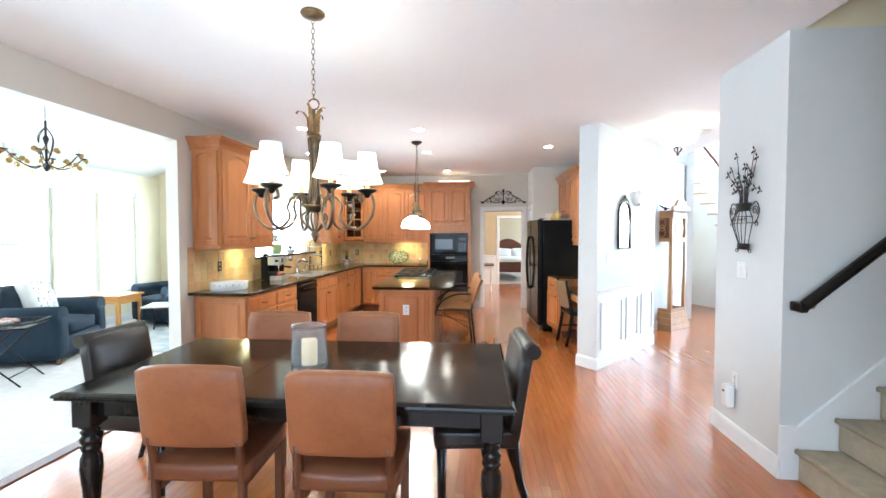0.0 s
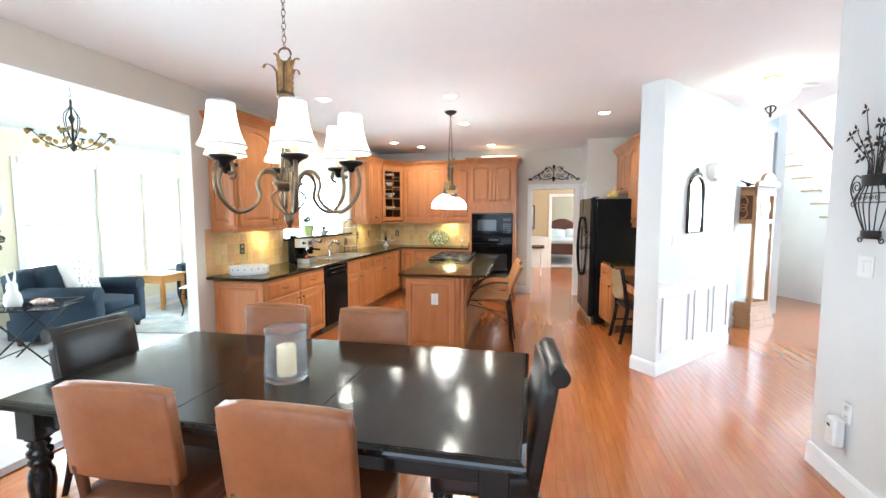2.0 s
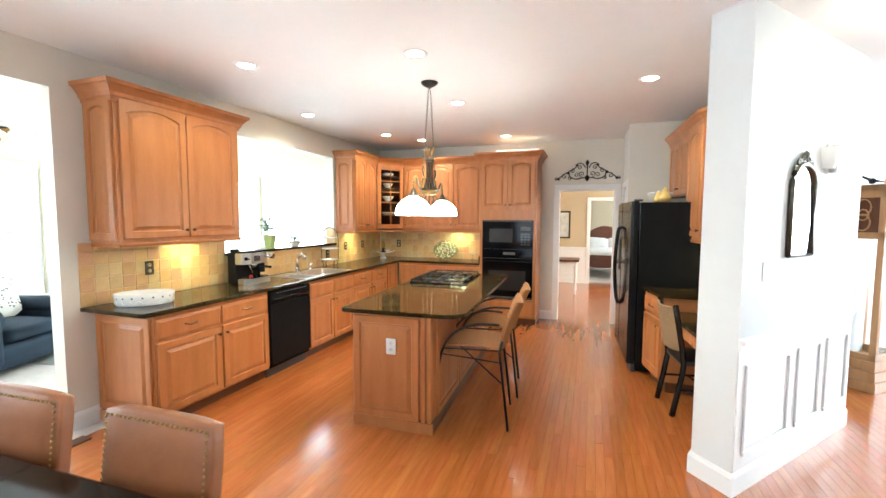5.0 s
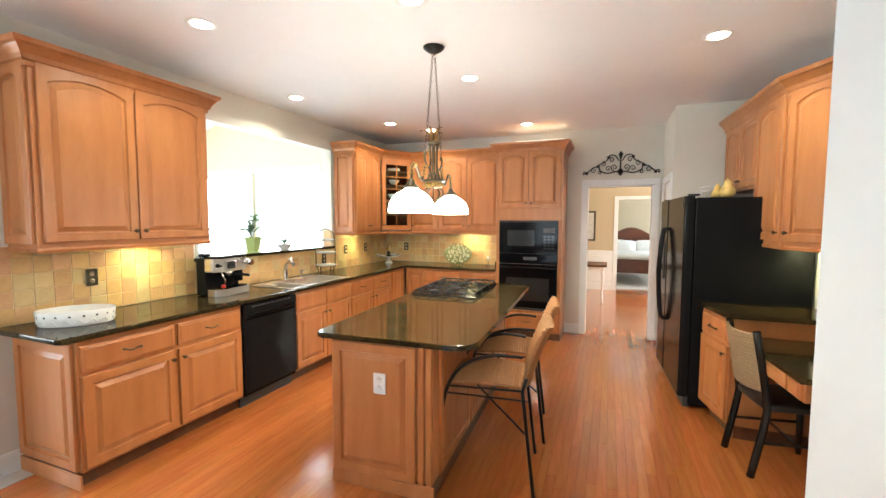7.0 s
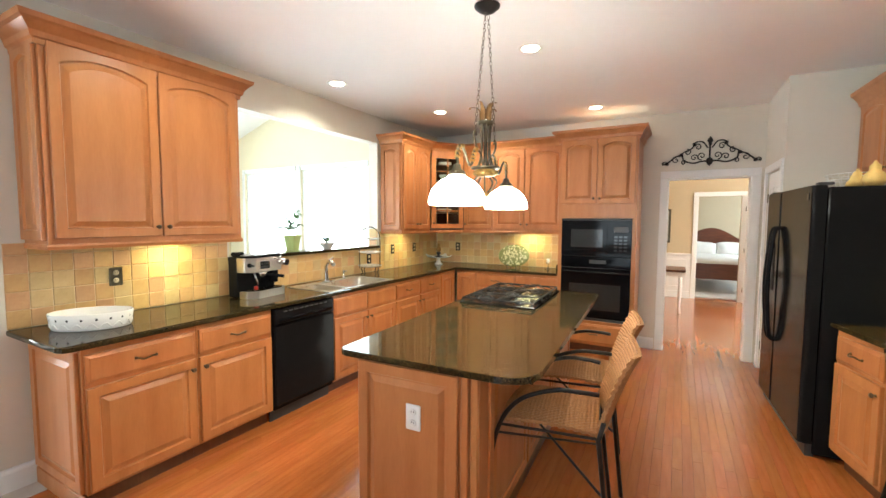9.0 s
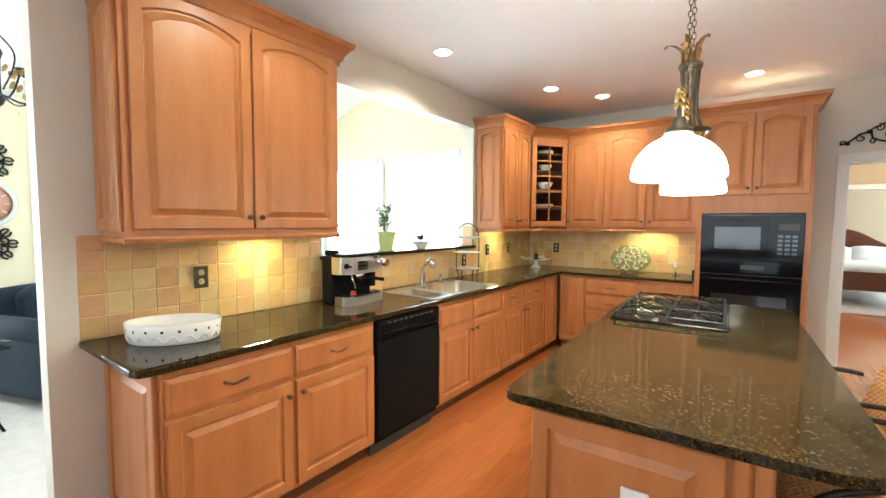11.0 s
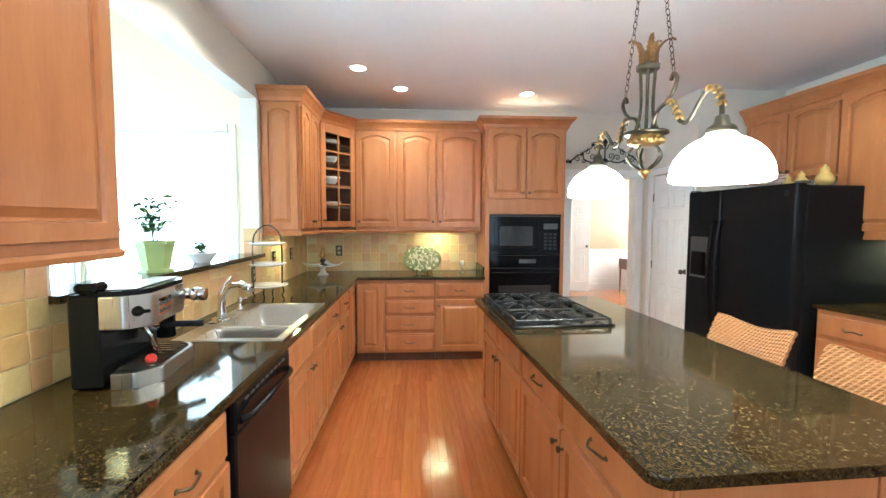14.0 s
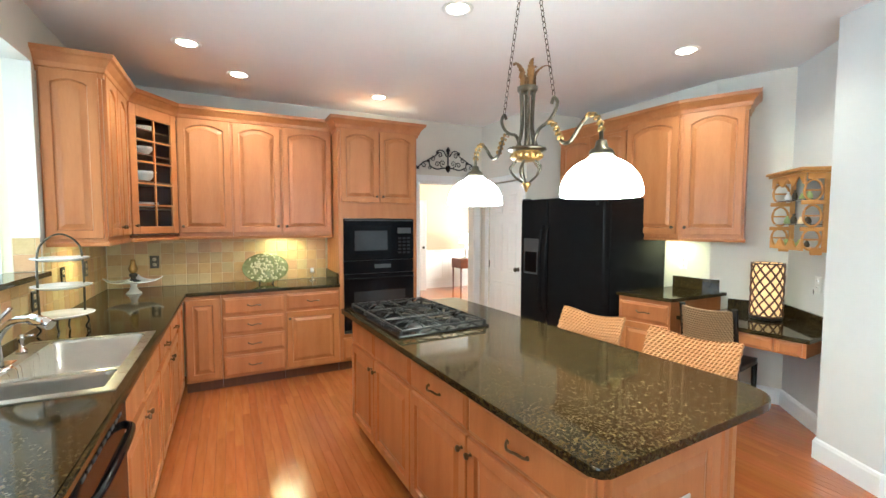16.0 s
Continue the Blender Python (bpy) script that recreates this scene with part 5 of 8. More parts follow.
lathe(b, [(0.034, 2.128), (0.046, 2.125), (0.044, 2.108), (0.030, 2.10), (0.0, 2.10)], None, 18)
lathe(b, [(0, 1.862), (0.085, 1.858), (0.088, 1.850), (0.07, 1.842), (0, 1.84)], None, 24)
stem_ = part("stem", b, PEWTER, pen)
for k in range(6):
    a = k * math.pi / 3
    c, s = math.cos(a), math.sin(a)
    b = bm_new()
    tube(b, bez((0.032 * c, 0.032 * s, 2.11), (0.026 * c, 0.026 * s, 2.0), (0.030 * c, 0.030 * s, 1.92), (0.050 * c, 0.050 * s, 1.855), n=5), 0.0065, 6)
    part("rib", b, PEWTER, stem_)
b = bm_new()
lathe(b, [(0.062, 1.841), (0.066, 1.828), (0.062, 1.808), (0.050, 1.802), (0, 1.80)], None, 24)
for k in range(16):
    a = 2 * math.pi * k / 16
    lathe(b, [(0, 0.012), (0.009, 0.008), (0.011, 0), (0.009, -0.008), (0, -0.012)], pose(0.064 * math.cos(a), 0.064 * math.sin(a), 1.822), 6)
part("gilt_band", b, GOLD, pen, "gilded leaf band")
b = bm_new()
for k in range(5):
    a = k * 2 * math.pi / 5
    c, s = math.cos(a), math.sin(a)
    tube(b, bez((0.045 * c, 0.045 * s, 1.80), (0.072 * c, 0.072 * s, 1.77), (0.055 * c, 0.055 * s, 1.735), (0.014 * c, 0.014 * s, 1.705), n=5), 0.0055, 6)
part("cage", b, PEWTER, pen)
b = bm_new()
lathe(b, [(0, 1.712), (0.020, 1.706), (0.022, 1.695), (0.012, 1.682), (0.006, 1.668), (0, 1.662)], None, 10)
part("finial", b, GOLD, pen)
for s in (-1, 1):
    m = pose(0, 0, 0, 0, 0, 90 * s)
    b = bm_new()
    tube(b, bez((0.040, 0, 1.865), (0.075, 0, 1.925), (0.125, 0, 1.945), (0.165, 0, 1.975), (0.185, 0, 2.015), (0.165, 0, 2.04), (0.150, 0, 2.018), n=5), 0.0075, 8)
    tube(b, bez((0.125, 0, 1.945), (0.175, 0, 1.925), (0.205, 0, 1.860), (0.255, 0, 1.845), (0.315, 0, 1.905), (0.360, 0, 1.93), (0.400, 0, 1.895), (0.410, 0, 1.815), n=5), 0.0080, 8)
    a = part("arm", b, PEWTER, pen, "", m)
    for x, z in ((0.150, 1.938), (0.170, 1.926), (0.184, 1.906), (0.194, 1.886), (0.206, 1.866), (0.350, 1.926), (0.372, 1.921), (0.390, 1.906), (0.402, 1.886), (0.408, 1.862)):
        for o in (-1, 1):
            b = bm_new()
            lathe(b, [(0, 0.014), (0.006, 0.009), (0.0085, 0), (0.005, -0.009), (0, -0.013)], pose(x, o * 0.008, z + 0.003, o * 35, 30, 0), 7)
            part("leaf_ornament", b, GOLD, a, "gilded leaf on the arm" if o > 0 else "")
    b = bm_new()
    lathe(b, [(0, 1.83), (0.018, 1.825), (0.024, 1.80), (0.040, 1.79), (0.046, 1.775), (0.040, 1.770), (0, 1.770)], pose(0.41, 0, 0), 18)
    part("fitter", b, PEWTER, a)
    b = bm_new()
    dome = [(0.042, 1.768)] + [(0.145 * math.sin(radians(q)), 1.632 + 0.134 * math.cos(radians(q))) for q in range(22, 91, 6)] + [(0.145, 1.626), (0.141, 1.622)]
    lathe(b, dome + [(r - 0.005, z - 0.003) for r, z in dome[::-1]] + [dome[0]], pose(0.41, 0, 0), 56)
    part("glass_shade", b, OPAL, pen, "lit white opal glass dome", m)
    w = pose(PX, PY, 0, 0, 0, 3) @ m @ Vector((0.41, 0, 1.66))
    lamp("pendant_bulb", "POINT", pose(w.x, w.y, w.z), 16, (1.0, 0.86, 0.66), radius=0.05)

# ---- dining table and chairs ----
TBL = pose(-0.625, 2.515, 0, 0, 0, 1.4)
tb = thing("dining_table", "black painted dining table with turned legs", "dining table", TBL)
TW, TD = 2.21, 1.09
b = bm_new()
for x0, x1 in ((-TW / 2, -0.29), (-0.288, 0.288), (0.29, TW / 2)):
    b = bm_new()
    box(b, x0, x1, -TD / 2, TD / 2, 0.738, 0.760, 0.0015)
    part("tabletop", b, BLACK_PAINT, tb)
b = bm_new()
sweep(b, [(-TW / 2, -TD / 2), (-TW / 2, TD / 2), (TW / 2, TD / 2), (TW / 2, -TD / 2)], [(0.0, 0.758), (-0.006, 0.757), (-0.020, 0.748), (-0.024, 0.738), (-0.012, 0.728), (-0.016, 0.722), (0.03, 0.716), (0.03, 0.758)], True)
part("edge_molding", b, BLACK_PAINT, tb)
b = bm_new()
for x0, x1, y0, y1 in ((-0.97, 0.97, -0.475, -0.45), (-0.97, 0.97, 0.45, 0.475), (-1.03, -1.005, -0.41, 0.41), (1.005, 1.03, -0.41, 0.41)):
    box(b, x0, x1, y0, y1, 0.615, 0.716, 0.003)
part("apron", b, BLACK_PAINT, tb)
LEGP = [(0, 0), (0.030, 0), (0.036, 0.02), (0.046, 0.05), (0.034, 0.09), (0.038, 0.10), (0.032, 0.12), (0.040, 0.22), (0.052, 0.34), (0.048, 0.40), (0.034, 0.43), (0.046, 0.445), (0.046, 0.46), (0.036, 0.47), (0.048, 0.485), (0.048, 0.50), (0.034, 0.515), (0.044, 0.535), (0.030, 0.548), (0.050, 0.562), (0.050, 0.57), (0, 0.57)]
leg_b = bm_new()
lathe(leg_b, LEGP, None, 20)
box(leg_b, -0.052, 0.052, -0.052, 0.052, 0.568, 0.716, 0.004)
LEG = mesh_of("leg", leg_b, BLACK_PAINT)
for x in (-1.02, 1.02):
    for y in (-0.465, 0.465):
        shared("leg", LEG, tb, pose(x, y, 0))


def padded(bm, w, d, h, m, bulge=0.012, bev=0.018):
    tmp = bmesh.new()
    bmesh.ops.create_cube(tmp, size=1.0)
    bmesh.ops.subdivide_edges(tmp, edges=tmp.edges[:], cuts=5, use_grid_fill=True)
    for v in tmp.verts:
        x, y, z = v.co * 2
        f = (1 - x * x) * (1 - y * y) * (1 - z * z)
        e = (max(0, abs(x) - 0.55) ** 2 + max(0, abs(y) - 0.4) ** 2 + max(0, abs(z) - 0.55) ** 2)
        v.co = Vector((x * (w / 2), y * (d / 2), z * (h / 2)))
        if abs(abs(y) - 1) < 1e-5:
            v.co.y += math.copysign(bulge * (1 - x * x) * (1 - z * z), y)
        if abs(abs(z) - 1) < 1e-5:
            v.co.z += math.copysign(bulge * (1 - x * x) * (1 - y * y), z)
        k = sum(1 for c in (x, y, z) if abs(c) > 0.99)
        if k >= 2:
            v.co -= Vector((math.copysign(bev, x) if abs(x) > 0.99 else 0, math.copysign(min(bev, d / 5), y) if abs(y) > 0.99 else 0, math.copysign(min(bev, h / 5), z) if abs(z) > 0.99 else 0)) * 0.45
    for f in tmp.faces:
        f.smooth = True
    merge(bm, tmp, m)


def side_chair():
    """Faces +y; origin on the floor under the seat's middle."""
    c = thing("dining_chair", "tan leather dining chair with nailhead trim and brown legs", "chair", pose(0, 0, 0), "chairs along the table")
    b = bm_new()
    padded(b, 0.48, 0.46, 0.10, pose(0, 0.0, 0.445), 0.014)
    part("seat", b, BROWN_LEATHER, c, "dark brown leather seat")
    b = bm_new()
    padded(b, 0.47, 0.062, 0.37, pose(0, -0.248, 0.762, 7, 0, 0), 0.010)
    bk = part("backrest", b, TAN_LEATHER, c, "tan leather back")
    b = bm_new()
    m = pose(0, -0.248, 0.762, 7, 0, 0)
    pts = [(x, 0.165) for x in np.linspace(-0.212, 0.212, 22)] + [(s * 0.216, z) for s in (-1, 1) for z in np.linspace(-0.155, 0.155, 16)]
    for x, z in pts:
        lathe(b, [(0, 0.004), (0.0045, 0.002), (0.0055, -0.002)], m @ pose(x, 0.034, z, -90, 0, 0), 6)
    part("nailheads", b, GOLD, bk, "small brass nailheads")
    for x in (-0.205, 0.205):
        b = bm_new()
        box(b, -0.021, 0.021, -0.021, 0.021, 0, 0.42, 0.004, pose(x, 0.195, 0))
        part("leg", b, WALNUT, c)
        b = bm_new()
        tube(b, bez((x, -0.27, 0), (x, -0.215, 0.25), (x, -0.215, 0.45), (x, -0.240, 0.62), n=4), 0.024, 4)
        part("leg", b, WALNUT, c)
    b = bm_new()
    for x in (-0.19, 0.19):
        box(b, x - 0.012, x + 0.012, -0.2, 0.18, 0.35, 0.40)
    box(b, -0.19, 0.19, 0.18, 0.205, 0.35, 0.40)
    part("seat_frame", b, WALNUT, c)
    return c


sc = side_chair()
sc.matrix_basis = pose(-0.955, 2.09, 0, 0, 0, 4)
copy_thing(sc, pose(-0.25, 2.08, 0, 0, 0, 2))
copy_thing(sc, pose(-1.17, 2.895, 0, 0, 0, 183))
copy_thing(sc, pose(-0.49, 2.925, 0, 0, 0, 182))


def end_chair():
    c = thing("parsons_chair", "black leather parsons chair with a rolled back", "chair", pose(0, 0, 0), "chairs at the table ends")
    b = bm_new()
    padded(b, 0.45, 0.46, 0.11, pose(0, 0.0, 0.43), 0.012)
    part("seat", b, BLACK_LEATHER, c)
    b = bm_new()
    padded(b, 0.45, 0.075, 0.50, pose(0, -0.235, 0.665, 9, 0, 0), 0.008)
    tube(b, [(x, -0.302, 0.905) for x in np.linspace(-0.222, 0.222, 6)], 0.040, 14)
    part("backrest", b, BLACK_LEATHER, c)
    for x in (-0.19, 0.19):
        b = bm_new()
        tube(b, [(x, 0.19, 0), (x, 0.19, 0.40)], 0.020, 4, taper=0.028)
        part("leg", b, BLACK_PAINT, c)
        b = bm_new()
        tube(b, bez((x, -0.30, 0), (x, -0.235, 0.2), (x, -0.205, 0.42), n=4), 0.020, 4, taper=0.028)
        part("leg", b, BLACK_PAINT, c)
    return c


ec = end_chair()
ec.matrix_basis = pose(0.31, 2.545, 0, 0, 0, 96)
copy_thing(ec, pose(-1.70, 2.54, 0, 0, 0, -91))

jar = thing("candle_jar", "seeded glass hurricane jar holding a cream candle", "candle holder", pose(-0.645, 2.44, 0.761))
b = bm_new()
jp = [(0, 0.002), (0.082, 0.002), (0.090, 0.010), (0.091, 0.03), (0.082, 0.16), (0.080, 0.19), (0.087, 0.20), (0.087, 0.208), (0.078, 0.205), (0.075, 0.19), (0.077, 0.16), (0.085, 0.035), (0.080, 0.016), (0, 0.014)]
lathe(b, [(r * 1.15, z * 1.2) for r, z in jp], None, 32)
g = part("jar", b, SEEDED, jar)
b = bm_new()
lathe(b, [(0, 0.018), (0.043, 0.018), (0.045, 0.022), (0.045, 0.158), (0.039, 0.167), (0, 0.163)], None, 20)
cd = part("candle", b, CANDLE, jar, "cream pillar candle")
b = bm_new()
tube(b, [(0, 0, 0.162), (0.002, 0, 0.176)], 0.0015, 5)
part("wick", b, IRON, cd)

# ---- bar stools ----
def weave(w, h, n, rows, amp=0.003, curve=0.0, t=0.012, sag=0.0, flare=0.0, crest=0.0):
    """A woven panel of ribs over strands: x across, z up, face to -y."""
    b = bm_new()
    tmp = bmesh.new()
    nx, nz = n * 2, rows * 2
    grid = []
    for j in range(nz + 1):
        line = []
        for i in range(nx + 1):
            u, v = i / nx - 0.5, j / nz
            y = curve * (4 * u * u) + sag * (1 - (2 * v - 1) ** 2) * (1 - 2 * u * u) + flare * v ** 3 + amp * (1 if (i + j // 2) % 2 else -1) + amp * 0.3 * (1 if j % 2 else -1)
            line.append(tmp.verts.new((u * w, y, v * h + crest * v * (4 * u * u - 0.5 * (2 * abs(u)) ** 8))))
        grid.append(line)
    back = [[tmp.verts.new((v.co.x, v.co.y + t, v.co.z)) for v in line] for line in grid]
    for j in range(nz):
        for i in range(nx):
            tmp.faces.new((grid[j][i], grid[j][i + 1], grid[j + 1][i + 1], grid[j + 1][i]))
            tmp.faces.new((back[j][i], back[j + 1][i], back[j + 1][i + 1], back[j][i + 1]))
    for j in range(nz):
        tmp.faces.new((grid[j][0], grid[j + 1][0], back[j + 1][0], back[j][0]))
        tmp.faces.new((grid[j][-1], back[j][-1], back[j + 1][-1], grid[j + 1][-1]))
    for i in range(nx):
        tmp.faces.new((grid[0][i], back[0][i], back[0][i + 1], grid[0][i + 1]))
        tmp.faces.new((grid[-1][i], grid[-1][i + 1], back[-1][i + 1], back[-1][i]))
    merge(b, tmp)
    return b


def bar_stool():
    """Faces +y (towards the worktop)."""
    s = thing("bar_stool", "black iron bar stool with woven seagrass seat and back", "bar stool", pose(0, 0, 0), "stools at the island")
    part("seat", weave(0.43, 0.43, 22, 26, 0.0024, -0.018, 0.014, 0.030), RATTAN, s, "woven seagrass seat", pose(0, 0.215, 0.628, 90, 0, 0))
    part("backrest", weave(0.44, 0.37, 22, 22, 0.0030, -0.045, 0.016, 0.0, 0.03, 0.035), RATTAN, s, "woven seagrass back", pose(0, -0.240, 0.60, -16, 0, 180))
    r = 0.0105
    for x in (-0.225, 0.225):
        b = bm_new()
        tube(b, bez((x * 1.04, 0.275, 0), (x * 1.05, 0.262, 0.35), (x * 1.05, 0.215, 0.60), (x * 1.05, 0.12, 0.735), (x * 1.05, -0.03, 0.80), (x * 1.03, -0.15, 0.805), (x * 0.98, -0.212, 0.80), n=5), r, 8)
        part("arm_leg", b, IRON, s)
        b = bm_new()
        tube(b, [(x * 1.05, -0.285, 0), (x * 0.99, -0.215, 0.60), (x * 0.98, -0.235, 0.68)], r, 8)
        part("leg", b, IRON, s)
        b = bm_new()
        tube(b, [(x * 0.98, -0.212, 0.605), (x * 1.04, 0.21, 0.605)], 0.007, 6)
        part("side_rail", b, IRON, s)
        b = bm_new()
        tube(b, bez((x * 1.04, 0.268, 0.17), (x * 0.99, 0.24, 0.27), (x * 0.78, 0.235, 0.335), n=5), 0.006, 6)
        part("corner_bracket", b, IRON, s)
    for a in (-1, 1):
        b = bm_new()
        tube(b, [(a * 0.228, 0.235, 0.56), (-a * 0.222, -0.23, 0.36)], 0.006, 6)
        part("cross_brace", b, IRON, s)
    for y, z in ((0.262, 0.345), (-0.213, 0.60)):
        b = bm_new()
        tube(b, [(-0.235, y, z), (0.235, y, z)], 0.007, 6)
        part("stretcher", b, IRON, s)
    return s


st = bar_stool()
st.matrix_basis = pose(-0.045, 5.475, 0, 0, 0, 98)
copy_thing(st, pose(-0.075, 6.095, 0, 0, 0, 98))

# ---- desk nook ----
b = bm_new()
F1, F2 = (1.36, 6.885), (1.455, 6.455)
prism(b, [F1, F2, (2.14, 6.455), (2.11, 6.885)], 0.105, 0.885)
deskcab = thing("desk_base_cabinet", "maple base cabinet beside the refrigerator", "cabinet", pose(0, 0, 0))
part("body", b, MAPLE, deskcab)
b = bm_new()
prism(b, [(F1[0] + 0.07, F1[1]), (F2[0] + 0.05, F2[1] + 0.03), (2.09, 6.49), (2.10, 6.88)], 0, 0.104)
part("toe_kick", b, WALNUT, deskcab)
fa = math.degrees(math.atan2(F2[1] - F1[1], F2[0] - F1[0]))
fw2 = math.hypot(F2[1] - F1[1], F2[0] - F1[0])
mF = pose(F1[0], F1[1], 0, 0, 0, fa)
d = part("drawer_front", front_panel(fw2 - 0.03, DRH, 0, raised=False), MAPLE, deskcab, "", mF @ pose(0.015, 0, DRZ))
shared("pull", PULL, d, pose((fw2 - 0.03) / 2, -0.02, DRH / 2), "curved bronze pull")
d = part("door", front_panel(fw2 - 0.03, DOH), MAPLE, deskcab, "", mF @ pose(0.015, 0, DOZ))
shared("knob", KNOB, d, pose(fw2 - 0.06, -0.02, DOH - 0.06), "small round bronze knob")
b = bm_new()
prism(b, rounded([(1.322, 6.888), (1.420, 6.42), (2.165, 6.42), (2.115, 6.888)], [0, 0.03, 0, 0], 5), 0.886, 0.916, 0.006)
prism(b, [(2.095, 6.888), (2.10, 6.60), (2.145, 6.475), (2.165, 6.485), (2.118, 6.60), (2.115, 6.888)], 0.9155, 1.02)
solid("desk_side_countertop", b, GRANITE, "small dark granite counter with upstand", "countertop")
DZ = 0.775
b = bm_new()
prism(b, [(1.475, 6.415), (1.555, 5.56), (1.93, 5.585), (2.345, 6.06), (2.17, 6.415)], DZ - 0.03, DZ, 0.005)
solid("desk_countertop", b, GRANITE, "dark granite desk top set below the counter", "countertop")
b = bm_new()
prism(b, [(1.935, 5.600), (2.330, 6.055), (2.315, 6.068), (1.92, 5.613)], DZ + 0.0005, DZ + 0.09)
prism(b, [(2.335, 6.075), (2.170, 6.410), (2.152, 6.402), (2.317, 6.067)], DZ + 0.0005, DZ + 0.09)
solid("desk_upstand", b, GRANITE, "low granite upstand along the desk wall", "countertop")
dk = thing("desk_apron_unit", "maple apron unit with drawers under the desk top", "desk", pose(1.510, 6.405, 0, 0, 0, -84.6))
b = bm_new()
box(b, 0, 0.82, 0, 0.30, DZ - 0.135, DZ - 0.031)
part("case", b, MAPLE, dk)
part("drawer_front", front_panel(0.62, 0.09, 0, raised=False), MAPLE, dk, "", pose(0.02, 0, DZ - 0.13))
part("drawer_front", front_panel(0.14, 0.09, 0, raised=False), MAPLE, dk, "", pose(0.66, 0, DZ - 0.13))

chair = thing("desk_chair", "black wooden desk chair with a woven rattan back", "chair", pose(1.715, 6.20, 0, 0, 0, -80))
b = bm_new()
padded(b, 0.40, 0.42, 0.05, pose(0, 0.0, 0.445), 0.012)
part("seat", b, BLACK_LEATHER, chair)
part("backrest", weave(0.37, 0.36, 20, 20, 0.0030, -0.05, 0.014), RATTAN_GREY, chair, "woven grey-brown rattan back", pose(0, -0.262, 0.53, -10, 0, 180))
for x in (-0.178, 0.178):
    b = bm_new()
    tube(b, bez((x, -0.27, 0), (x, -0.205, 0.35), (x, -0.205, 0.5), (x, -0.276, 0.905), n=4), 0.023, 8)
    part("leg", b, BLACK_PAINT, chair)
    b = bm_new()
    tube(b, [(x, 0.18, 0), (x, 0.18, 0.43)], 0.017, 6, taper=0.022)
    part("leg", b, BLACK_PAINT, chair)
    b = bm_new()
    tube(b, [(x, -0.22, 0.22), (x, 0.18, 0.22)], 0.010, 6)
    part("stretcher", b, BLACK_PAINT, chair)
b = bm_new()
tube(b, [(-0.178, -0.02, 0.22), (0.178, -0.02, 0.22)], 0.010, 6)
part("stretcher", b, BLACK_PAINT, chair)

dl = thing("table_lamp", "lit cylinder table lamp with a dark lattice shade", "lamp", pose(2.02, 6.04, DZ + 0.001))
b = bm_new()
lathe(b, [(0, 0), (0.105, 0), (0.108, 0.006), (0.108, 0.020), (0, 0.022)], None, 28)
part("base", b, IRON, dl)
b = bm_new()
lathe(b, [(0.102, 0.022), (0.102, 0.44), (0.099, 0.44), (0.099, 0.022)], None, 28)
part("shade", b, mat("lit_parchment", (0.70, 0.50, 0.28), 0.8, emit=(1.0, 0.60, 0.24), strength=0.62), dl, "glowing cream shade")
b = bm_new()
R = 0.1045
for k in range(10):
    for s in (-1, 1):
        pts = []
        for i in range(23):
            z = 0.022 + 0.418 * i / 22
            a = 2 * math.pi * k / 10 + s * 2 * math.pi * 0.45 * i / 22
            rr = R + 0.001 * s
            pts.append((rr * math.cos(a), rr * math.sin(a), z))
        tube(b, pts, 0.0075, 4)
for z in (0.026, 0.437):
    tube(b, [(R * math.cos(2 * math.pi * i / 28), R * math.sin(2 * math.pi * i / 28), z) for i in range(28)], 0.006, 5, closed=True)
part("lattice", b, WALNUT, dl, "dark lattice wrapped round the shade")
b = bm_new()
tube(b, bez((0.06, -0.10, 0.01), (0.16, -0.14, 0.005), (0.12, -0.25, 0.10), (0.085, -0.262, 0.26), n=6), 0.003, 5)
part("cord", b, IRON, dl)
lamp("desk_lamp_bulb", "POINT", pose(2.02, 6.04, DZ + 0.30), 1.2, WARM, radius=0.04)

# little wall shelf on the diagonal wall
WS = pose(2.145, 5.835, 1.30, 0, 0, -130.5)
sh = thing("wall_shelf", "golden pine fretwork shelf holding small ornaments", "shelf", WS @ pose(0, 0, 0, 0, 0, 0))
sw, sd, shh = 0.44, 0.17, 0.60
for x in (-sw / 2, sw / 2 - 0.016):
    b = bm_new()
    for z0, z1, y0, y1 in ((0.02, 0.58, -0.035, 0.0), (0.0, 0.05, -sd * 0.6, -0.03), (0.17, 0.20, -sd, -0.03), (0.36, 0.39, -sd, -0.03), (0.54, 0.60, -sd * 0.8, -0.03)):
        box(b, x, x + 0.016, y0, y1, z0, z1, 0.004)
    for zc in (0.11, 0.28, 0.46):
        pts = [(0, -0.10 + 0.055 * math.cos(a), zc + 0.075 * math.sin(a)) for a in [i * math.pi / 8 for i in range(16)]]
        tube(b, [(x + 0.008, p[1], p[2]) for p in pts], 0.009, 5, closed=True)
        tube(b, [(x + 0.008, -0.05, zc), (x + 0.008, -0.15, zc)], 0.007, 5)
    part("side_panel", b, PINE, sh)
b = bm_new()
box(b, -sw / 2 - 0.03, sw / 2 + 0.03, -sd - 0.03, 0, 0.60, 0.622, 0.006)
box(b, -sw / 2 - 0.015, sw / 2 + 0.015, -sd - 0.015, 0, 0.582, 0.5995, 0.004)
part("top", b, PINE, sh)
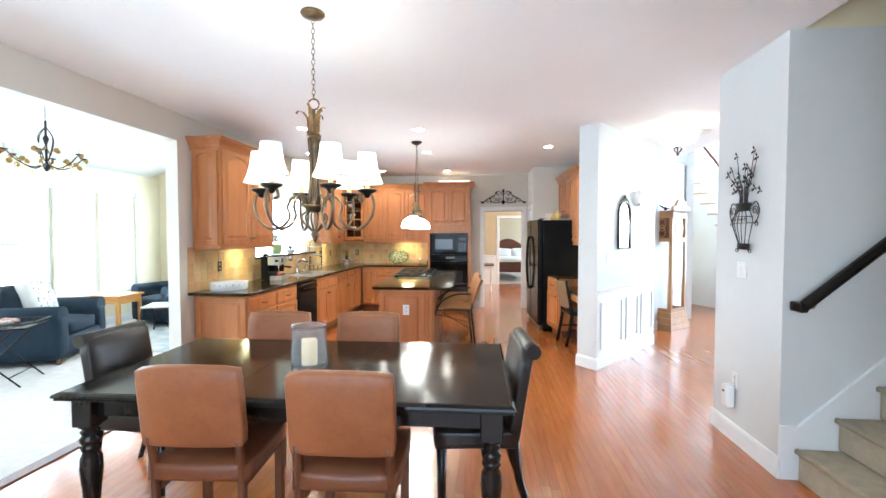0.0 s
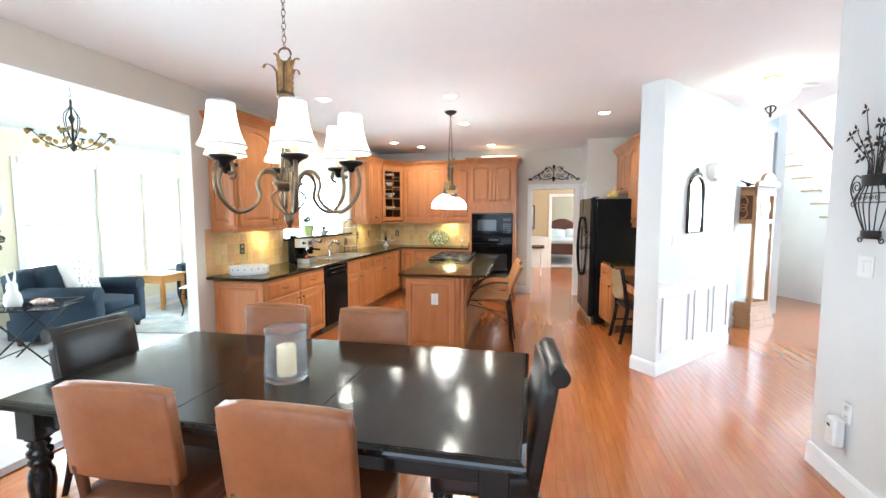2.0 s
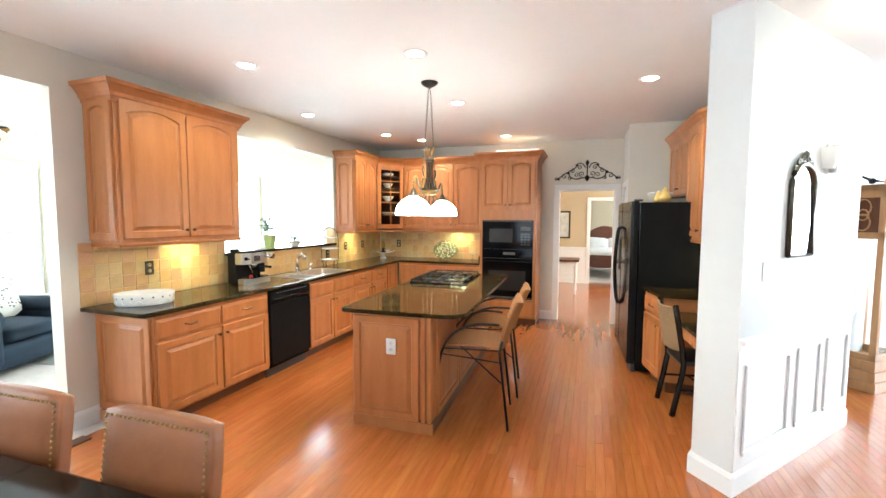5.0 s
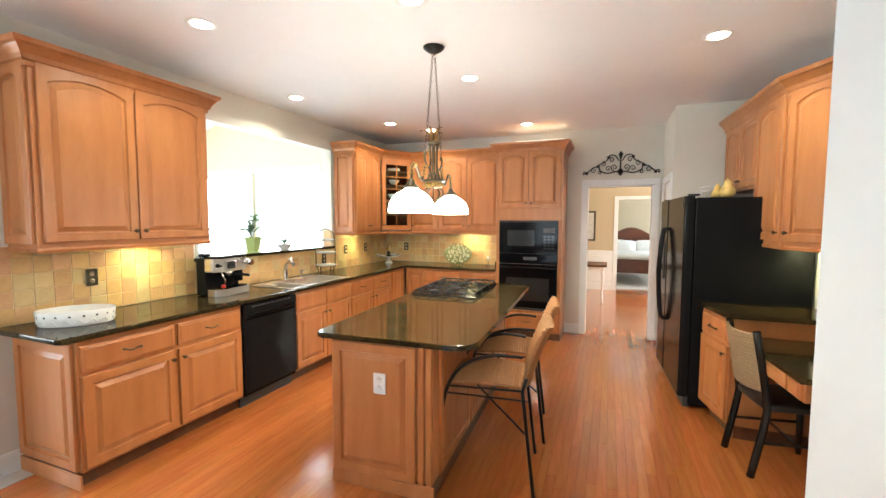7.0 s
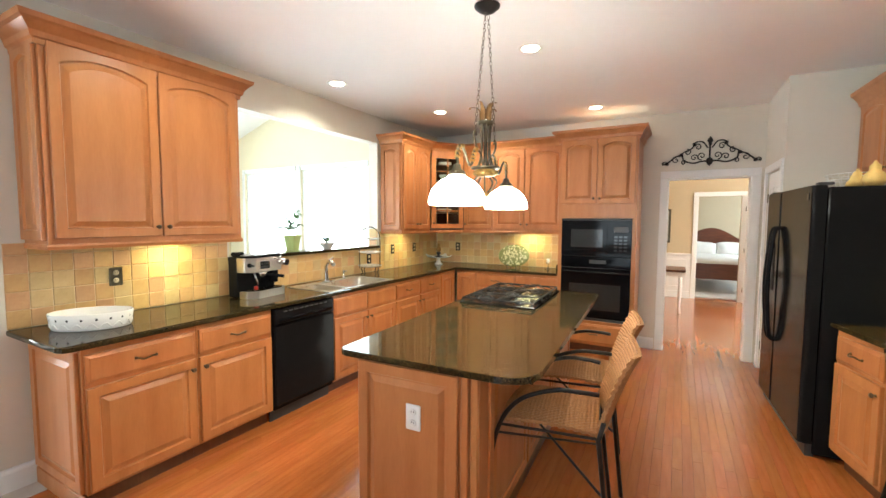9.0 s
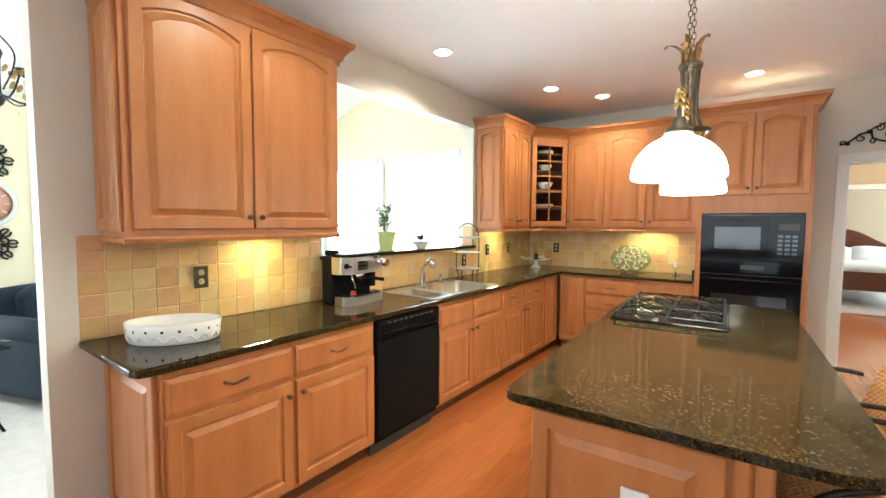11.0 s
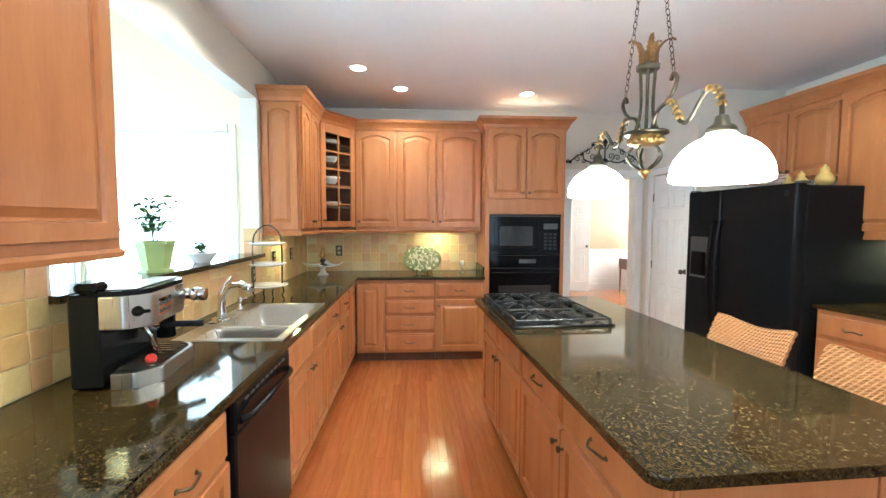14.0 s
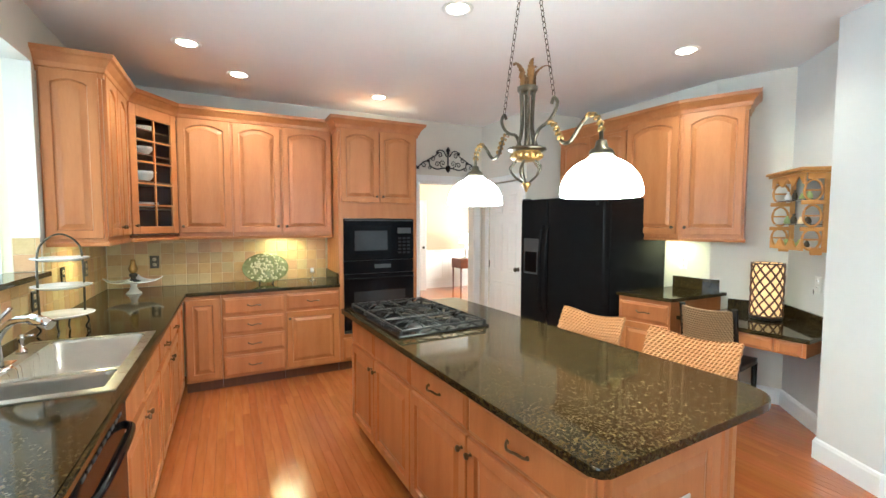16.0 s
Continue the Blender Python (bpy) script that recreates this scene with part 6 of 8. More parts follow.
for name, zc, up in (("arch", 0.582, -1), ("apron", 0.03, 1)):
    b = bm_new()
    n = 24
    tmp = bmesh.new()
    rows = []
    for i in range(n + 1):
        u = i / n
        x = -sw / 2 + sw * u
        e = 0.05 + 0.03 * math.cos(u * 6 * math.pi)
        rows.append([tmp.verts.new((x, -sd * 0.95, zc)), tmp.verts.new((x, -sd * 0.95, zc + up * e)), tmp.verts.new((x, -sd * 0.95 + 0.014, zc + up * e)), tmp.verts.new((x, -sd * 0.95 + 0.014, zc))])
    for p, q in zip(rows, rows[1:]):
        for i in range(4):
            tmp.faces.new((p[i], p[(i + 1) % 4], q[(i + 1) % 4], q[i]))
    tmp.faces.new(rows[0][::-1])
    tmp.faces.new(rows[-1])
    merge(b, tmp)
    part(name, b, PINE, sh)
for z in (0.045, 0.215, 0.395):
    b = bm_new()
    box(b, -sw / 2 + 0.017, sw / 2 - 0.017, -sd + 0.02, -0.005, z, z + 0.006)
    part("shelf_board", b, SEEDED if z > 0.1 else PINE, sh)
random.seed(8)
for z in (0.053, 0.223, 0.403):
    for k in range(4):
        b = bm_new()
        h = random.uniform(0.045, 0.085)
        r = random.uniform(0.018, 0.028)
        lathe(b, [(0, 0), (r * 0.8, 0), (r, h * 0.3), (r * 0.7, h * 0.6), (r * 0.35, h * 0.75), (r * 0.5, h * 0.88), (0, h)], None, 12)
        solid("ornament", b, random.choice((WHITE_CERAMIC, GREEN_POT, CANDLE, PEWTER)), "small glazed ornament on the fretwork shelf", "ornament", WS @ pose(-0.14 + 0.092 * k, -0.085, z), "ornaments on the wall shelf")
duplex("outlet", "white outlet above the desk", pose(2.07, 5.735, 1.08, 0, 0, -130.5), WHITE_PLASTIC)
duplex("outlet", "white outlet under the wall cabinet", facing(XE, 6.80, 1.15, "west"), WHITE_PLASTIC)

# on top of the refrigerator
bk = thing("wire_basket", "white wire basket on top of the refrigerator", "basket", pose(1.55, 7.62, FH + 0.02))
b = bm_new()
for z, r in ((0.0, 0.10), (0.05, 0.12), (0.09, 0.13)):
    tube(b, [(r * math.cos(2 * math.pi * i / 20), 1.4 * r * math.sin(2 * math.pi * i / 20), z + 0.004) for i in range(20)], 0.004, 5, closed=True)
part("rims", b, WHITE_PLASTIC, bk)
for i in range(16):
    a = 2 * math.pi * i / 16
    b = bm_new()
    tube(b, [(0.10 * math.cos(a), 0.14 * math.sin(a), 0.004), (0.13 * math.cos(a), 0.182 * math.sin(a), 0.094)], 0.0025, 4)
    part("wire", b, WHITE_PLASTIC, bk)
for x, y, s in ((1.52, 7.05, 1.0), (1.48, 7.20, 0.8), (1.50, 7.34, 0.7)):
    b = bm_new()
    lathe(b, [(0, 0), (0.045 * s, 0.005), (0.062 * s, 0.04 * s), (0.05 * s, 0.075 * s), (0.028 * s, 0.10 * s), (0.030 * s, 0.125 * s), (0.012 * s, 0.145 * s), (0.006, 0.16 * s), (0, 0.16 * s)], None, 16)
    solid("gourd", b, YELLOW_GOURD, "mottled yellow gourd on the refrigerator", "gourd", pose(x, y, FH - 0.010), "gourds")

# ---- on the worktops ----
tr = thing("oval_tray", "white ceramic oval tray with pierced sides", "tray", pose(-2.485, 4.555, 0.9155, 0, 0, 48))
b = bm_new()
rim = [(0.0, 0.004), (0.165, 0.004), (0.185, 0.0), (0.190, 0.006), (0.203, 0.090), (0.199, 0.093), (0.195, 0.090), (0.180, 0.012), (0.0, 0.010)]
lathe(b, rim, None, 40, True, 0.66)
part("body", b, WHITE_CERAMIC, tr)
# dark discs on the unbroken side, painting in the shade of pierced holes
for k in range(18):
    a = 2 * math.pi * (k + 0.5) / 18
    b = bm_new()
    lathe(b, [(0, 0.0015), (0.007, 0.001), (0.0075, 0)], pose(0.197 * math.cos(a), 0.197 * 0.66 * math.sin(a), 0.062) @ look((0, 0, 0), (-math.cos(a), -math.sin(a) * 1.3, 0.12)), 8)
    part("dark_hole_disc", b, DARK_GREY, tr, "dark disc painted as the shade of a pierced hole" if k == 0 else "")
b = bm_new()
pts = []
for k in range(72):
    a = 2 * math.pi * k / 72
    z = 0.026 + (0.012 if k % 4 < 2 else -0.010)
    r = 0.191 + (z / 0.09) * 0.010
    pts.append((r * math.cos(a), r * 0.66 * math.sin(a), z))
tube(b, pts, 0.003, 4, closed=True)
part("zigzag", b, WHITE_CERAMIC, tr)

cm = thing("coffee_machine", "black and steel espresso coffee machine", "coffee machine", pose(-2.425, 5.545, 0.9155, 0, 0, 97))
MW, MD = 0.40, 0.225
b = bm_new()
box(b, 0.0, MW, 0.13, MD, 0.004, 0.325, 0.008)
part("body", b, BLACK_GLOSS, cm)
b = bm_new()
box(b, 0.012, 0.10, 0.145, 0.215, 0.326, 0.362, 0.012)
part("bean_lid", b, BLACK_GLOSS, cm)
plan = rounded([(0.0, 0.13), (0.0, 0.055), (0.065, -0.005), (MW - 0.065, -0.005), (MW, 0.055), (MW, 0.13)][::-1], [0, 0.012, 0.012, 0.012, 0.012, 0], 4)
b = bm_new()
prism(b, plan, 0.205, 0.318, 0.005)
hd = part("head", b, STEEL, cm, "brushed steel brewing head")
b = bm_new()
prism(b, [(x * 0.985 + 0.003, y + 0.003) for x, y in plan], 0.3185, 0.336, 0.004)
part("top_tray", b, BLACK_GLOSS, hd)
b = bm_new()
box(b, 0.03, MW - 0.03, 0.03, 0.125, 0.3365, 0.341, 0.002)
part("cup_warmer", b, STEEL, cm)
b = bm_new()
box(b, 0.10, 0.205, -0.0095, -0.0052, 0.228, 0.292, 0.002)
pn = part("control_panel", b, CHROME, hd)
for k in range(6):
    b = bm_new()
    box(b, 0.112 + 0.030 * (k % 3), 0.132 + 0.030 * (k % 3), -0.0125, -0.0096, 0.238 + 0.026 * (k // 3), 0.252 + 0.026 * (k // 3), 0.001)
    part("button", b, DARK_GREY, pn)
b = bm_new()
lathe(b, [(0, 0.030), (0.009, 0.028), (0.012, 0.012), (0.018, 0.006), (0.019, 0), (0, 0)], pose(0.030, 0.027, 0.262, 90, 0, -43), 14)
tube(b, [(0.016, 0.012, 0.262), (0.050, 0.000, 0.258)], 0.007, 8)
part("steam_knob", b, BLACK_GLOSS, hd)
b = bm_new()
tube(b, [(0.30, -0.004, 0.275), (0.30, -0.05, 0.275)], 0.020, 14)
tube(b, [(0.30, -0.05, 0.275), (0.30, -0.10, 0.272)], 0.027, 14)
part("frother", b, CHROME, cm)
b = bm_new()
tube(b, bez((0.075, 0.03, 0.204), (0.070, 0.01, 0.17), (0.085, 0.0, 0.11), n=5), 0.006, 8)
part("steam_wand", b, CHROME, cm)
b = bm_new()
lathe(b, [(0, 0.205), (0.036, 0.205), (0.036, 0.178), (0.028, 0.162), (0.012, 0.150), (0, 0.150)], pose(0.19, 0.06, 0), 20)
part("group_head", b, CHROME, cm)
b = bm_new()
tube(b, bez((0.20, 0.03, 0.172), (0.23, -0.03, 0.168), (0.26, -0.10, 0.160), n=5), 0.013, 10)
part("portafilter_handle", b, BLACK_GLOSS, cm)
b = bm_new()
lathe(b, [(0.030, 0.205), (0.034, 0.19), (0.034, 0.10), (0.030, 0.098)], pose(0.315, 0.06, 0), 18)
part("brew_basket", b, BLACK_GLOSS, cm)
b = bm_new()
prism(b, [(x * 1.02 - 0.004, y - 0.028) for x, y in plan], 0.0, 0.056, 0.006)
part("drip_base", b, STEEL, cm)
b = bm_new()
prism(b, [(x * 0.92 + 0.016, y * 0.9 - 0.016) for x, y in plan], 0.0565, 0.060)
part("drip_tray", b, BLACK_GLOSS, cm)
for k in range(10):
    b = bm_new()
    box(b, 0.05 + 0.031 * k, 0.056 + 0.031 * k, -0.008, 0.10, 0.0605, 0.064)
    part("grille_bar", b, CHROME, cm)
b = bm_new()
lathe(b, [(0, 0.066), (0.016, 0.068), (0.019, 0.082), (0.012, 0.094), (0, 0.097)], pose(0.075, 0.012, 0), 12)
part("red_cap", b, RED, cm, "small red cap in the drip tray")

ts = thing("tiered_stand", "three-tier stand of white plates in a metal hoop", "stand", pose(-2.575, 7.20, 0.9155, 0, 0, -38))
b = bm_new()
tube(b, bez((0, -0.115, 0.08), (0, -0.115, 0.40), (0, -0.085, 0.50), (0, 0, 0.545), (0, 0.085, 0.50), (0, 0.115, 0.40), (0, 0.115, 0.08), n=6), 0.0055, 8)
part("hoop", b, PEWTER, ts)
for a in (45, 135, 225, 315):
    c, s = math.cos(radians(a)), math.sin(radians(a))
    b = bm_new()
    tube(b, bez((0.085 * c, 0.105 * s, 0.10), (0.095 * c, 0.115 * s, 0.06), (0.085 * c, 0.10 * s, 0.03), (0.10 * c, 0.12 * s, 0.003), n=4), 0.005, 6)
    part("foot", b, IRON, ts)
for z, r in ((0.095, 0.135), (0.25, 0.128), (0.40, 0.124)):
    b = bm_new()
    lathe(b, [(0, 0.0), (r * 0.7, 0.0), (r, 0.014), (r * 1.02, 0.018), (r * 0.98, 0.020), (r * 0.7, 0.007), (0, 0.006)], pose(0, 0, z), 28)
    part("plate", b, WHITE_CERAMIC, ts)

ck = thing("cake_stand", "white square pedestal cake stand", "cake stand", pose(-2.50, 8.64, 0.9155, 0, 0, 45))
b = bm_new()
lathe(b, [(0, 0), (0.055, 0), (0.06, 0.006), (0.035, 0.03), (0.022, 0.06), (0.03, 0.095), (0.05, 0.10), (0, 0.10)], None, 24)
part("pedestal", b, WHITE_CERAMIC, ck)
b = bm_new()
tmp = bmesh.new()
n = 12
grid = [[tmp.verts.new(((i / n - 0.5) * 0.30, (j / n - 0.5) * 0.30, 0.102 + 0.035 * (abs(2 * i / n - 1) ** 3 * abs(2 * j / n - 1) ** 3) + 0.008 * max(abs(2 * i / n - 1), abs(2 * j / n - 1)) ** 4)) for i in range(n + 1)] for j in range(n + 1)]
low = [[tmp.verts.new((v.co.x, v.co.y, v.co.z - 0.008)) for v in line] for line in grid]
for j in range(n):
    for i in range(n):
        tmp.faces.new((grid[j][i], grid[j][i + 1], grid[j + 1][i + 1], grid[j + 1][i]))
        tmp.faces.new((low[j][i], low[j + 1][i], low[j + 1][i + 1], low[j][i + 1]))
for i in range(n):
    tmp.faces.new((grid[0][i], low[0][i], low[0][i + 1], grid[0][i + 1]))
    tmp.faces.new((grid[n][i], grid[n][i + 1], low[n][i + 1], low[n][i]))
    tmp.faces.new((grid[i][0], grid[i + 1][0], low[i + 1][0], low[i][0]))
    tmp.faces.new((grid[i][n], low[i][n], low[i + 1][n], grid[i + 1][n]))
merge(b, tmp)
part("top", b, WHITE_CERAMIC, ck)
ol = thing("oil_lamp", "small dark oil lamp with a gold glass chimney", "oil lamp", pose(-2.50, 8.64, 1.019))
b = bm_new()
lathe(b, [(0, 0), (0.05, 0), (0.052, 0.006), (0.022, 0.02), (0.016, 0.035), (0.03, 0.05), (0.03, 0.065), (0.012, 0.075), (0, 0.075)], None, 18)
part("base", b, IRON, ol)
b = bm_new()
lathe(b, [(0.020, 0.075), (0.034, 0.095), (0.036, 0.115), (0.022, 0.15), (0.018, 0.19), (0.016, 0.19), (0.020, 0.15), (0.033, 0.115), (0.031, 0.096), (0.018, 0.077)], None, 20)
part("chimney", b, GOLD, ol, "gold tinted chimney")

pl = thing("decorative_platter", "oval platter with pale green leaf relief on a stand", "platter", facing(-1.44, 8.72, 0.9155, "south"))
b = bm_new()
lathe(b, [(0, -0.006), (0.14, -0.006), (0.205, -0.026), (0.215, -0.022), (0.21, -0.018), (0.14, 0.002), (0, 0.004)], pose(0, 0.06, 0.165, 74, 0, 0), 40, True, 0.70)
part("plate", b, mat("celadon_cream_glaze", (0.30, 0.30, 0.13), 0.25, second=(0.16, 0.18, 0.07), scale=30, bump=0.6, bump_scale=50), pl)
b = bm_new()
random.seed(21)
for k in range(90):
    a, r = random.uniform(0, 2 * math.pi), math.sqrt(random.random()) * 0.19
    lathe(b, [(0, 0.010), (0.010, 0.006), (0.014, 0)], pose(0, 0.06, 0.165, 74, 0, 0) @ pose(r * math.cos(a), 0.70 * r * math.sin(a), 0.003 if r < 0.14 else -0.008, 0, 0, random.uniform(0, 180)) @ Matrix.Diagonal((1.3, 0.7, 1, 1)), 6)
part("leaf_relief", b, mat("pale_gold_leaves", (0.66, 0.62, 0.34), 0.3), pl)
b = bm_new()
for x in (-0.06, 0.06):
    tube(b, bez((x, 0.03, 0.045), (x, -0.01, 0.02), (x, 0.02, 0.004), (x, 0.14, 0.004), (x, 0.10, 0.15), n=4), 0.004, 6)
part("plate_stand", b, IRON, pl)
ca = thing("candle_holder", "small glass candle holder with a white candle", "candle holder", pose(-0.985, 8.83, 0.9155))
b = bm_new()
lathe(b, [(0, 0), (0.035, 0), (0.036, 0.004), (0.008, 0.012), (0.007, 0.06), (0.022, 0.075), (0.028, 0.09), (0, 0.088)], None, 18)
part("stem", b, SEEDED, ca)
b = bm_new()
lathe(b, [(0, 0.089), (0.019, 0.089), (0.019, 0.135), (0, 0.137)], None, 14)
part("candle", b, LINEN, ca)


def plant(m, pot, pot_material, pot_label, stems, spread, height, leaf):
    p = thing("potted_plant", pot_label, "plant", m)
    b = bm_new()
    lathe(b, pot[0], None, pot[1], pot[1] > 8)
    po = part("pot", b, pot_material, p)
    b = bm_new()
    lathe(b, [(0, pot[2] - 0.012), (pot[3], pot[2] - 0.012)], None, 16)
    part("soil", b, SOIL, p)
    b = bm_new()
    ends = []
    for k in range(stems):
        a = random.uniform(0, 2 * math.pi)
        r = random.uniform(0.2, 1.0) * spread
        h = pot[2] + random.uniform(0.35, 1.0) * height
        pts = bez((0.01 * math.cos(a), 0.01 * math.sin(a), pot[2] - 0.015), (r * 0.35 * math.cos(a), r * 0.35 * math.sin(a), pot[2] + (h - pot[2]) * 0.6), (r * math.cos(a), r * math.sin(a), h), n=5)
        tube(b, pts, 0.0025, 5, taper=0.0012)
        ends.append(pts)
    part("stems", b, LEAF, p)
    b = bm_new()
    for pts in ends:
        for q in pts[4:]:
            for _ in range(2):
                l = leaf * random.uniform(0.6, 1.2)
                tmp = bmesh.new()
                v = [tmp.verts.new(c) for c in ((0, 0, 0), (l * 0.4, l * 0.22, 0.004), (l, 0, -0.004), (l * 0.4, -l * 0.22, 0.004))]
                tmp.faces.new(v)
                merge(b, tmp, Matrix.Translation(q) @ pose(0, 0, 0, random.uniform(-40, 40), random.uniform(-50, 30), random.uniform(0, 360)))
    part("leaves", b, LEAF, p)
    return p


random.seed(5)
plant(pose(-2.84, 6.33, 1.2275, 0, 0, 30), ([(0, 0.006), (0.075, 0.006), (0.078, 0), (0.078, 0.012), (0.062, 0.014), (0.088, 0.145), (0.095, 0.147), (0.095, 0.160), (0.084, 0.158), (0.078, 0.14), (0, 0.14)], 6, 0.158, 0.08), GREEN_POT, "leafy plant in a six-sided green pot", 9, 0.12, 0.24, 0.055)
plant(pose(-2.84, 6.80, 1.2275), ([(0, 0), (0.045, 0), (0.048, 0.006), (0.085, 0.055), (0.092, 0.066), (0.086, 0.066), (0.04, 0.03), (0, 0.03)], 24, 0.066, 0.07), WHITE_CERAMIC, "low green plant in a white footed bowl", 12, 0.10, 0.07, 0.03)

# ---- dining side: spur wall, stair, vase ----
def switch_plate(m, label):
    s = thing("light_switch", label, "switch", m)
    b = bm_new()
    box(b, -0.058, 0.058, -0.006, 0, -0.058, 0.058, 0.004)
    part("plate", b, WHITE_PLASTIC, s)
    for x in (-0.023, 0.023):
        b = bm_new()
        box(b, x - 0.016, x + 0.016, -0.010, -0.006, -0.033, 0.033, 0.002)
        part("rocker", b, WHITE_PLASTIC, s)


switch_plate(facing(2.22, 3.335, 1.28, "west"), "white double light switch on the grey wall")
duplex("outlet", "white wall outlet near the floor", facing(2.22, 3.385, 0.455, "west"), WHITE_PLASTIC)
pi = thing("plug_in_device", "white plug-in air freshener on the outlet", "plug-in", facing(2.2135, 3.41, 0.34, "west"))
b = bm_new()
box(b, -0.042, 0.042, -0.06, 0, -0.09, 0.075, 0.012)
part("body", b, WHITE_PLASTIC, pi)
b = bm_new()
box(b, -0.02, 0.005, -0.0615, -0.0595, 0.02, 0.035)
part("vent", b, DARK_GREY, pi)

vs = thing("wall_vase", "black wire wall vase with metal leaf branches", "wall decor", facing(2.215, 3.27, 0, "west"))
b = bm_new()
lathe(b, [(0, 1.43), (0.055, 1.43), (0.062, 1.47), (0.055, 1.472), (0, 1.472)], pose(0, -0.03, 0), 20, True, 0.45)
part("foot_cup", b, IRON, vs)
b = bm_new()
lathe(b, [(0.068, 1.70), (0.076, 1.755), (0.072, 1.756), (0.066, 1.702)], pose(0, -0.035, 0), 20, True, 0.45)
part("collar", b, IRON, vs)
for k in range(7):
    u = -1 + 2 * k / 6
    b = bm_new()
    tube(b, bez((0.055 * u, -0.03 - 0.02 * (1 - u * u), 1.47), (0.105 * u, -0.04 - 0.03 * (1 - u * u), 1.58), (0.118 * u, -0.04 - 0.03 * (1 - u * u), 1.635), (0.068 * u, -0.035 - 0.02 * (1 - u * u), 1.71), n=4), 0.003, 5)
    part("wire", b, IRON, vs)
for z, w in ((1.615, 0.118), (1.66, 0.112)):
    b = bm_new()
    tube(b, [(w * math.cos(a), -0.03 - 0.04 * math.sin(a), z) for a in [i * math.pi / 10 for i in range(11)]], 0.003, 5)
    part("hoop", b, IRON, vs)
for k in range(5):
    b = bm_new()
    tube(b, spiral(-0.08 + 0.04 * k, 1.637, 0.016, 0.004, 0, 500, 14, -0.066), 0.002, 4)
    part("curl", b, IRON, vs)
b = bm_new()
for s in (-1, 1):
    tube(b, [Vector((s * p.x, p.y, p.z)) for p in bez((0.075, -0.03, 1.73), (0.135, -0.03, 1.76), (0.17, -0.03, 1.70), (0.15, -0.03, 1.64), (0.118, -0.03, 1.61), n=5)], 0.0035, 5)
    tube(b, [Vector((s * p.x, p.y, p.z)) for p in spiral(0.125, 1.70, 0.035, 0.008, -60, 480, 20, -0.03)], 0.003, 5)
    tube(b, [Vector((s * p.x, p.y, p.z)) for p in spiral(0.145, 1.612, 0.022, 0.006, 90, 560, 18, -0.03)], 0.003, 5)
    tube(b, [Vector((s * p.x, p.y, p.z)) for p in spiral(0.075, 1.425, 0.022, 0.006, 90, 560, 18, -0.03)], 0.003, 5)
part("scrolls", b, IRON, vs)
random.seed(3)
tips = []
for k in range(11):
    x1 = -0.19 + 0.036 * k + random.uniform(-0.015, 0.015)
    z1 = 1.98 + random.uniform(-0.12, 0.20) - abs(x1) * 0.3
    p = bez((x1 * 0.25, -0.035, 1.72), (x1 * 0.3, -0.03, 1.83), (x1 * 0.75, -0.03, (1.83 + z1) / 2 + 0.02), (x1, -0.03, z1), n=5)
    b = bm_new()
    tube(b, p, 0.003, 5, taper=0.002)
    part("branch", b, IRON, vs)
    tips += [p[-1], p[9]]
b = bm_new()
for q in tips:
    for a in (20, 140, 260):
        tmp = bmesh.new()
        v = [tmp.verts.new(c) for c in ((0, 0, 0), (0.016, -0.005, 0.011), (0.034, -0.008, 0), (0.016, -0.005, -0.011))]
        tmp.faces.new(v)
        merge(b, tmp, Matrix.Translation(q) @ pose(0, 0, 0, 0, a, 0))
part("metal_leaves", b, IRON, vs, "small dark metal leaves")

# carpeted stair
flight = thing("staircase", "beige carpeted stair with white skirting", "staircase", None, "", "structure")
RISE, RUN = 0.205, 0.225
for k in range(13):
    b = bm_new()
    x = 2.315 + k * RUN
    box(b, x, 5.59, 1.83, 2.885, k * RISE + (0.0 if k == 0 else 0.0), (k + 1) * RISE - 0.002, 0.012)
    tube(b, [(x - 0.004, 1.835, (k + 1) * RISE - 0.020), (x - 0.004, 2.883, (k + 1) * RISE - 0.020)], 0.019, 8)
    part("step", b, STAIR_CARPET, flight)
b = bm_new()
slope = RISE / RUN
prism(b, [(2.215, 0.0), (5.59, 0.0), (5.59, 0.34 + slope * 3.29), (2.32, 0.335), (2.215, 0.335)], -2.91, -2.888, m=pose(0, 0, 0, 90, 0, 0))
part("skirt_board", b, TRIM, flight, "white painted skirt board")
hr = thing("handrail", "black wooden handrail on brass brackets", "handrail", None)
b = bm_new()
p0, p1 = Vector((2.285, 2.83, 1.10)), Vector((5.4, 2.83, 1.10 + 0.86 * 3.11))
d = (p1 - p0).normalized()
tube(b, [p0, p0 + d * 0.02, p1], 0.034, 8)
box(b, 2.25, 2.30, 2.80, 2.90, 1.065, 1.125, 0.008)
part("rail", b, BLACK_PAINT, hr)
for t in (0.10, 1.2):
    q = p0 + d * t
    b = bm_new()
    tube(b, bez((q.x, 2.905, q.z - 0.075), (q.x, 2.86, q.z - 0.075), (q.x, 2.832, q.z - 0.03), n=4), 0.008, 6)
    lathe(b, [(0, 0.006), (0.022, 0.004), (0.024, 0)], pose(q.x, 2.909, q.z - 0.075, 90, 0, 0), 14)
    part("bracket", b, GOLD, hr)

# ---- hall: wainscot, mirror, clock ----
DG = pose(P1[0], P1[1], 0, 0, 0, math.degrees(math.atan2(DY, DX)))
ws = thing("wainscot", "white panelled wainscot with a chair rail", "wainscot", DG, "", "structure")
b = bm_new()
box(b, 0.004, 1.716, -0.006, 0, 0.136, 0.86)
part("backing", b, TRIM, ws)
b = bm_new()
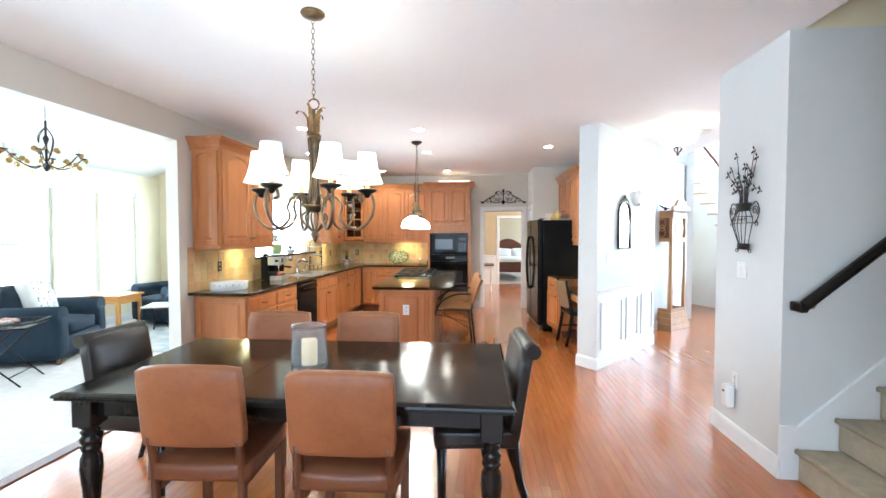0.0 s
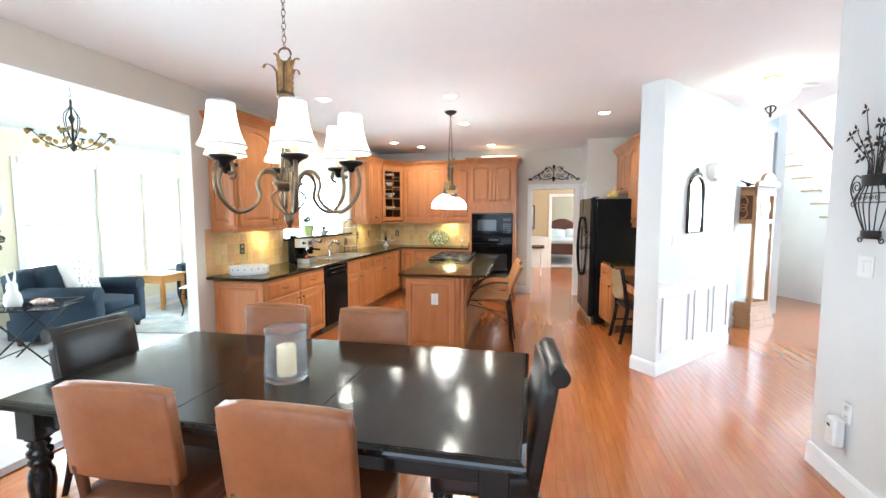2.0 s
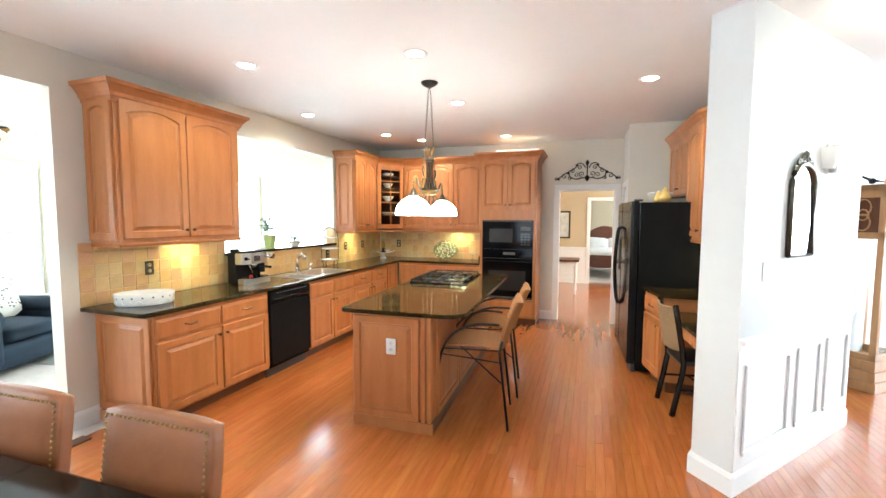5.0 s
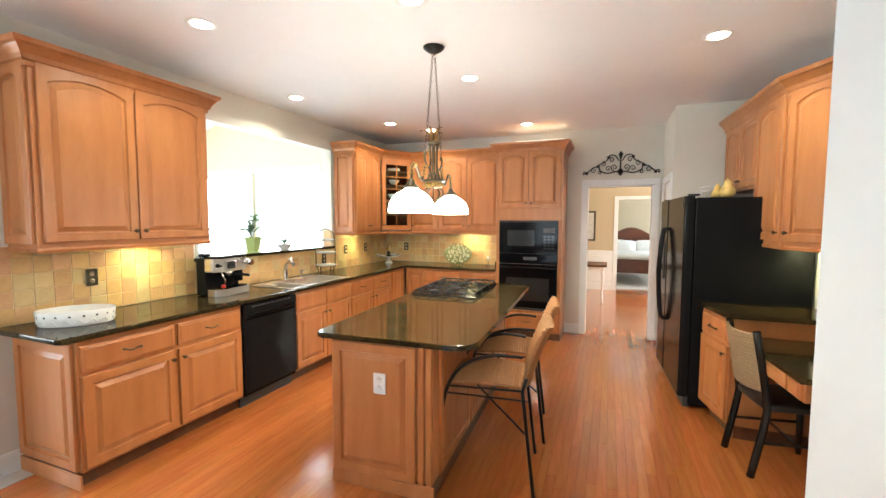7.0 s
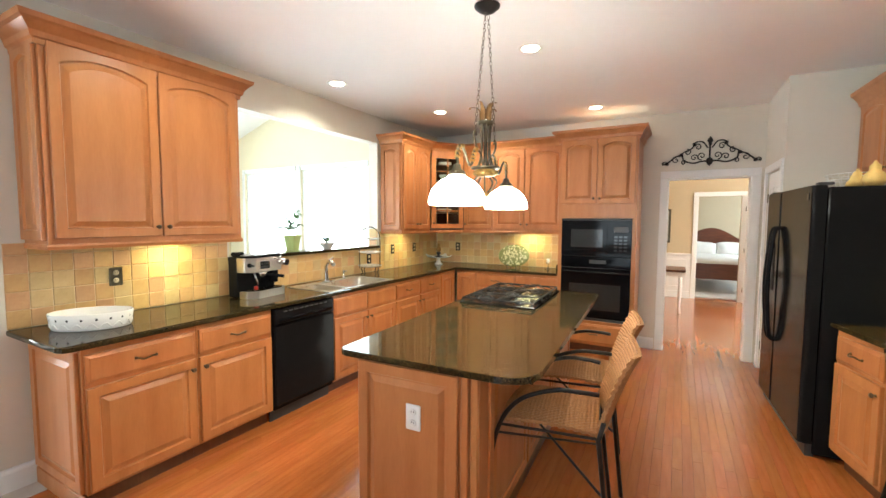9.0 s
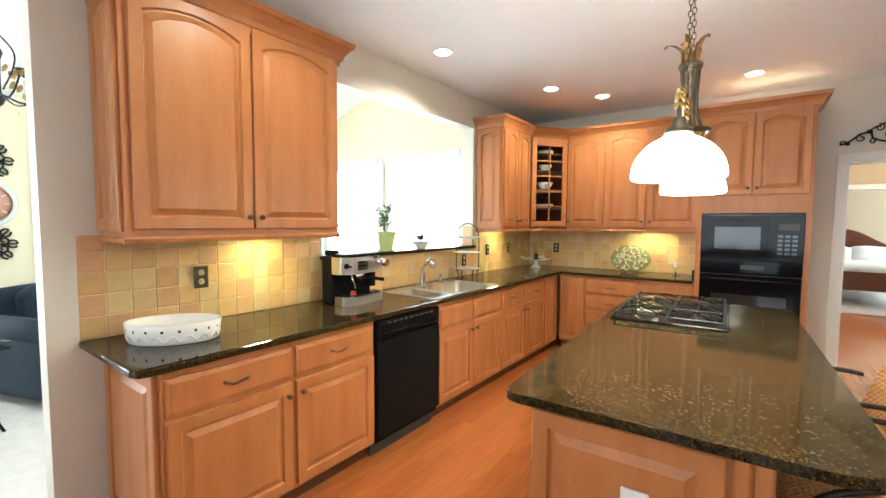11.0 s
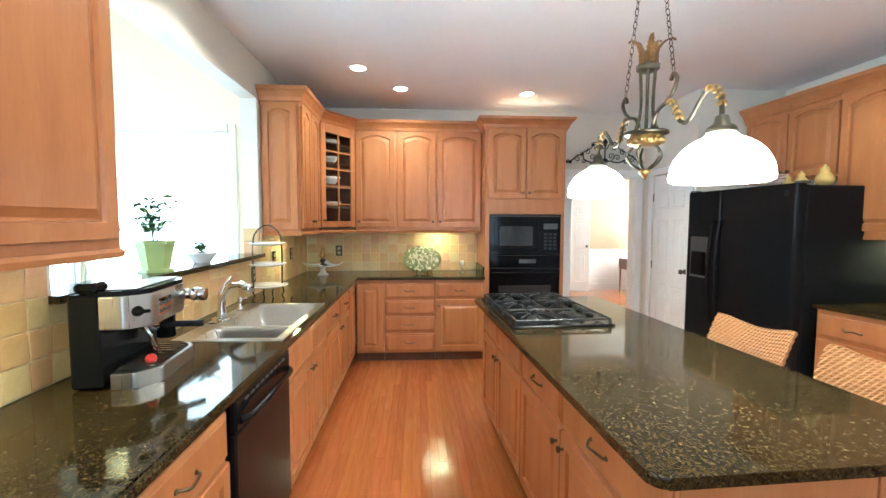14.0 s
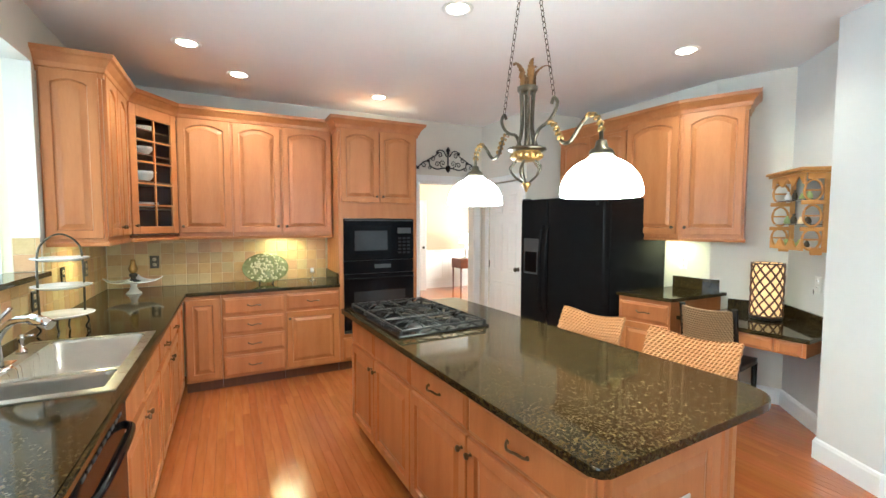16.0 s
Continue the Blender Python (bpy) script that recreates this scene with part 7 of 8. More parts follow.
sweep(b, [(0.0, 0.0), (1.72, 0.0)], [(0.006, 0.855), (0.014, 0.86), (0.018, 0.885), (0.034, 0.895), (0.036, 0.912), (0.0, 0.92), (0.0, 0.855)])
part("chair_rail", b, TRIM, ws)
for x0, x1 in ((0.08, 0.66), (0.77, 1.14), (1.24, 1.64)):
    b = bm_new()
    t = 0.028
    for a0, a1, c0, c1 in ((x0, x1, 0.22, 0.22 + t), (x0, x1, 0.76 - t, 0.76), (x0, x0 + t, 0.22 + t, 0.76 - t), (x1 - t, x1, 0.22 + t, 0.76 - t)):
        box(b, a0, a1, -0.020, -0.006, c0, c1, 0.004)
    part("panel_molding", b, TRIM, ws)
switch_plate(DG @ pose(0.29, 0, 1.29), "white light switch on the hall wall")
dc = thing("door_chime", "white box-shaped door chime on the hall wall", "door chime", DG @ pose(1.10, -0.001, 1.90))
b = bm_new()
box(b, -0.065, 0.065, -0.012, 0, 0.0, 0.20, 0.003)
part("backplate", b, WHITE_PLASTIC, dc)
b = bm_new()
box(b, -0.055, 0.055, -0.060, -0.0122, 0.008, 0.192, 0.006)
part("cover", b, WHITE_PLASTIC, dc)
mi = thing("wall_mirror", "arched mirror in a dark carved iron frame", "mirror", DG @ pose(0.68, -0.001, 1.35))
arch = [(-0.165, 0.02), (0.165, 0.02), (0.165, 0.45)] + [(0.165 * math.cos(a), 0.45 + 0.14 * math.sin(a)) for a in [i * math.pi / 12 for i in range(1, 12)]] + [(-0.165, 0.45)]
b = bm_new()
prism(b, arch, 0.004, 0.010, m=pose(0, 0, 0, 90, 0, 0))
part("glass", b, MIRROR, mi)
b = bm_new()
tube(b, [(x, -0.014, z) for x, z in arch], 0.016, 8, closed=True)
part("frame", b, PEWTER, mi, "dark pewter frame")
b = bm_new()
for s in (-1, 1):
    for cx, cz, r in ((0.035, 0.615, 0.03), (0.085, 0.595, 0.026), (0.13, 0.555, 0.022)):
        tube(b, [Vector((s * p.x, p.y, p.z)) for p in spiral(cx, cz, r, 0.005, -40, 420, 16, -0.016)], 0.006, 6)
lathe(b, [(0, 0.03), (0.016, 0.015), (0.02, 0), (0.010, -0.02), (0, -0.03)], pose(0, -0.016, 0.645), 10)
part("crest", b, PEWTER, mi)
sn = thing("wall_sconce", "white half-round wall sconce", "wall light", DG @ pose(1.03, 0, 1.93))
b = bm_new()
lathe(b, [(0.055, 0), (0.06, 0.01), (0.085, 0.14), (0.08, 0.14), (0.05, 0.012)], None, 20, True, 0.9)
part("shade", b, WHITE_CERAMIC, sn)

CK = pose(3.30, 7.06, 0, 0, 0, 40)
gc = thing("grandfather_clock", "honey oak grandfather clock with glass sides", "clock", CK)
cw_, cd_ = 0.58, 0.37
b = bm_new()
prism(b, [(0, 0), (cw_, 0), (cw_, cd_), (0, cd_)], 0.0, 0.10, 0.006)
prism(b, [(0.02, 0.015), (cw_ - 0.02, 0.015), (cw_ - 0.02, cd_), (0.02, cd_)], 0.10, 0.19, 0.006)
prism(b, [(0.045, 0.03), (cw_ - 0.045, 0.03), (cw_ - 0.045, cd_), (0.045, cd_)], 0.19, 0.28, 0.006)
part("plinth", b, CLOCK_WOOD, gc)
b = bm_new()
x0, x1, y0 = 0.06, cw_ - 0.06, 0.04
for px, py in ((x0, y0), (x1 - 0.05, y0), (x0, cd_ - 0.05), (x1 - 0.05, cd_ - 0.05)):
    box(b, px, px + 0.05, py, py + 0.05, 0.28, 1.86, 0.004)
for z in (0.28, 1.42, 1.80):
    for a0, a1, c0, c1 in ((x0, x1, y0, y0 + 0.03), (x0, x1, cd_ - 0.03, cd_), (x0, x0 + 0.03, y0, cd_), (x1 - 0.03, x1, y0, cd_)):
        box(b, a0, a1, c0, c1, z, z + 0.06)
box(b, x0, x1, cd_ - 0.012, cd_ - 0.002, 0.3, 1.86)
part("case", b, CLOCK_WOOD, gc)
b = bm_new()
sweep(b, [(x0, cd_), (x0, y0), (x1, y0), (x1, cd_)][::-1], [(0, 1.86), (0.02, 1.865), (0.05, 1.89), (0.055, 1.915), (0.0, 1.92)])
prism(b, [(x0, y0), (x1, y0), (x1, cd_), (x0, cd_)], 1.86, 1.919)
part("cornice", b, CLOCK_WOOD, gc)
b = bm_new()
n = 24
outer = []
for i in range(n + 1):
    u = -1 + 2 * i / n
    z = 0.04 + 0.15 * max(0, 1 - (u / 0.62) ** 2) ** 0.5 if abs(u) < 0.62 else 0.04 + 0.035 * math.sin((abs(u) - 0.62) / 0.38 * math.pi)
    outer.append((cw_ / 2 + u * (cw_ / 2 - 0.03), 1.92 + z))
prism(b, [(cw_ - 0.03, 1.92)] + outer[::-1] + [(0.03, 1.92)], -(y0 + 0.02), -(y0 - 0.03), m=pose(0, 0, 0, 90, 0, 0))
part("bonnet", b, CLOCK_WOOD, gc)
b = bm_new()
box(b, x0 + 0.035, x1 - 0.035, y0 + 0.012, y0 + 0.016, 0.34, 1.42)
box(b, x0 + 0.010, x0 + 0.014, y0 + 0.035, cd_ - 0.035, 0.34, 1.42)
g = part("glass_panes", b, GLASS, gc, "clear glass panes")
g.visible_shadow = False
b = bm_new()
lathe(b, [(0, 0.004), (0.135, 0.004), (0.14, 0), (0, 0)], pose(cw_ / 2, y0 + 0.015, 1.64, 90, 0, 0), 32)
fc = part("dial", b, mat("pale_gold_dial", (0.75, 0.68, 0.50), 0.3, metal=0.2), gc, "pale gold clock face")
b = bm_new()
for a, l in ((60, 0.075), (-30, 0.11)):
    tube(b, [(cw_ / 2, y0 + 0.008, 1.64), (cw_ / 2 + l * math.cos(radians(a)), y0 + 0.008, 1.64 + l * math.sin(radians(a)))], 0.003, 5)
part("pointer", b, IRON, fc)
b = bm_new()
tube(b, [(cw_ / 2, 0.16, 1.40), (cw_ / 2, 0.16, 0.62)], 0.005, 6)
lathe(b, [(0, 0.006), (0.06, 0.005), (0.065, 0), (0, -0.004)], pose(cw_ / 2, 0.155, 0.58, 90, 0, 0), 24)
part("pendulum", b, GOLD, gc, "brass pendulum")
b = bm_new()
ym = (y0 + cd_) / 2
box(b, x0 + 0.004, x0 + 0.010, y0 + 0.045, cd_ - 0.045, 1.48, 1.80)
bp = part("fret_backing", b, WALNUT, gc)
b = bm_new()
mS = pose(x0 - 0.002, ym, 1.64, 0, 0, 90)
for cz in (-0.07, 0.07):
    tube(b, [(0.055 * math.cos(a), 0, cz + 0.075 * math.sin(a)) for a in [i * math.pi / 10 for i in range(20)]], 0.007, 5, mS, closed=True)
tube(b, [(0.04 * math.cos(a), 0, 0.05 * math.sin(a)) for a in [i * math.pi / 10 for i in range(20)]], 0.007, 5, mS, closed=True)
part("fretwork", b, CLOCK_WOOD, bp)
bird = bm_new()
lathe(bird, [(0, 0), (0.02, 0.005), (0.03, 0.03), (0.02, 0.05), (0, 0.06)], None, 12)
tube(bird, [(0.02, 0, 0.045), (0.09, 0, 0.085)], 0.014, 8, taper=0.006)
tube(bird, [(-0.02, 0, 0.03), (-0.09, 0, 0.015)], 0.012, 8, taper=0.004)
solid("bird_figurine", bird, IRON, "dark bird figurine on top of the clock", "figurine", CK @ pose(0.05, 0.15, 1.921, 0, 0, 100))

# hall ceiling light and vent
hl = thing("hall_lantern", "lit white glass bowl ceiling light on bronze", "ceiling light", pose(2.54, 5.16, 0))
b = bm_new()
lathe(b, [(0, H - 0.035), (0.03, H - 0.033), (0.07, H - 0.012), (0.075, H - 0.001), (0, H - 0.001)], None, 24)
part("canopy", b, BRONZE, hl)
b = bm_new()
tube(b, [(0, 0, H - 0.03), (0, 0, 2.50)], 0.004, 6)
part("rod", b, BRONZE, hl)
b = bm_new()
hb_ = [(0.205, 2.665), (0.198, 2.625), (0.165, 2.580), (0.110, 2.548), (0.05, 2.535), (0.012, 2.533)]
lathe(b, hb_ + [(max(0.012, q - 0.006), z + 0.004) for q, z in hb_[::-1]] + [hb_[0]], None, 32)
part("glass_bowl", b, BOWL_GLOW, hl, "glowing white glass bowl")
b = bm_new()
for k in range(6):
    a = k * math.pi / 3
    c, s = math.cos(a), math.sin(a)
    tube(b, bez((0.008 * c, 0.008 * s, 2.53), (0.042 * c, 0.042 * s, 2.515), (0.034 * c, 0.034 * s, 2.485), (0.006 * c, 0.006 * s, 2.46), n=4), 0.004, 5)
lathe(b, [(0, 2.535), (0.03, 2.533), (0.03, 2.528), (0.006, 2.525), (0.006, 2.46), (0.014, 2.45), (0.006, 2.43), (0, 2.42)], None, 12)
part("finial", b, IRON, hl, "dark iron cage finial")
lamp("hall_lamp", "POINT", pose(2.54, 5.16, 2.63), 3.5, WARM, radius=0.04)
b = bm_new()
box(b, 2.92, 3.06, 5.46, 5.60, H - 0.035, H - 0.0005, 0.01)
solid("smoke_detector", b, WHITE_PLASTIC, "square white ceiling detector", "detector")

# curved stair at the back of the foyer
PALE_OAK = mat("pale_oak", (0.62, 0.47, 0.32), 0.3, scale=4, stretch=(6, 1, 1))
fs = thing("foyer_staircase", "white foyer stair with oak treads", "staircase", None, "", "structure")
N = 12
for k in range(-5, N):
    u = k / (N - 1)
    x = 5.25 - 0.66 * u - 0.25 * u * u
    y = 9.1 + 1.9 * u
    z = 1.75 + 2.55 * u
    ang = 112 + 10 * u
    m = pose(x, y, 0, 0, 0, ang)
    b = bm_new()
    box(b, -0.02, 0.36, -1.35, 0.0, z - 0.035, z, 0.008, m)
    t = part("tread", b, PALE_OAK, fs)
    b = bm_new()
    box(b, 0.0, 0.34, -1.33, -0.015, 0.0, z - 0.036, 0, m)
    part("riser", b, TRIM, fs)
    for o in (0.05, 0.17):
        q = m @ Vector((o, -0.04, 0))
        b = bm_new()
        box(b, q.x - 0.014, q.x + 0.014, q.y - 0.014, q.y + 0.014, z, z + 0.84 + o * 0.8)
        part("baluster", b, TRIM, fs)
b = bm_new()
rp = []
for k in range(-5, N):
    u = k / (N - 1)
    q = pose(5.25 - 0.66 * u - 0.25 * u * u, 9.1 + 1.9 * u, 0, 0, 0, 112 + 10 * u) @ Vector((0.1, -0.04, 0))
    rp.append((q.x, q.y, 1.75 + 2.55 * u + 0.93))
tube(b, rp, 0.026, 8)
part("handrail", b, WALNUT, fs)

# ---- iron scroll above the doorway ----
sc_ = thing("iron_wall_scroll", "black wrought iron scroll above the doorway", "wall decor", facing(0.74, YN - 0.004, 2.16, "south"))
b = bm_new()
for s in (-1, 1):
    def fl2(pts, s=s):
        return [Vector((s * p[0], -0.012, p[2])) for p in pts]
    tube(b, fl2(bez((0.0, 0, 0.06), (0.08, 0, 0.055), (0.16, 0, 0.04), (0.25, 0, 0.075), (0.27, 0, 0.13), (0.33, 0, 0.12), (0.42, 0, 0.05), (0.46, 0, 0.04), n=5)), 0.008, 6)
    tube(b, fl2(bez((0.02, 0, 0.20), (0.07, 0, 0.27), (0.14, 0, 0.27), (0.17, 0, 0.21), (0.26, 0, 0.16), (0.30, 0, 0.12), n=5)), 0.007, 6)
    for cx, cz, r0, a0, a1 in ((0.075, 0.115, 0.045, -90, 400), (0.15, 0.10, 0.04, 200, -260), (0.115, 0.215, 0.04, 20, 460), (0.215, 0.165, 0.035, 80, 520), (0.33, 0.085, 0.04, 90, -330), (0.445, 0.05, 0.025, -60, 400), (0.25, 0.05, 0.03, 180, -260)):
        tube(b, fl2(spiral(cx, cz, r0, 0.006, a0, a1, 18)), 0.0055, 6)
    for cx, cz in ((0.15, 0.245), (0.275, 0.135), (0.42, 0.045)):
        lathe(b, [(0, 0.028), (0.016, 0.010), (0.020, -0.004), (0.008, -0.02), (0, -0.024)], pose(s * cx, -0.014, cz, 0, s * 40, 0), 8)
tube(b, [(0, -0.012, 0.02), (0, -0.012, 0.28)], 0.009, 6)
lathe(b, [(0, 0.33), (0.022, 0.30), (0.03, 0.275), (0.012, 0.255), (0.02, 0.24), (0, 0.225)], pose(0, -0.014, 0), 10)
lathe(b, [(0, 0.10), (0.03, 0.08), (0.035, 0.05), (0.02, 0.02), (0, 0.0)], pose(0, -0.014, 0), 10)
part("scrollwork", b, IRON, sc_)

# ---- doors ----
def six_panel(name, label, m, w=0.70, h=2.0, knob_side=1):
    d = thing(name, label, "door", m, "", "structure")
    b = bm_new()
    box(b, 0, w, 0, 0.035, 0.01, h, 0.002)
    part("slab", b, TRIM, d)
    cols = ((0.10, w / 2 - 0.045), (w / 2 + 0.045, w - 0.10))
    for x0, x1 in cols:
        for z0, z1 in ((0.20, 0.80), (0.93, 1.52), (1.64, 1.88)):
            for y in (0.0,):
                part("panel", front_panel(x1 - x0, z1 - z0, 0, 0.022, 0.008), TRIM, d, "", pose(x0, y, z0))
    kx = w - 0.06 if knob_side > 0 else 0.06
    b = bm_new()
    lathe(b, [(0, 0.06), (0.022, 0.055), (0.028, 0.04), (0.018, 0.028), (0.010, 0.02), (0.010, 0.006), (0.026, 0.004), (0.028, 0)], pose(kx, 0, 0.98, 90, 0, 0), 16)
    part("door_knob", b, PEWTER, d)
    for z in (0.25, 1.0, 1.78):
        b = bm_new()
        tube(b, [((0.0 if knob_side > 0 else w), -0.004, z - 0.045), ((0.0 if knob_side > 0 else w), -0.004, z + 0.045)], 0.006, 6)
        part("hinge", b, PEWTER, d)
    return d


six_panel("door_1", "white six-panel pantry door, closed", facing(1.262, 8.866, 0, "west"), 0.672, 2.02)
six_panel("door_2", "white six-panel door standing open in the far room", pose(1.56, 13.10, 0, 0, 0, -20), 0.66, 2.03)

# ---- far room and bedroom ----
wf = thing("far_wainscot", "white panelled wainscot in the far room", "wainscot", None, "", "structure")
for x0, x1 in ((-0.58, 0.71), (1.59, 4.08)):
    b = bm_new()
    box(b, x0, x1, 13.188, 13.198, 0, 0.88)
    box(b, x0, x1, 13.165, 13.188, 0.86, 0.90, 0.004)
    box(b, x0, x1, 13.176, 13.188, 0, 0.14, 0.003)
    n = max(1, round((x1 - x0) / 0.65))
    for k in range(n):
        a0 = x0 + (x1 - x0) * k / n + 0.07
        a1 = x0 + (x1 - x0) * (k + 1) / n - 0.07
        for u0, u1, w0, w1 in ((a0, a1, 0.22, 0.245), (a0, a1, 0.755, 0.78), (a0, a0 + 0.025, 0.245, 0.755), (a1 - 0.025, a1, 0.245, 0.755)):
            box(b, u0, u1, 13.178, 13.188, w0, w1, 0.002)
    part("panelling", b, TRIM, wf)
b = bm_new()
box(b, 4.085, 4.098, 9.3, 13.18, 0, 0.88)
part("panelling", b, TRIM, wf)
b = bm_new()
sweep(b, [(-0.60, 9.2), (-0.60, 13.2), (4.10, 13.2), (4.10, 9.2)], [(0, H - 0.10), (0.02, H - 0.10), (0.08, H - 0.03), (0.09, H - 0.002), (0, H - 0.002)])
part("crown", b, TRIM, wf)
hb = thing("writing_table", "brown table with white curved legs in the far room", "table", pose(0.30, 11.75, 0))
b = bm_new()
box(b, -0.55, 0.30, -0.35, 0.35, 0.70, 0.735, 0.008)
part("tabletop", b, WALNUT, hb)
b = bm_new()
box(b, -0.50, 0.25, -0.30, 0.30, 0.62, 0.70)
part("apron", b, TRIM, hb)
for x in (-0.47, 0.22):
    for y in (-0.27, 0.27):
        b = bm_new()
        tube(b, bez((x, y, 0.63), (x * 1.05, y * 1.05, 0.4), (x, y, 0.15), (x * 1.06, y * 1.08, 0.0), n=4), 0.028, 8, taper=0.018)
        part("leg", b, TRIM, hb)
pc = thing("framed_picture", "small framed print on the tan wall", "picture", pose(0.19, 13.196, 1.45))
b = bm_new()
for x0, x1, z0, z1 in ((-0.14, 0.14, -0.34, -0.30), (-0.14, 0.14, 0.30, 0.34), (-0.14, -0.10, -0.30, 0.30), (0.10, 0.14, -0.30, 0.30)):
    box(b, x0, x1, -0.02, 0, z0, z1, 0.003)
part("frame", b, PEWTER, pc)
b = bm_new()
box(b, -0.10, 0.10, -0.008, -0.002, -0.30, 0.30)
part("print", b, mat("grey_print", (0.45, 0.46, 0.44), 0.6, second=(0.75, 0.74, 0.70), scale=8), pc)
bed = thing("bed", "mahogany bed made up with white linen", "bed", pose(1.22, 14.35, 0))
for y, hgt, top in ((0.0, 0.62, 0.0), (2.1, 1.02, 0.36)):
    b = bm_new()
    n = 20
    pts = [(-0.80 + 1.6 * i / n, hgt + top * math.sin(math.pi * i / n) ** 1.5) for i in range(n + 1)]
    prism(b, [(0.80, 0.28), *pts[::-1], (-0.80, 0.28)][::-1], -y - 0.03, -y + 0.03, m=pose(0, 0, 0, 90, 0, 0))
    part("footboard" if y == 0 else "headboard", b, MAHOGANY, bed)
    for x in (-0.82, 0.82):
        b = bm_new()
        lathe(b, [(0, 0), (0.03, 0), (0.045, 0.06), (0.03, 0.14), (0.045, 0.2), (0.045, hgt), (0.03, hgt + 0.03), (0.05, hgt + 0.07), (0.02, hgt + 0.12), (0, hgt + 0.13)], pose(x, y, 0), 14)
        part("bedpost", b, MAHOGANY, bed)
for x in (-0.80, 0.78):
    b = bm_new()
    box(b, x, x + 0.025, 0.0, 2.1, 0.30, 0.46)
    part("side_rail", b, MAHOGANY, bed)
b = bm_new()
padded(b, 1.54, 2.0, 0.40, pose(0, 1.05, 0.52), 0.03, 0.04)
part("mattress", b, LINEN, bed)
for x, y, a in ((-0.38, 1.86, 68), (0.38, 1.86, 68), (-0.2, 1.66, 60), (0.42, 1.66, 60)):
    b = bm_new()
    padded(b, 0.60, 0.16, 0.36, pose(x, y, 0.82, a - 90, 0, 0), 0.04, 0.05)
    solid("pillow", b, LINEN, "plump white pillow on the bed", "pillow", pose(1.22, 14.35, 0), "pillows on the bed")
nt = thing("side_table", "small mahogany drop-leaf side table with a lamp", "table", pose(3.15, 12.75, 0))
b = bm_new()
box(b, -0.28, 0.28, -0.22, 0.22, 0.50, 0.72, 0.006)
part("case", b, MAHOGANY, nt)
for x in (-0.25, 0.25):
    for y in (-0.19, 0.19):
        b = bm_new()
        tube(b, [(x, y, 0), (x, y, 0.5)], 0.014, 6, taper=0.022)
        part("leg", b, MAHOGANY, nt)
tl = thing("shaded_lamp", "lit table lamp with a cream shade", "lamp", pose(3.15, 12.75, 0.721))
b = bm_new()
lathe(b, [(0, 0), (0.07, 0), (0.08, 0.02), (0.03, 0.05), (0.06, 0.15), (0.05, 0.25), (0.012, 0.29), (0.012, 0.38), (0, 0.38)], None, 18)
part("base", b, WHITE_CERAMIC, tl)
b = bm_new()
lathe(b, [(0.10, 0.58), (0.18, 0.34), (0.177, 0.34), (0.097, 0.58)], None, 24)
part("shade", b, SHADE, tl)
lamp("far_lamp_bulb", "POINT", pose(3.15, 12.75, 1.18), 12, WARM, radius=0.05)

# ---- sunroom windows ----
def sash_window(name, m, w, h):
    """A white double-hung window in its opening; local x across, face to -y."""
    o = thing(name, "bright white double-hung sunroom window", "window", m, "", "structure")
    b = bm_new()
    t = 0.05
    for x0, x1, z0, z1 in ((0, w, 0, t), (0, w, h - t, h), (0, t, t, h - t), (w - t, w, t, h - t)):
        box(b, x0, x1, 0.02, 0.09, z0, z1, 0.004)
    part("window_frame", b, TRIM, o)
    b = bm_new()
    box(b, t, w - t, 0.035, 0.065, h * 0.5 - 0.022, h * 0.5 + 0.022, 0.004)
    part("meeting_rail", b, TRIM, o)
    b = bm_new()
    box(b, -0.05, w + 0.05, -0.045, 0.02, -0.03, -0.001, 0.006)
    part("window_sill", b, TRIM, o)
    for z0, z1 in ((t, h * 0.5 - 0.022), (h * 0.5 + 0.022, h - t)):
        b = bm_new()
        box(b, t, w - t, 0.048, 0.052, z0, z1)
        g = part("pane", b, GLASS, o)
        g.visible_shadow = False
    b = bm_new()
    for x0, x1, z0, z1 in ((-0.07, 0, -0.03, h + 0.07), (w, w + 0.07, -0.03, h + 0.07), (0, w, h, h + 0.07)):
        box(b, x0 + 0.011, x1 - 0.011, -0.018, 0, z0, z1, 0.004)
    part("casing", b, TRIM, o)


k = 0
for y0, y1 in ((0.3, 1.5), (1.6, 2.8), (2.9, 4.0), (4.75, 5.75), (5.87, 6.5), (6.6, 7.25)):
    k += 1
    sash_window("window_%d" % k, facing(-6.02, y0, 0.58, "east"), y1 - y0, 1.64)
for x0, x1 in ((-5.6, -4.45), (-4.35, -3.10)):
    k += 1
    sash_window("window_%d" % k, facing(x0, 7.85, 0.58, "south"), x1 - x0, 1.67)
# added emissive boxes; their glow stands in for overexposed daylight outdoors
GLOW = mat("glowing_backdrop", (0.8, 0.85, 0.85), 1.0, second=(0.6, 0.7, 0.6), scale=0.5, emit=(0.93, 0.98, 1.0), strength=2.2)
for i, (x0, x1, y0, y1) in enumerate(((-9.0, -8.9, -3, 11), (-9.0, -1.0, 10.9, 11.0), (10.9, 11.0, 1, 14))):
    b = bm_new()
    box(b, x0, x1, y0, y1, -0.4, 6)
    setting("backdrop", b, GLOW, "glowing backdrop standing in for daylight outside the windows", "backdrop")

# ---- sunroom furniture ----
SF = pose(-5.17, 4.80, 0, 0, 0, 110)
sf = thing("armchair", "navy velvet armchair with rolled arms", "armchair", SF)
b = bm_new()
padded(b, 1.00, 0.98, 0.26, pose(0, 0.0, 0.20), 0.01, 0.03)
part("base", b, NAVY, sf)
b = bm_new()
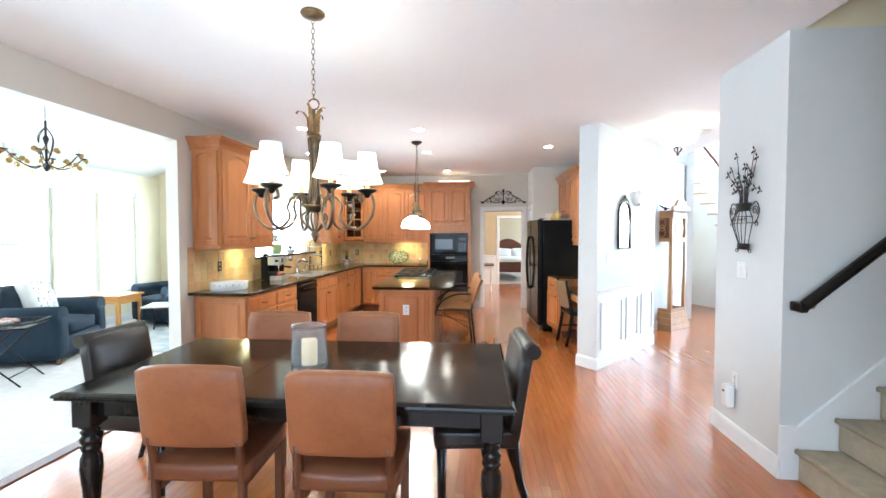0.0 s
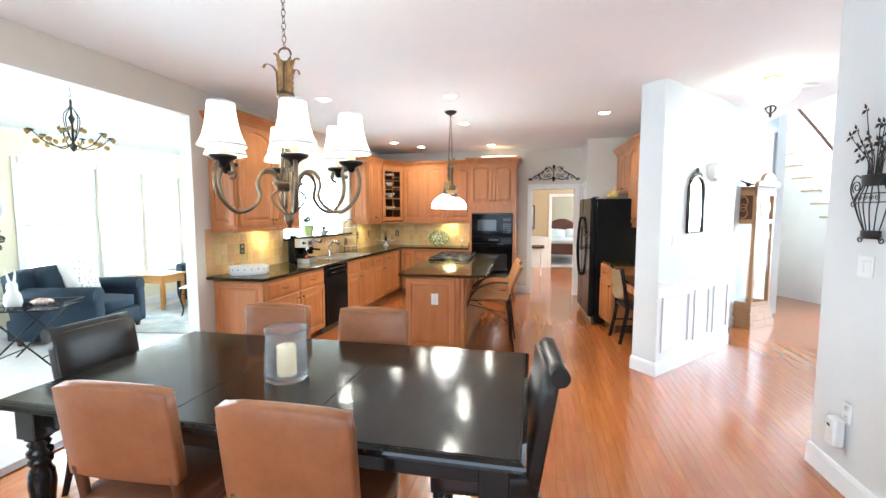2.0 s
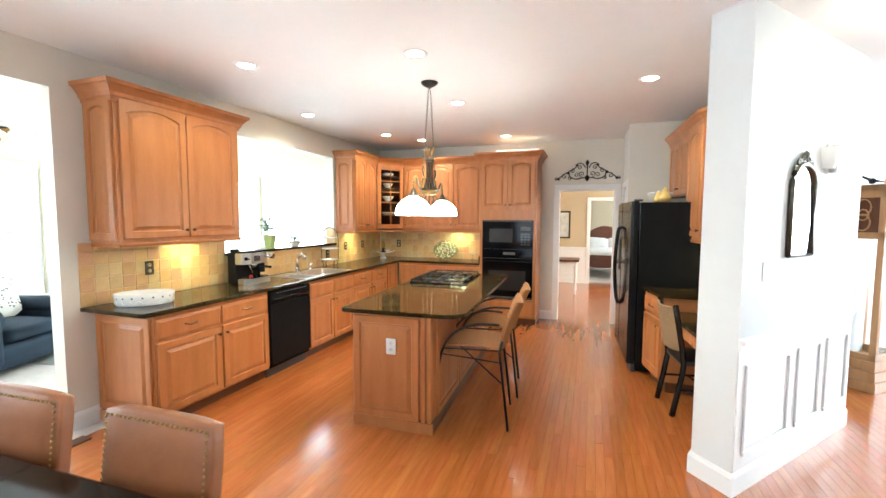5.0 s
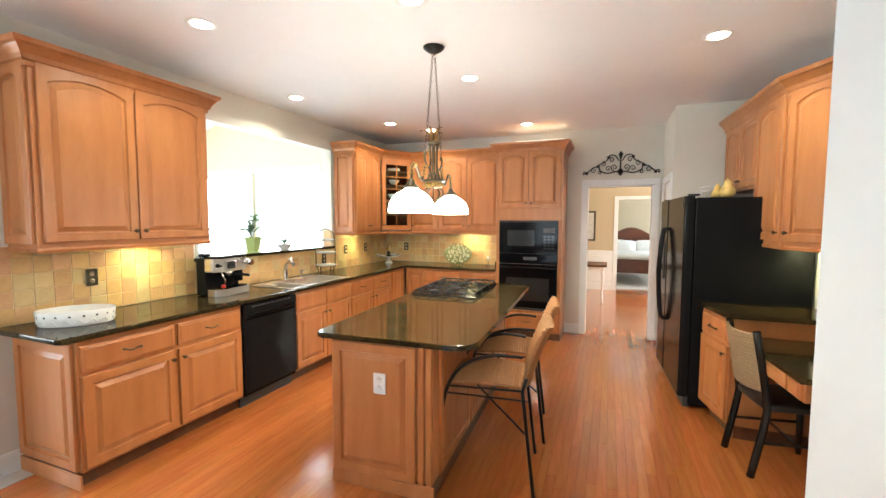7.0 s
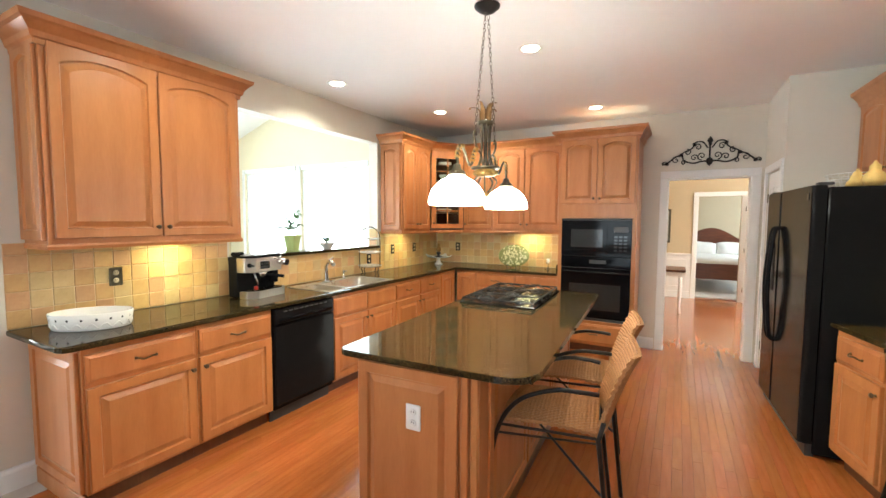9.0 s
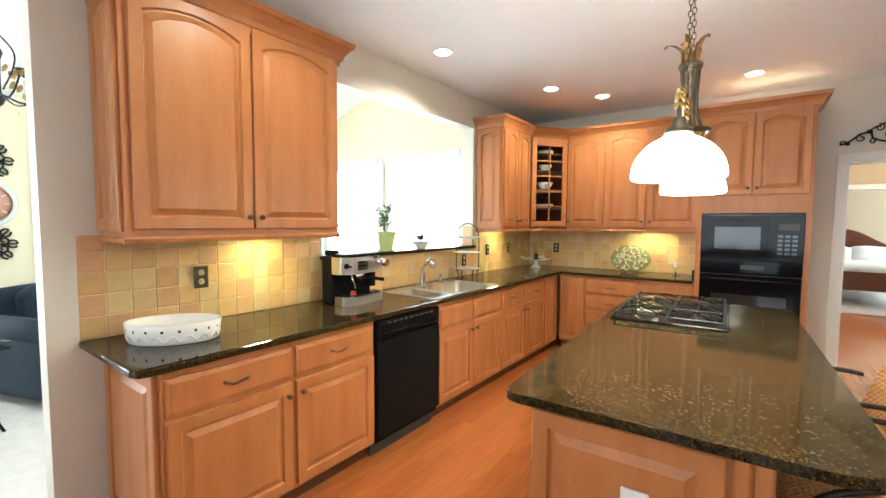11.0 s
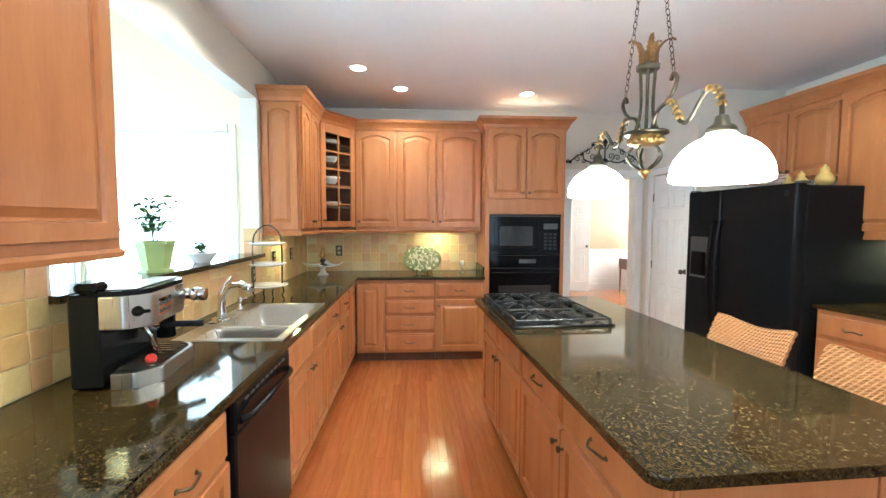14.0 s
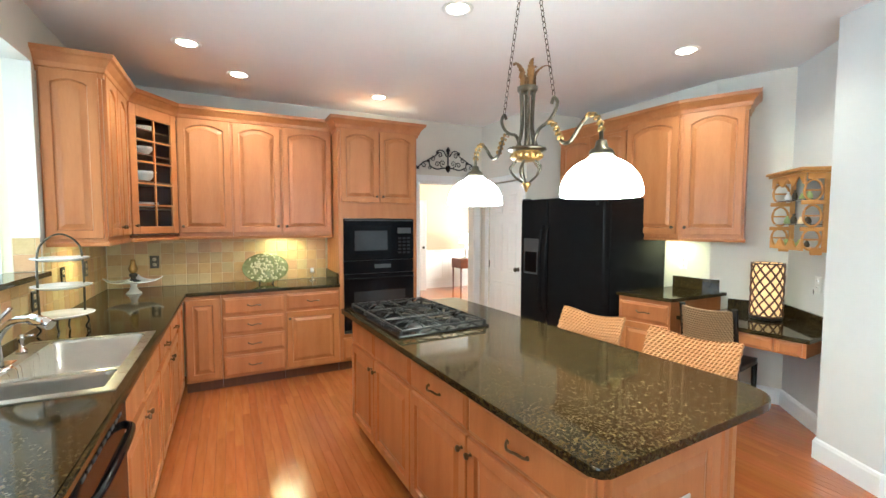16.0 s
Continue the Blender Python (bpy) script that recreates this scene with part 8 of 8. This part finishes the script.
padded(b, 0.60, 0.72, 0.17, pose(0, -0.12, 0.40), 0.03, 0.04)
part("seat_cushion", b, NAVY, sf)
b = bm_new()
padded(b, 1.0, 0.24, 0.55, pose(0, 0.38, 0.60, -8, 0, 0), 0.03, 0.05)
part("backrest", b, NAVY, sf)
b = bm_new()
padded(b, 0.60, 0.20, 0.42, pose(0, 0.22, 0.66, -14, 0, 0), 0.05, 0.05)
part("back_cushion", b, NAVY, sf)
for x in (-0.42, 0.42):
    b = bm_new()
    padded(b, 0.19, 0.92, 0.52, pose(x, -0.03, 0.33), 0.01, 0.03)
    tube(b, [(x, -0.48, 0.585), (x, 0.40, 0.585)], 0.105, 16)
    part("arm", b, NAVY, sf)
    for y in (-0.42, 0.40):
        b = bm_new()
        lathe(b, [(0, 0), (0.025, 0), (0.035, 0.075), (0, 0.075)], pose(x, y, 0), 10)
        part("foot", b, WALNUT, sf)
b = bm_new()
padded(b, 0.46, 0.16, 0.44, pose(0, 0, 0.0), 0.05, 0.05)
pil = solid("throw_pillow", b, LINEN, "white throw pillow with dark dots", "pillow", SF @ pose(0.10, 0.06, 0.74, -22, 8, 0))
b = bm_new()
random.seed(2)
for _ in range(60):
    x, z = random.uniform(-0.19, 0.19), random.uniform(-0.18, 0.18)
    lathe(b, [(0, 0.002), (0.010, 0.001), (0.011, -0.002)], pose(x, -0.078 - 0.05 * (1 - (x / 0.23) ** 2) * (1 - (z / 0.22) ** 2), z, 90, 0, 0), 7)
part("dots", b, DARK_GREY, pil, "dark printed dots")
copy_thing(sf, pose(-5.05, 7.05, 0, 0, 0, -20))
stb = thing("tray_table", "black wrought iron tray table with folding legs", "side table", pose(-4.62, 3.90, 0, 0, 0, 25))
b = bm_new()
box(b, -0.36, 0.36, -0.24, 0.24, 0.585, 0.60, 0.004)
part("tray", b, BLACK_PAINT, stb)
b = bm_new()
tube(b, [(-0.36, -0.24, 0.635), (0.36, -0.24, 0.635), (0.36, 0.24, 0.635), (-0.36, 0.24, 0.635)], 0.006, 5, closed=True)
for k in range(12):
    tube(b, spiral(-0.33 + 0.06 * k, 0.617, 0.016, 0.004, 0, 400, 10, -0.24), 0.0025, 4)
    tube(b, spiral(-0.33 + 0.06 * k, 0.617, 0.016, 0.004, 0, 400, 10, 0.24), 0.0025, 4)
part("gallery_rail", b, IRON, stb)
for y in (-0.21, 0.21):
    for s in (-1, 1):
        b = bm_new()
        tube(b, [(s * 0.30, y, 0), (-s * 0.26, y, 0.585)], 0.009, 6)
        part("leg", b, IRON, stb)
b = bm_new()
tube(b, [(-0.2, -0.21, 0.10), (-0.2, 0.21, 0.10)], 0.006, 5)
tube(b, [(0.2, -0.21, 0.10), (0.2, 0.21, 0.10)], 0.006, 5)
part("stretcher", b, IRON, stb)
b = bm_new()
lathe(b, [(0, 0), (0.06, 0), (0.075, 0.06), (0.065, 0.13), (0.04, 0.18), (0.045, 0.21), (0.04, 0.25), (0.02, 0.27), (0, 0.275)], None, 18)
for s in (-1, 1):
    tube(b, bez((0, s * 0.018, 0.26), (0.0, s * 0.03, 0.32), (-0.01, s * 0.04, 0.385), n=4), 0.014, 8, taper=0.006)
solid("rabbit_figurine", b, WHITE_CERAMIC, "white ceramic rabbit figurine on the tray table", "figurine", pose(-4.68, 3.80, 0.6005))
b = bm_new()
random.seed(6)
for _ in range(40):
    a, r = random.uniform(0, 6.28), math.sqrt(random.random()) * 0.085
    lathe(b, [(0, 0.03), (0.02, 0.018), (0.014, 0), (0, 0)], pose(r * math.cos(a), r * math.sin(a), 0.05 - r * 0.35), 7)
fb = solid("flower_bowl", b, mat("pink_flowers", (0.62, 0.22, 0.20), 0.7, second=(0.75, 0.70, 0.60), scale=25, island=0.3), "small bowl of pink and cream flowers", "flowers", pose(-4.58, 3.98, 0.6005))
b = bm_new()
lathe(b, [(0, 0), (0.05, 0), (0.085, 0.05), (0.082, 0.05), (0.045, 0.006), (0, 0.006)], None, 16)
part("bowl", b, WHITE_CERAMIC, fb)
ct = thing("coffee_table", "small pale topped table on black iron legs", "coffee table", pose(-4.60, 6.20, 0, 0, 0, 23))
b = bm_new()
box(b, -0.26, 0.26, -0.26, 0.26, 0.43, 0.45, 0.006)
part("tabletop", b, mat("pale_stone", (0.62, 0.58, 0.52), 0.3), ct)
b = bm_new()
for s in (-1, 1):
    for k in range(4):
        tube(b, spiral(-0.1575 + 0.105 * k, 0.385, 0.038, 0.006, 0, 420, 12, s * 0.235), 0.004, 4)
    tube(b, [(-0.23, s * 0.235, 0.345), (0.23, s * 0.235, 0.345)], 0.006, 5)
part("scroll_apron", b, IRON, ct)
for x in (-0.235, 0.235):
    for y in (-0.235, 0.235):
        b = bm_new()
        tube(b, bez((x, y, 0.43), (x * 1.06, y * 1.05, 0.30), (x * 0.94, y * 0.95, 0.12), (x * 1.04, y * 1.03, 0.005), n=4), 0.016, 7, taper=0.011)
        part("leg", b, IRON, ct)
wt = thing("wooden_end_table", "pale wooden end table by the windows", "side table", pose(-5.55, 6.35, 0))
b = bm_new()
box(b, -0.25, 0.25, -0.25, 0.25, 0.55, 0.58, 0.005)
box(b, -0.22, 0.22, -0.22, 0.22, 0.44, 0.55)
part("top", b, PINE, wt)
for x in (-0.2, 0.2):
    for y in (-0.2, 0.2):
        b = bm_new()
        box(b, x - 0.02, x + 0.02, y - 0.02, y + 0.02, 0, 0.44)
        part("leg", b, PINE, wt)
b = bm_new()
prism(b, rounded([(-5.4, 4.9), (-3.5, 5.2), (-3.8, 7.3), (-5.7, 7.0)], [0.05] * 4, 3), 0.0045, 0.014)
solid("area_rug", b, mat("patterned_rug", (0.55, 0.50, 0.42), 0.95, second=(0.22, 0.30, 0.34), scale=5, bump=0.6, bump_scale=300), "pale rug with a blue-grey pattern", "rug")

sch = thing("crystal_chandelier", "dark wire chandelier with gold leaves and glass drops", "chandelier", pose(-4.40, 4.28, 0))
CZ = 3.20
b = bm_new()
lathe(b, [(0, CZ - 0.03), (0.05, CZ - 0.025), (0.06, CZ), (0.06, CZ + 0.10), (0, CZ + 0.10)], None, 18)
part("canopy", b, IRON, sch)
b = bm_new()
chain(b, (0, 0, CZ - 0.02), (0, 0, 2.78))
part("chain", b, IRON, sch)
b = bm_new()
lathe(b, [(0, 2.78), (0.012, 2.77), (0.010, 2.62), (0.03, 2.58), (0.012, 2.52), (0.012, 2.32), (0.035, 2.28), (0.02, 2.24), (0, 2.22)], None, 12)
for k in range(4):
    a = k * math.pi / 2
    c, s = math.cos(a), math.sin(a)
    tube(b, bez((0.01 * c, 0.01 * s, 2.70), (0.08 * c, 0.08 * s, 2.60), (0.07 * c, 0.07 * s, 2.48), (0.02 * c, 0.02 * s, 2.34), n=5), 0.005, 6)
part("stem", b, IRON, sch)
wa = bm_new()
tube(wa, bez((0.02, 0, 2.30), (0.12, 0, 2.26), (0.24, 0, 2.31), (0.33, 0, 2.40), (0.37, 0, 2.36), n=5), 0.006, 6)
lathe(wa, [(0, 2.40), (0.03, 2.405), (0.034, 2.415), (0, 2.415)], pose(0.34, 0, 0), 12)
WARM_ARM = mesh_of("arm", wa, IRON)
gl = bm_new()
for x, z in ((0.20, 2.335), (0.36, 2.395), (0.10, 2.46), (0.30, 2.30)):
    lathe(gl, [(0, 0.012), (0.024, 0.006), (0.03, 0), (0.02, -0.01), (0, -0.014)], pose(x, 0, z, 70, 0, 0), 10)
GLV = mesh_of("gold_leaves", gl, GOLD)
cs = bm_new()
lathe(cs, [(0, 2.48), (0.011, 2.47), (0.011, 2.416), (0, 2.416)], pose(0.34, 0, 0), 10)
CSL = mesh_of("candle_sleeve", cs, LINEN)
dr = bm_new()
for x, z in ((0.37, 2.33), (0.25, 2.27), (0.14, 2.22)):
    lathe(dr, [(0, 0.02), (0.006, 0.004), (0.009, -0.008), (0, -0.022)], pose(x, 0, z), 8)
DRP = mesh_of("glass_drops", dr, mat("amber_crystal", (0.85, 0.75, 0.45), 0.1, vary=0.05))
for k in range(6):
    m = pose(0, 0, 0, 0, 0, 60 * k + 10)
    a = shared("arm", WARM_ARM, sch, m)
    shared("gold_leaves", GLV, a, None, "gold metal leaves")
    shared("candle_sleeve", CSL, a)
    shared("glass_drops", DRP, a, None, "amber glass drops")

# medallions and clock on the sunroom wall
for z, kind in ((2.02, "m"), (1.62, "c"), (1.24, "m")):
    if kind == "m":
        o = thing("wall_medallion", "dark openwork iron wall medallion", "wall decor", facing(-6.02, 4.38, z, "east"), "medallions on the sunroom wall")
        b = bm_new()
        for k in range(8):
            a = k * math.pi / 4
            m = pose(0, -0.015, 0, 0, math.degrees(a), 0)
            tube(b, spiral(0.09, 0.03, 0.045, 0.008, -120, 300, 14), 0.009, 5, m)
            tube(b, spiral(0.15, 0.0, 0.035, 0.035, 0, 330, 12), 0.009, 5, m)
            tube(b, [(0.02, 0, 0), (0.18, 0, 0)], 0.008, 5, m)
        part("openwork", b, IRON, o)
    else:
        o = thing("wall_clock", "round cream wall clock with a terracotta face", "clock", facing(-6.02, 4.36, z, "east"))
        b = bm_new()
        lathe(b, [(0.185, 0.0), (0.22, 0.0), (0.225, 0.02), (0.205, 0.035), (0.185, 0.022)], pose(0, 0, 0, 90, 0, 0), 36)
        part("rim", b, WHITE_CERAMIC, o)
        b = bm_new()
        lathe(b, [(0, 0.012), (0.186, 0.012), (0.186, 0)], pose(0, 0, 0, 90, 0, 0), 36)
        dd = part("dial", b, mat("terracotta_dial", (0.55, 0.25, 0.16), 0.6, second=(0.65, 0.38, 0.25), scale=10), o)
        b = bm_new()
        for k in range(12):
            a = k * math.pi / 6
            box(b, -0.005, 0.005, -0.016, -0.0125, 0.13, 0.165, 0, pose(0, 0, 0, 0, math.degrees(a), 0))
        part("hour_marks", b, LINEN, dd)
        b = bm_new()
        tube(b, [(0, -0.018, 0), (-0.10, -0.018, 0.02)], 0.004, 5)
        tube(b, [(0, -0.018, 0), (0.05, -0.018, -0.05)], 0.004, 5)
        part("clock_hands", b, IRON, dd)

# ---- oak strip floor ----
random.seed(11)
PWD = 0.0575


def plank_mesh(length):
    b = bm_new()
    g, e = 0.00025, 0.0004
    w = PWD
    lo = [(g, g), (w - g, g), (w - g, length - g), (g, length - g)]
    hi = [(g + e, g + e), (w - g - e, g + e), (w - g - e, length - g - e), (g + e, length - g - e)]
    a = [b.verts.new((x, y, -0.004)) for x, y in lo]
    m = [b.verts.new((x, y, -0.001)) for x, y in lo]
    t = [b.verts.new((x, y, 0.0)) for x, y in hi]
    for p, q in ((a, m), (m, t)):
        for i in range(4):
            b.faces.new((p[i], p[(i + 1) % 4], q[(i + 1) % 4], q[i]))
    b.faces.new(t)
    return mesh_of("plank", b, OAK_FLOOR)


PLANKS = {k: plank_mesh(k) for k in (0.45, 0.7, 0.9, 1.2, 1.5)}
fl = thing("floor", "glossy orange-stained oak strip floor", "floor", None, "", "structure")
rest_v, rest_f = [], []
count = 0
NEAR = (-2.0, 2.1, 3.2, 7.4)
for r in range(int((8.1 + 2.62) / PWD)):
    x = -2.62 + r * PWD
    y = -2.0 + random.uniform(-0.8, 0.0)
    while y < 13.35:
        length = random.choice((0.45, 0.7, 0.9, 1.2, 1.5))
        lo, hi = (-2.0 if x < 2.34 else 3.55), (13.2 if x < 4.0 else 11.75)
        y0, y1 = max(y, lo), min(y + length, hi)
        if y1 - y0 > 0.05:
            if y1 - y0 > length - 0.001 and NEAR[0] < x < NEAR[1] and NEAR[2] < y < NEAR[3] and count < 300 and not (-0.85 < x < -0.30 and 5.0 < y < 6.2):
                shared("plank", PLANKS[length], fl, pose(x, y, 0))
                count += 1
            else:
                g, e = 0.00025, 0.0004
                n = len(rest_v)
                for z, i in ((-0.004, g), (-0.001, g), (0.0, g + e)):
                    rest_v += [(x + i, y0 + i, z), (x + PWD - i, y0 + i, z), (x + PWD - i, y1 - i, z), (x + i, y1 - i, z)]
                for a in (0, 4):
                    for i in range(4):
                        j = (i + 1) % 4
                        rest_f.append((n + a + i, n + a + j, n + a + 4 + j, n + a + 4 + i))
                rest_f.append((n + 8, n + 9, n + 10, n + 11))
        y += length
rest = bpy.data.meshes.new("planks")
rest.from_pydata(rest_v, [], rest_f)
rest.materials.append(OAK_REST)
tagged(shared("planks", rest, fl), kind="stuff")
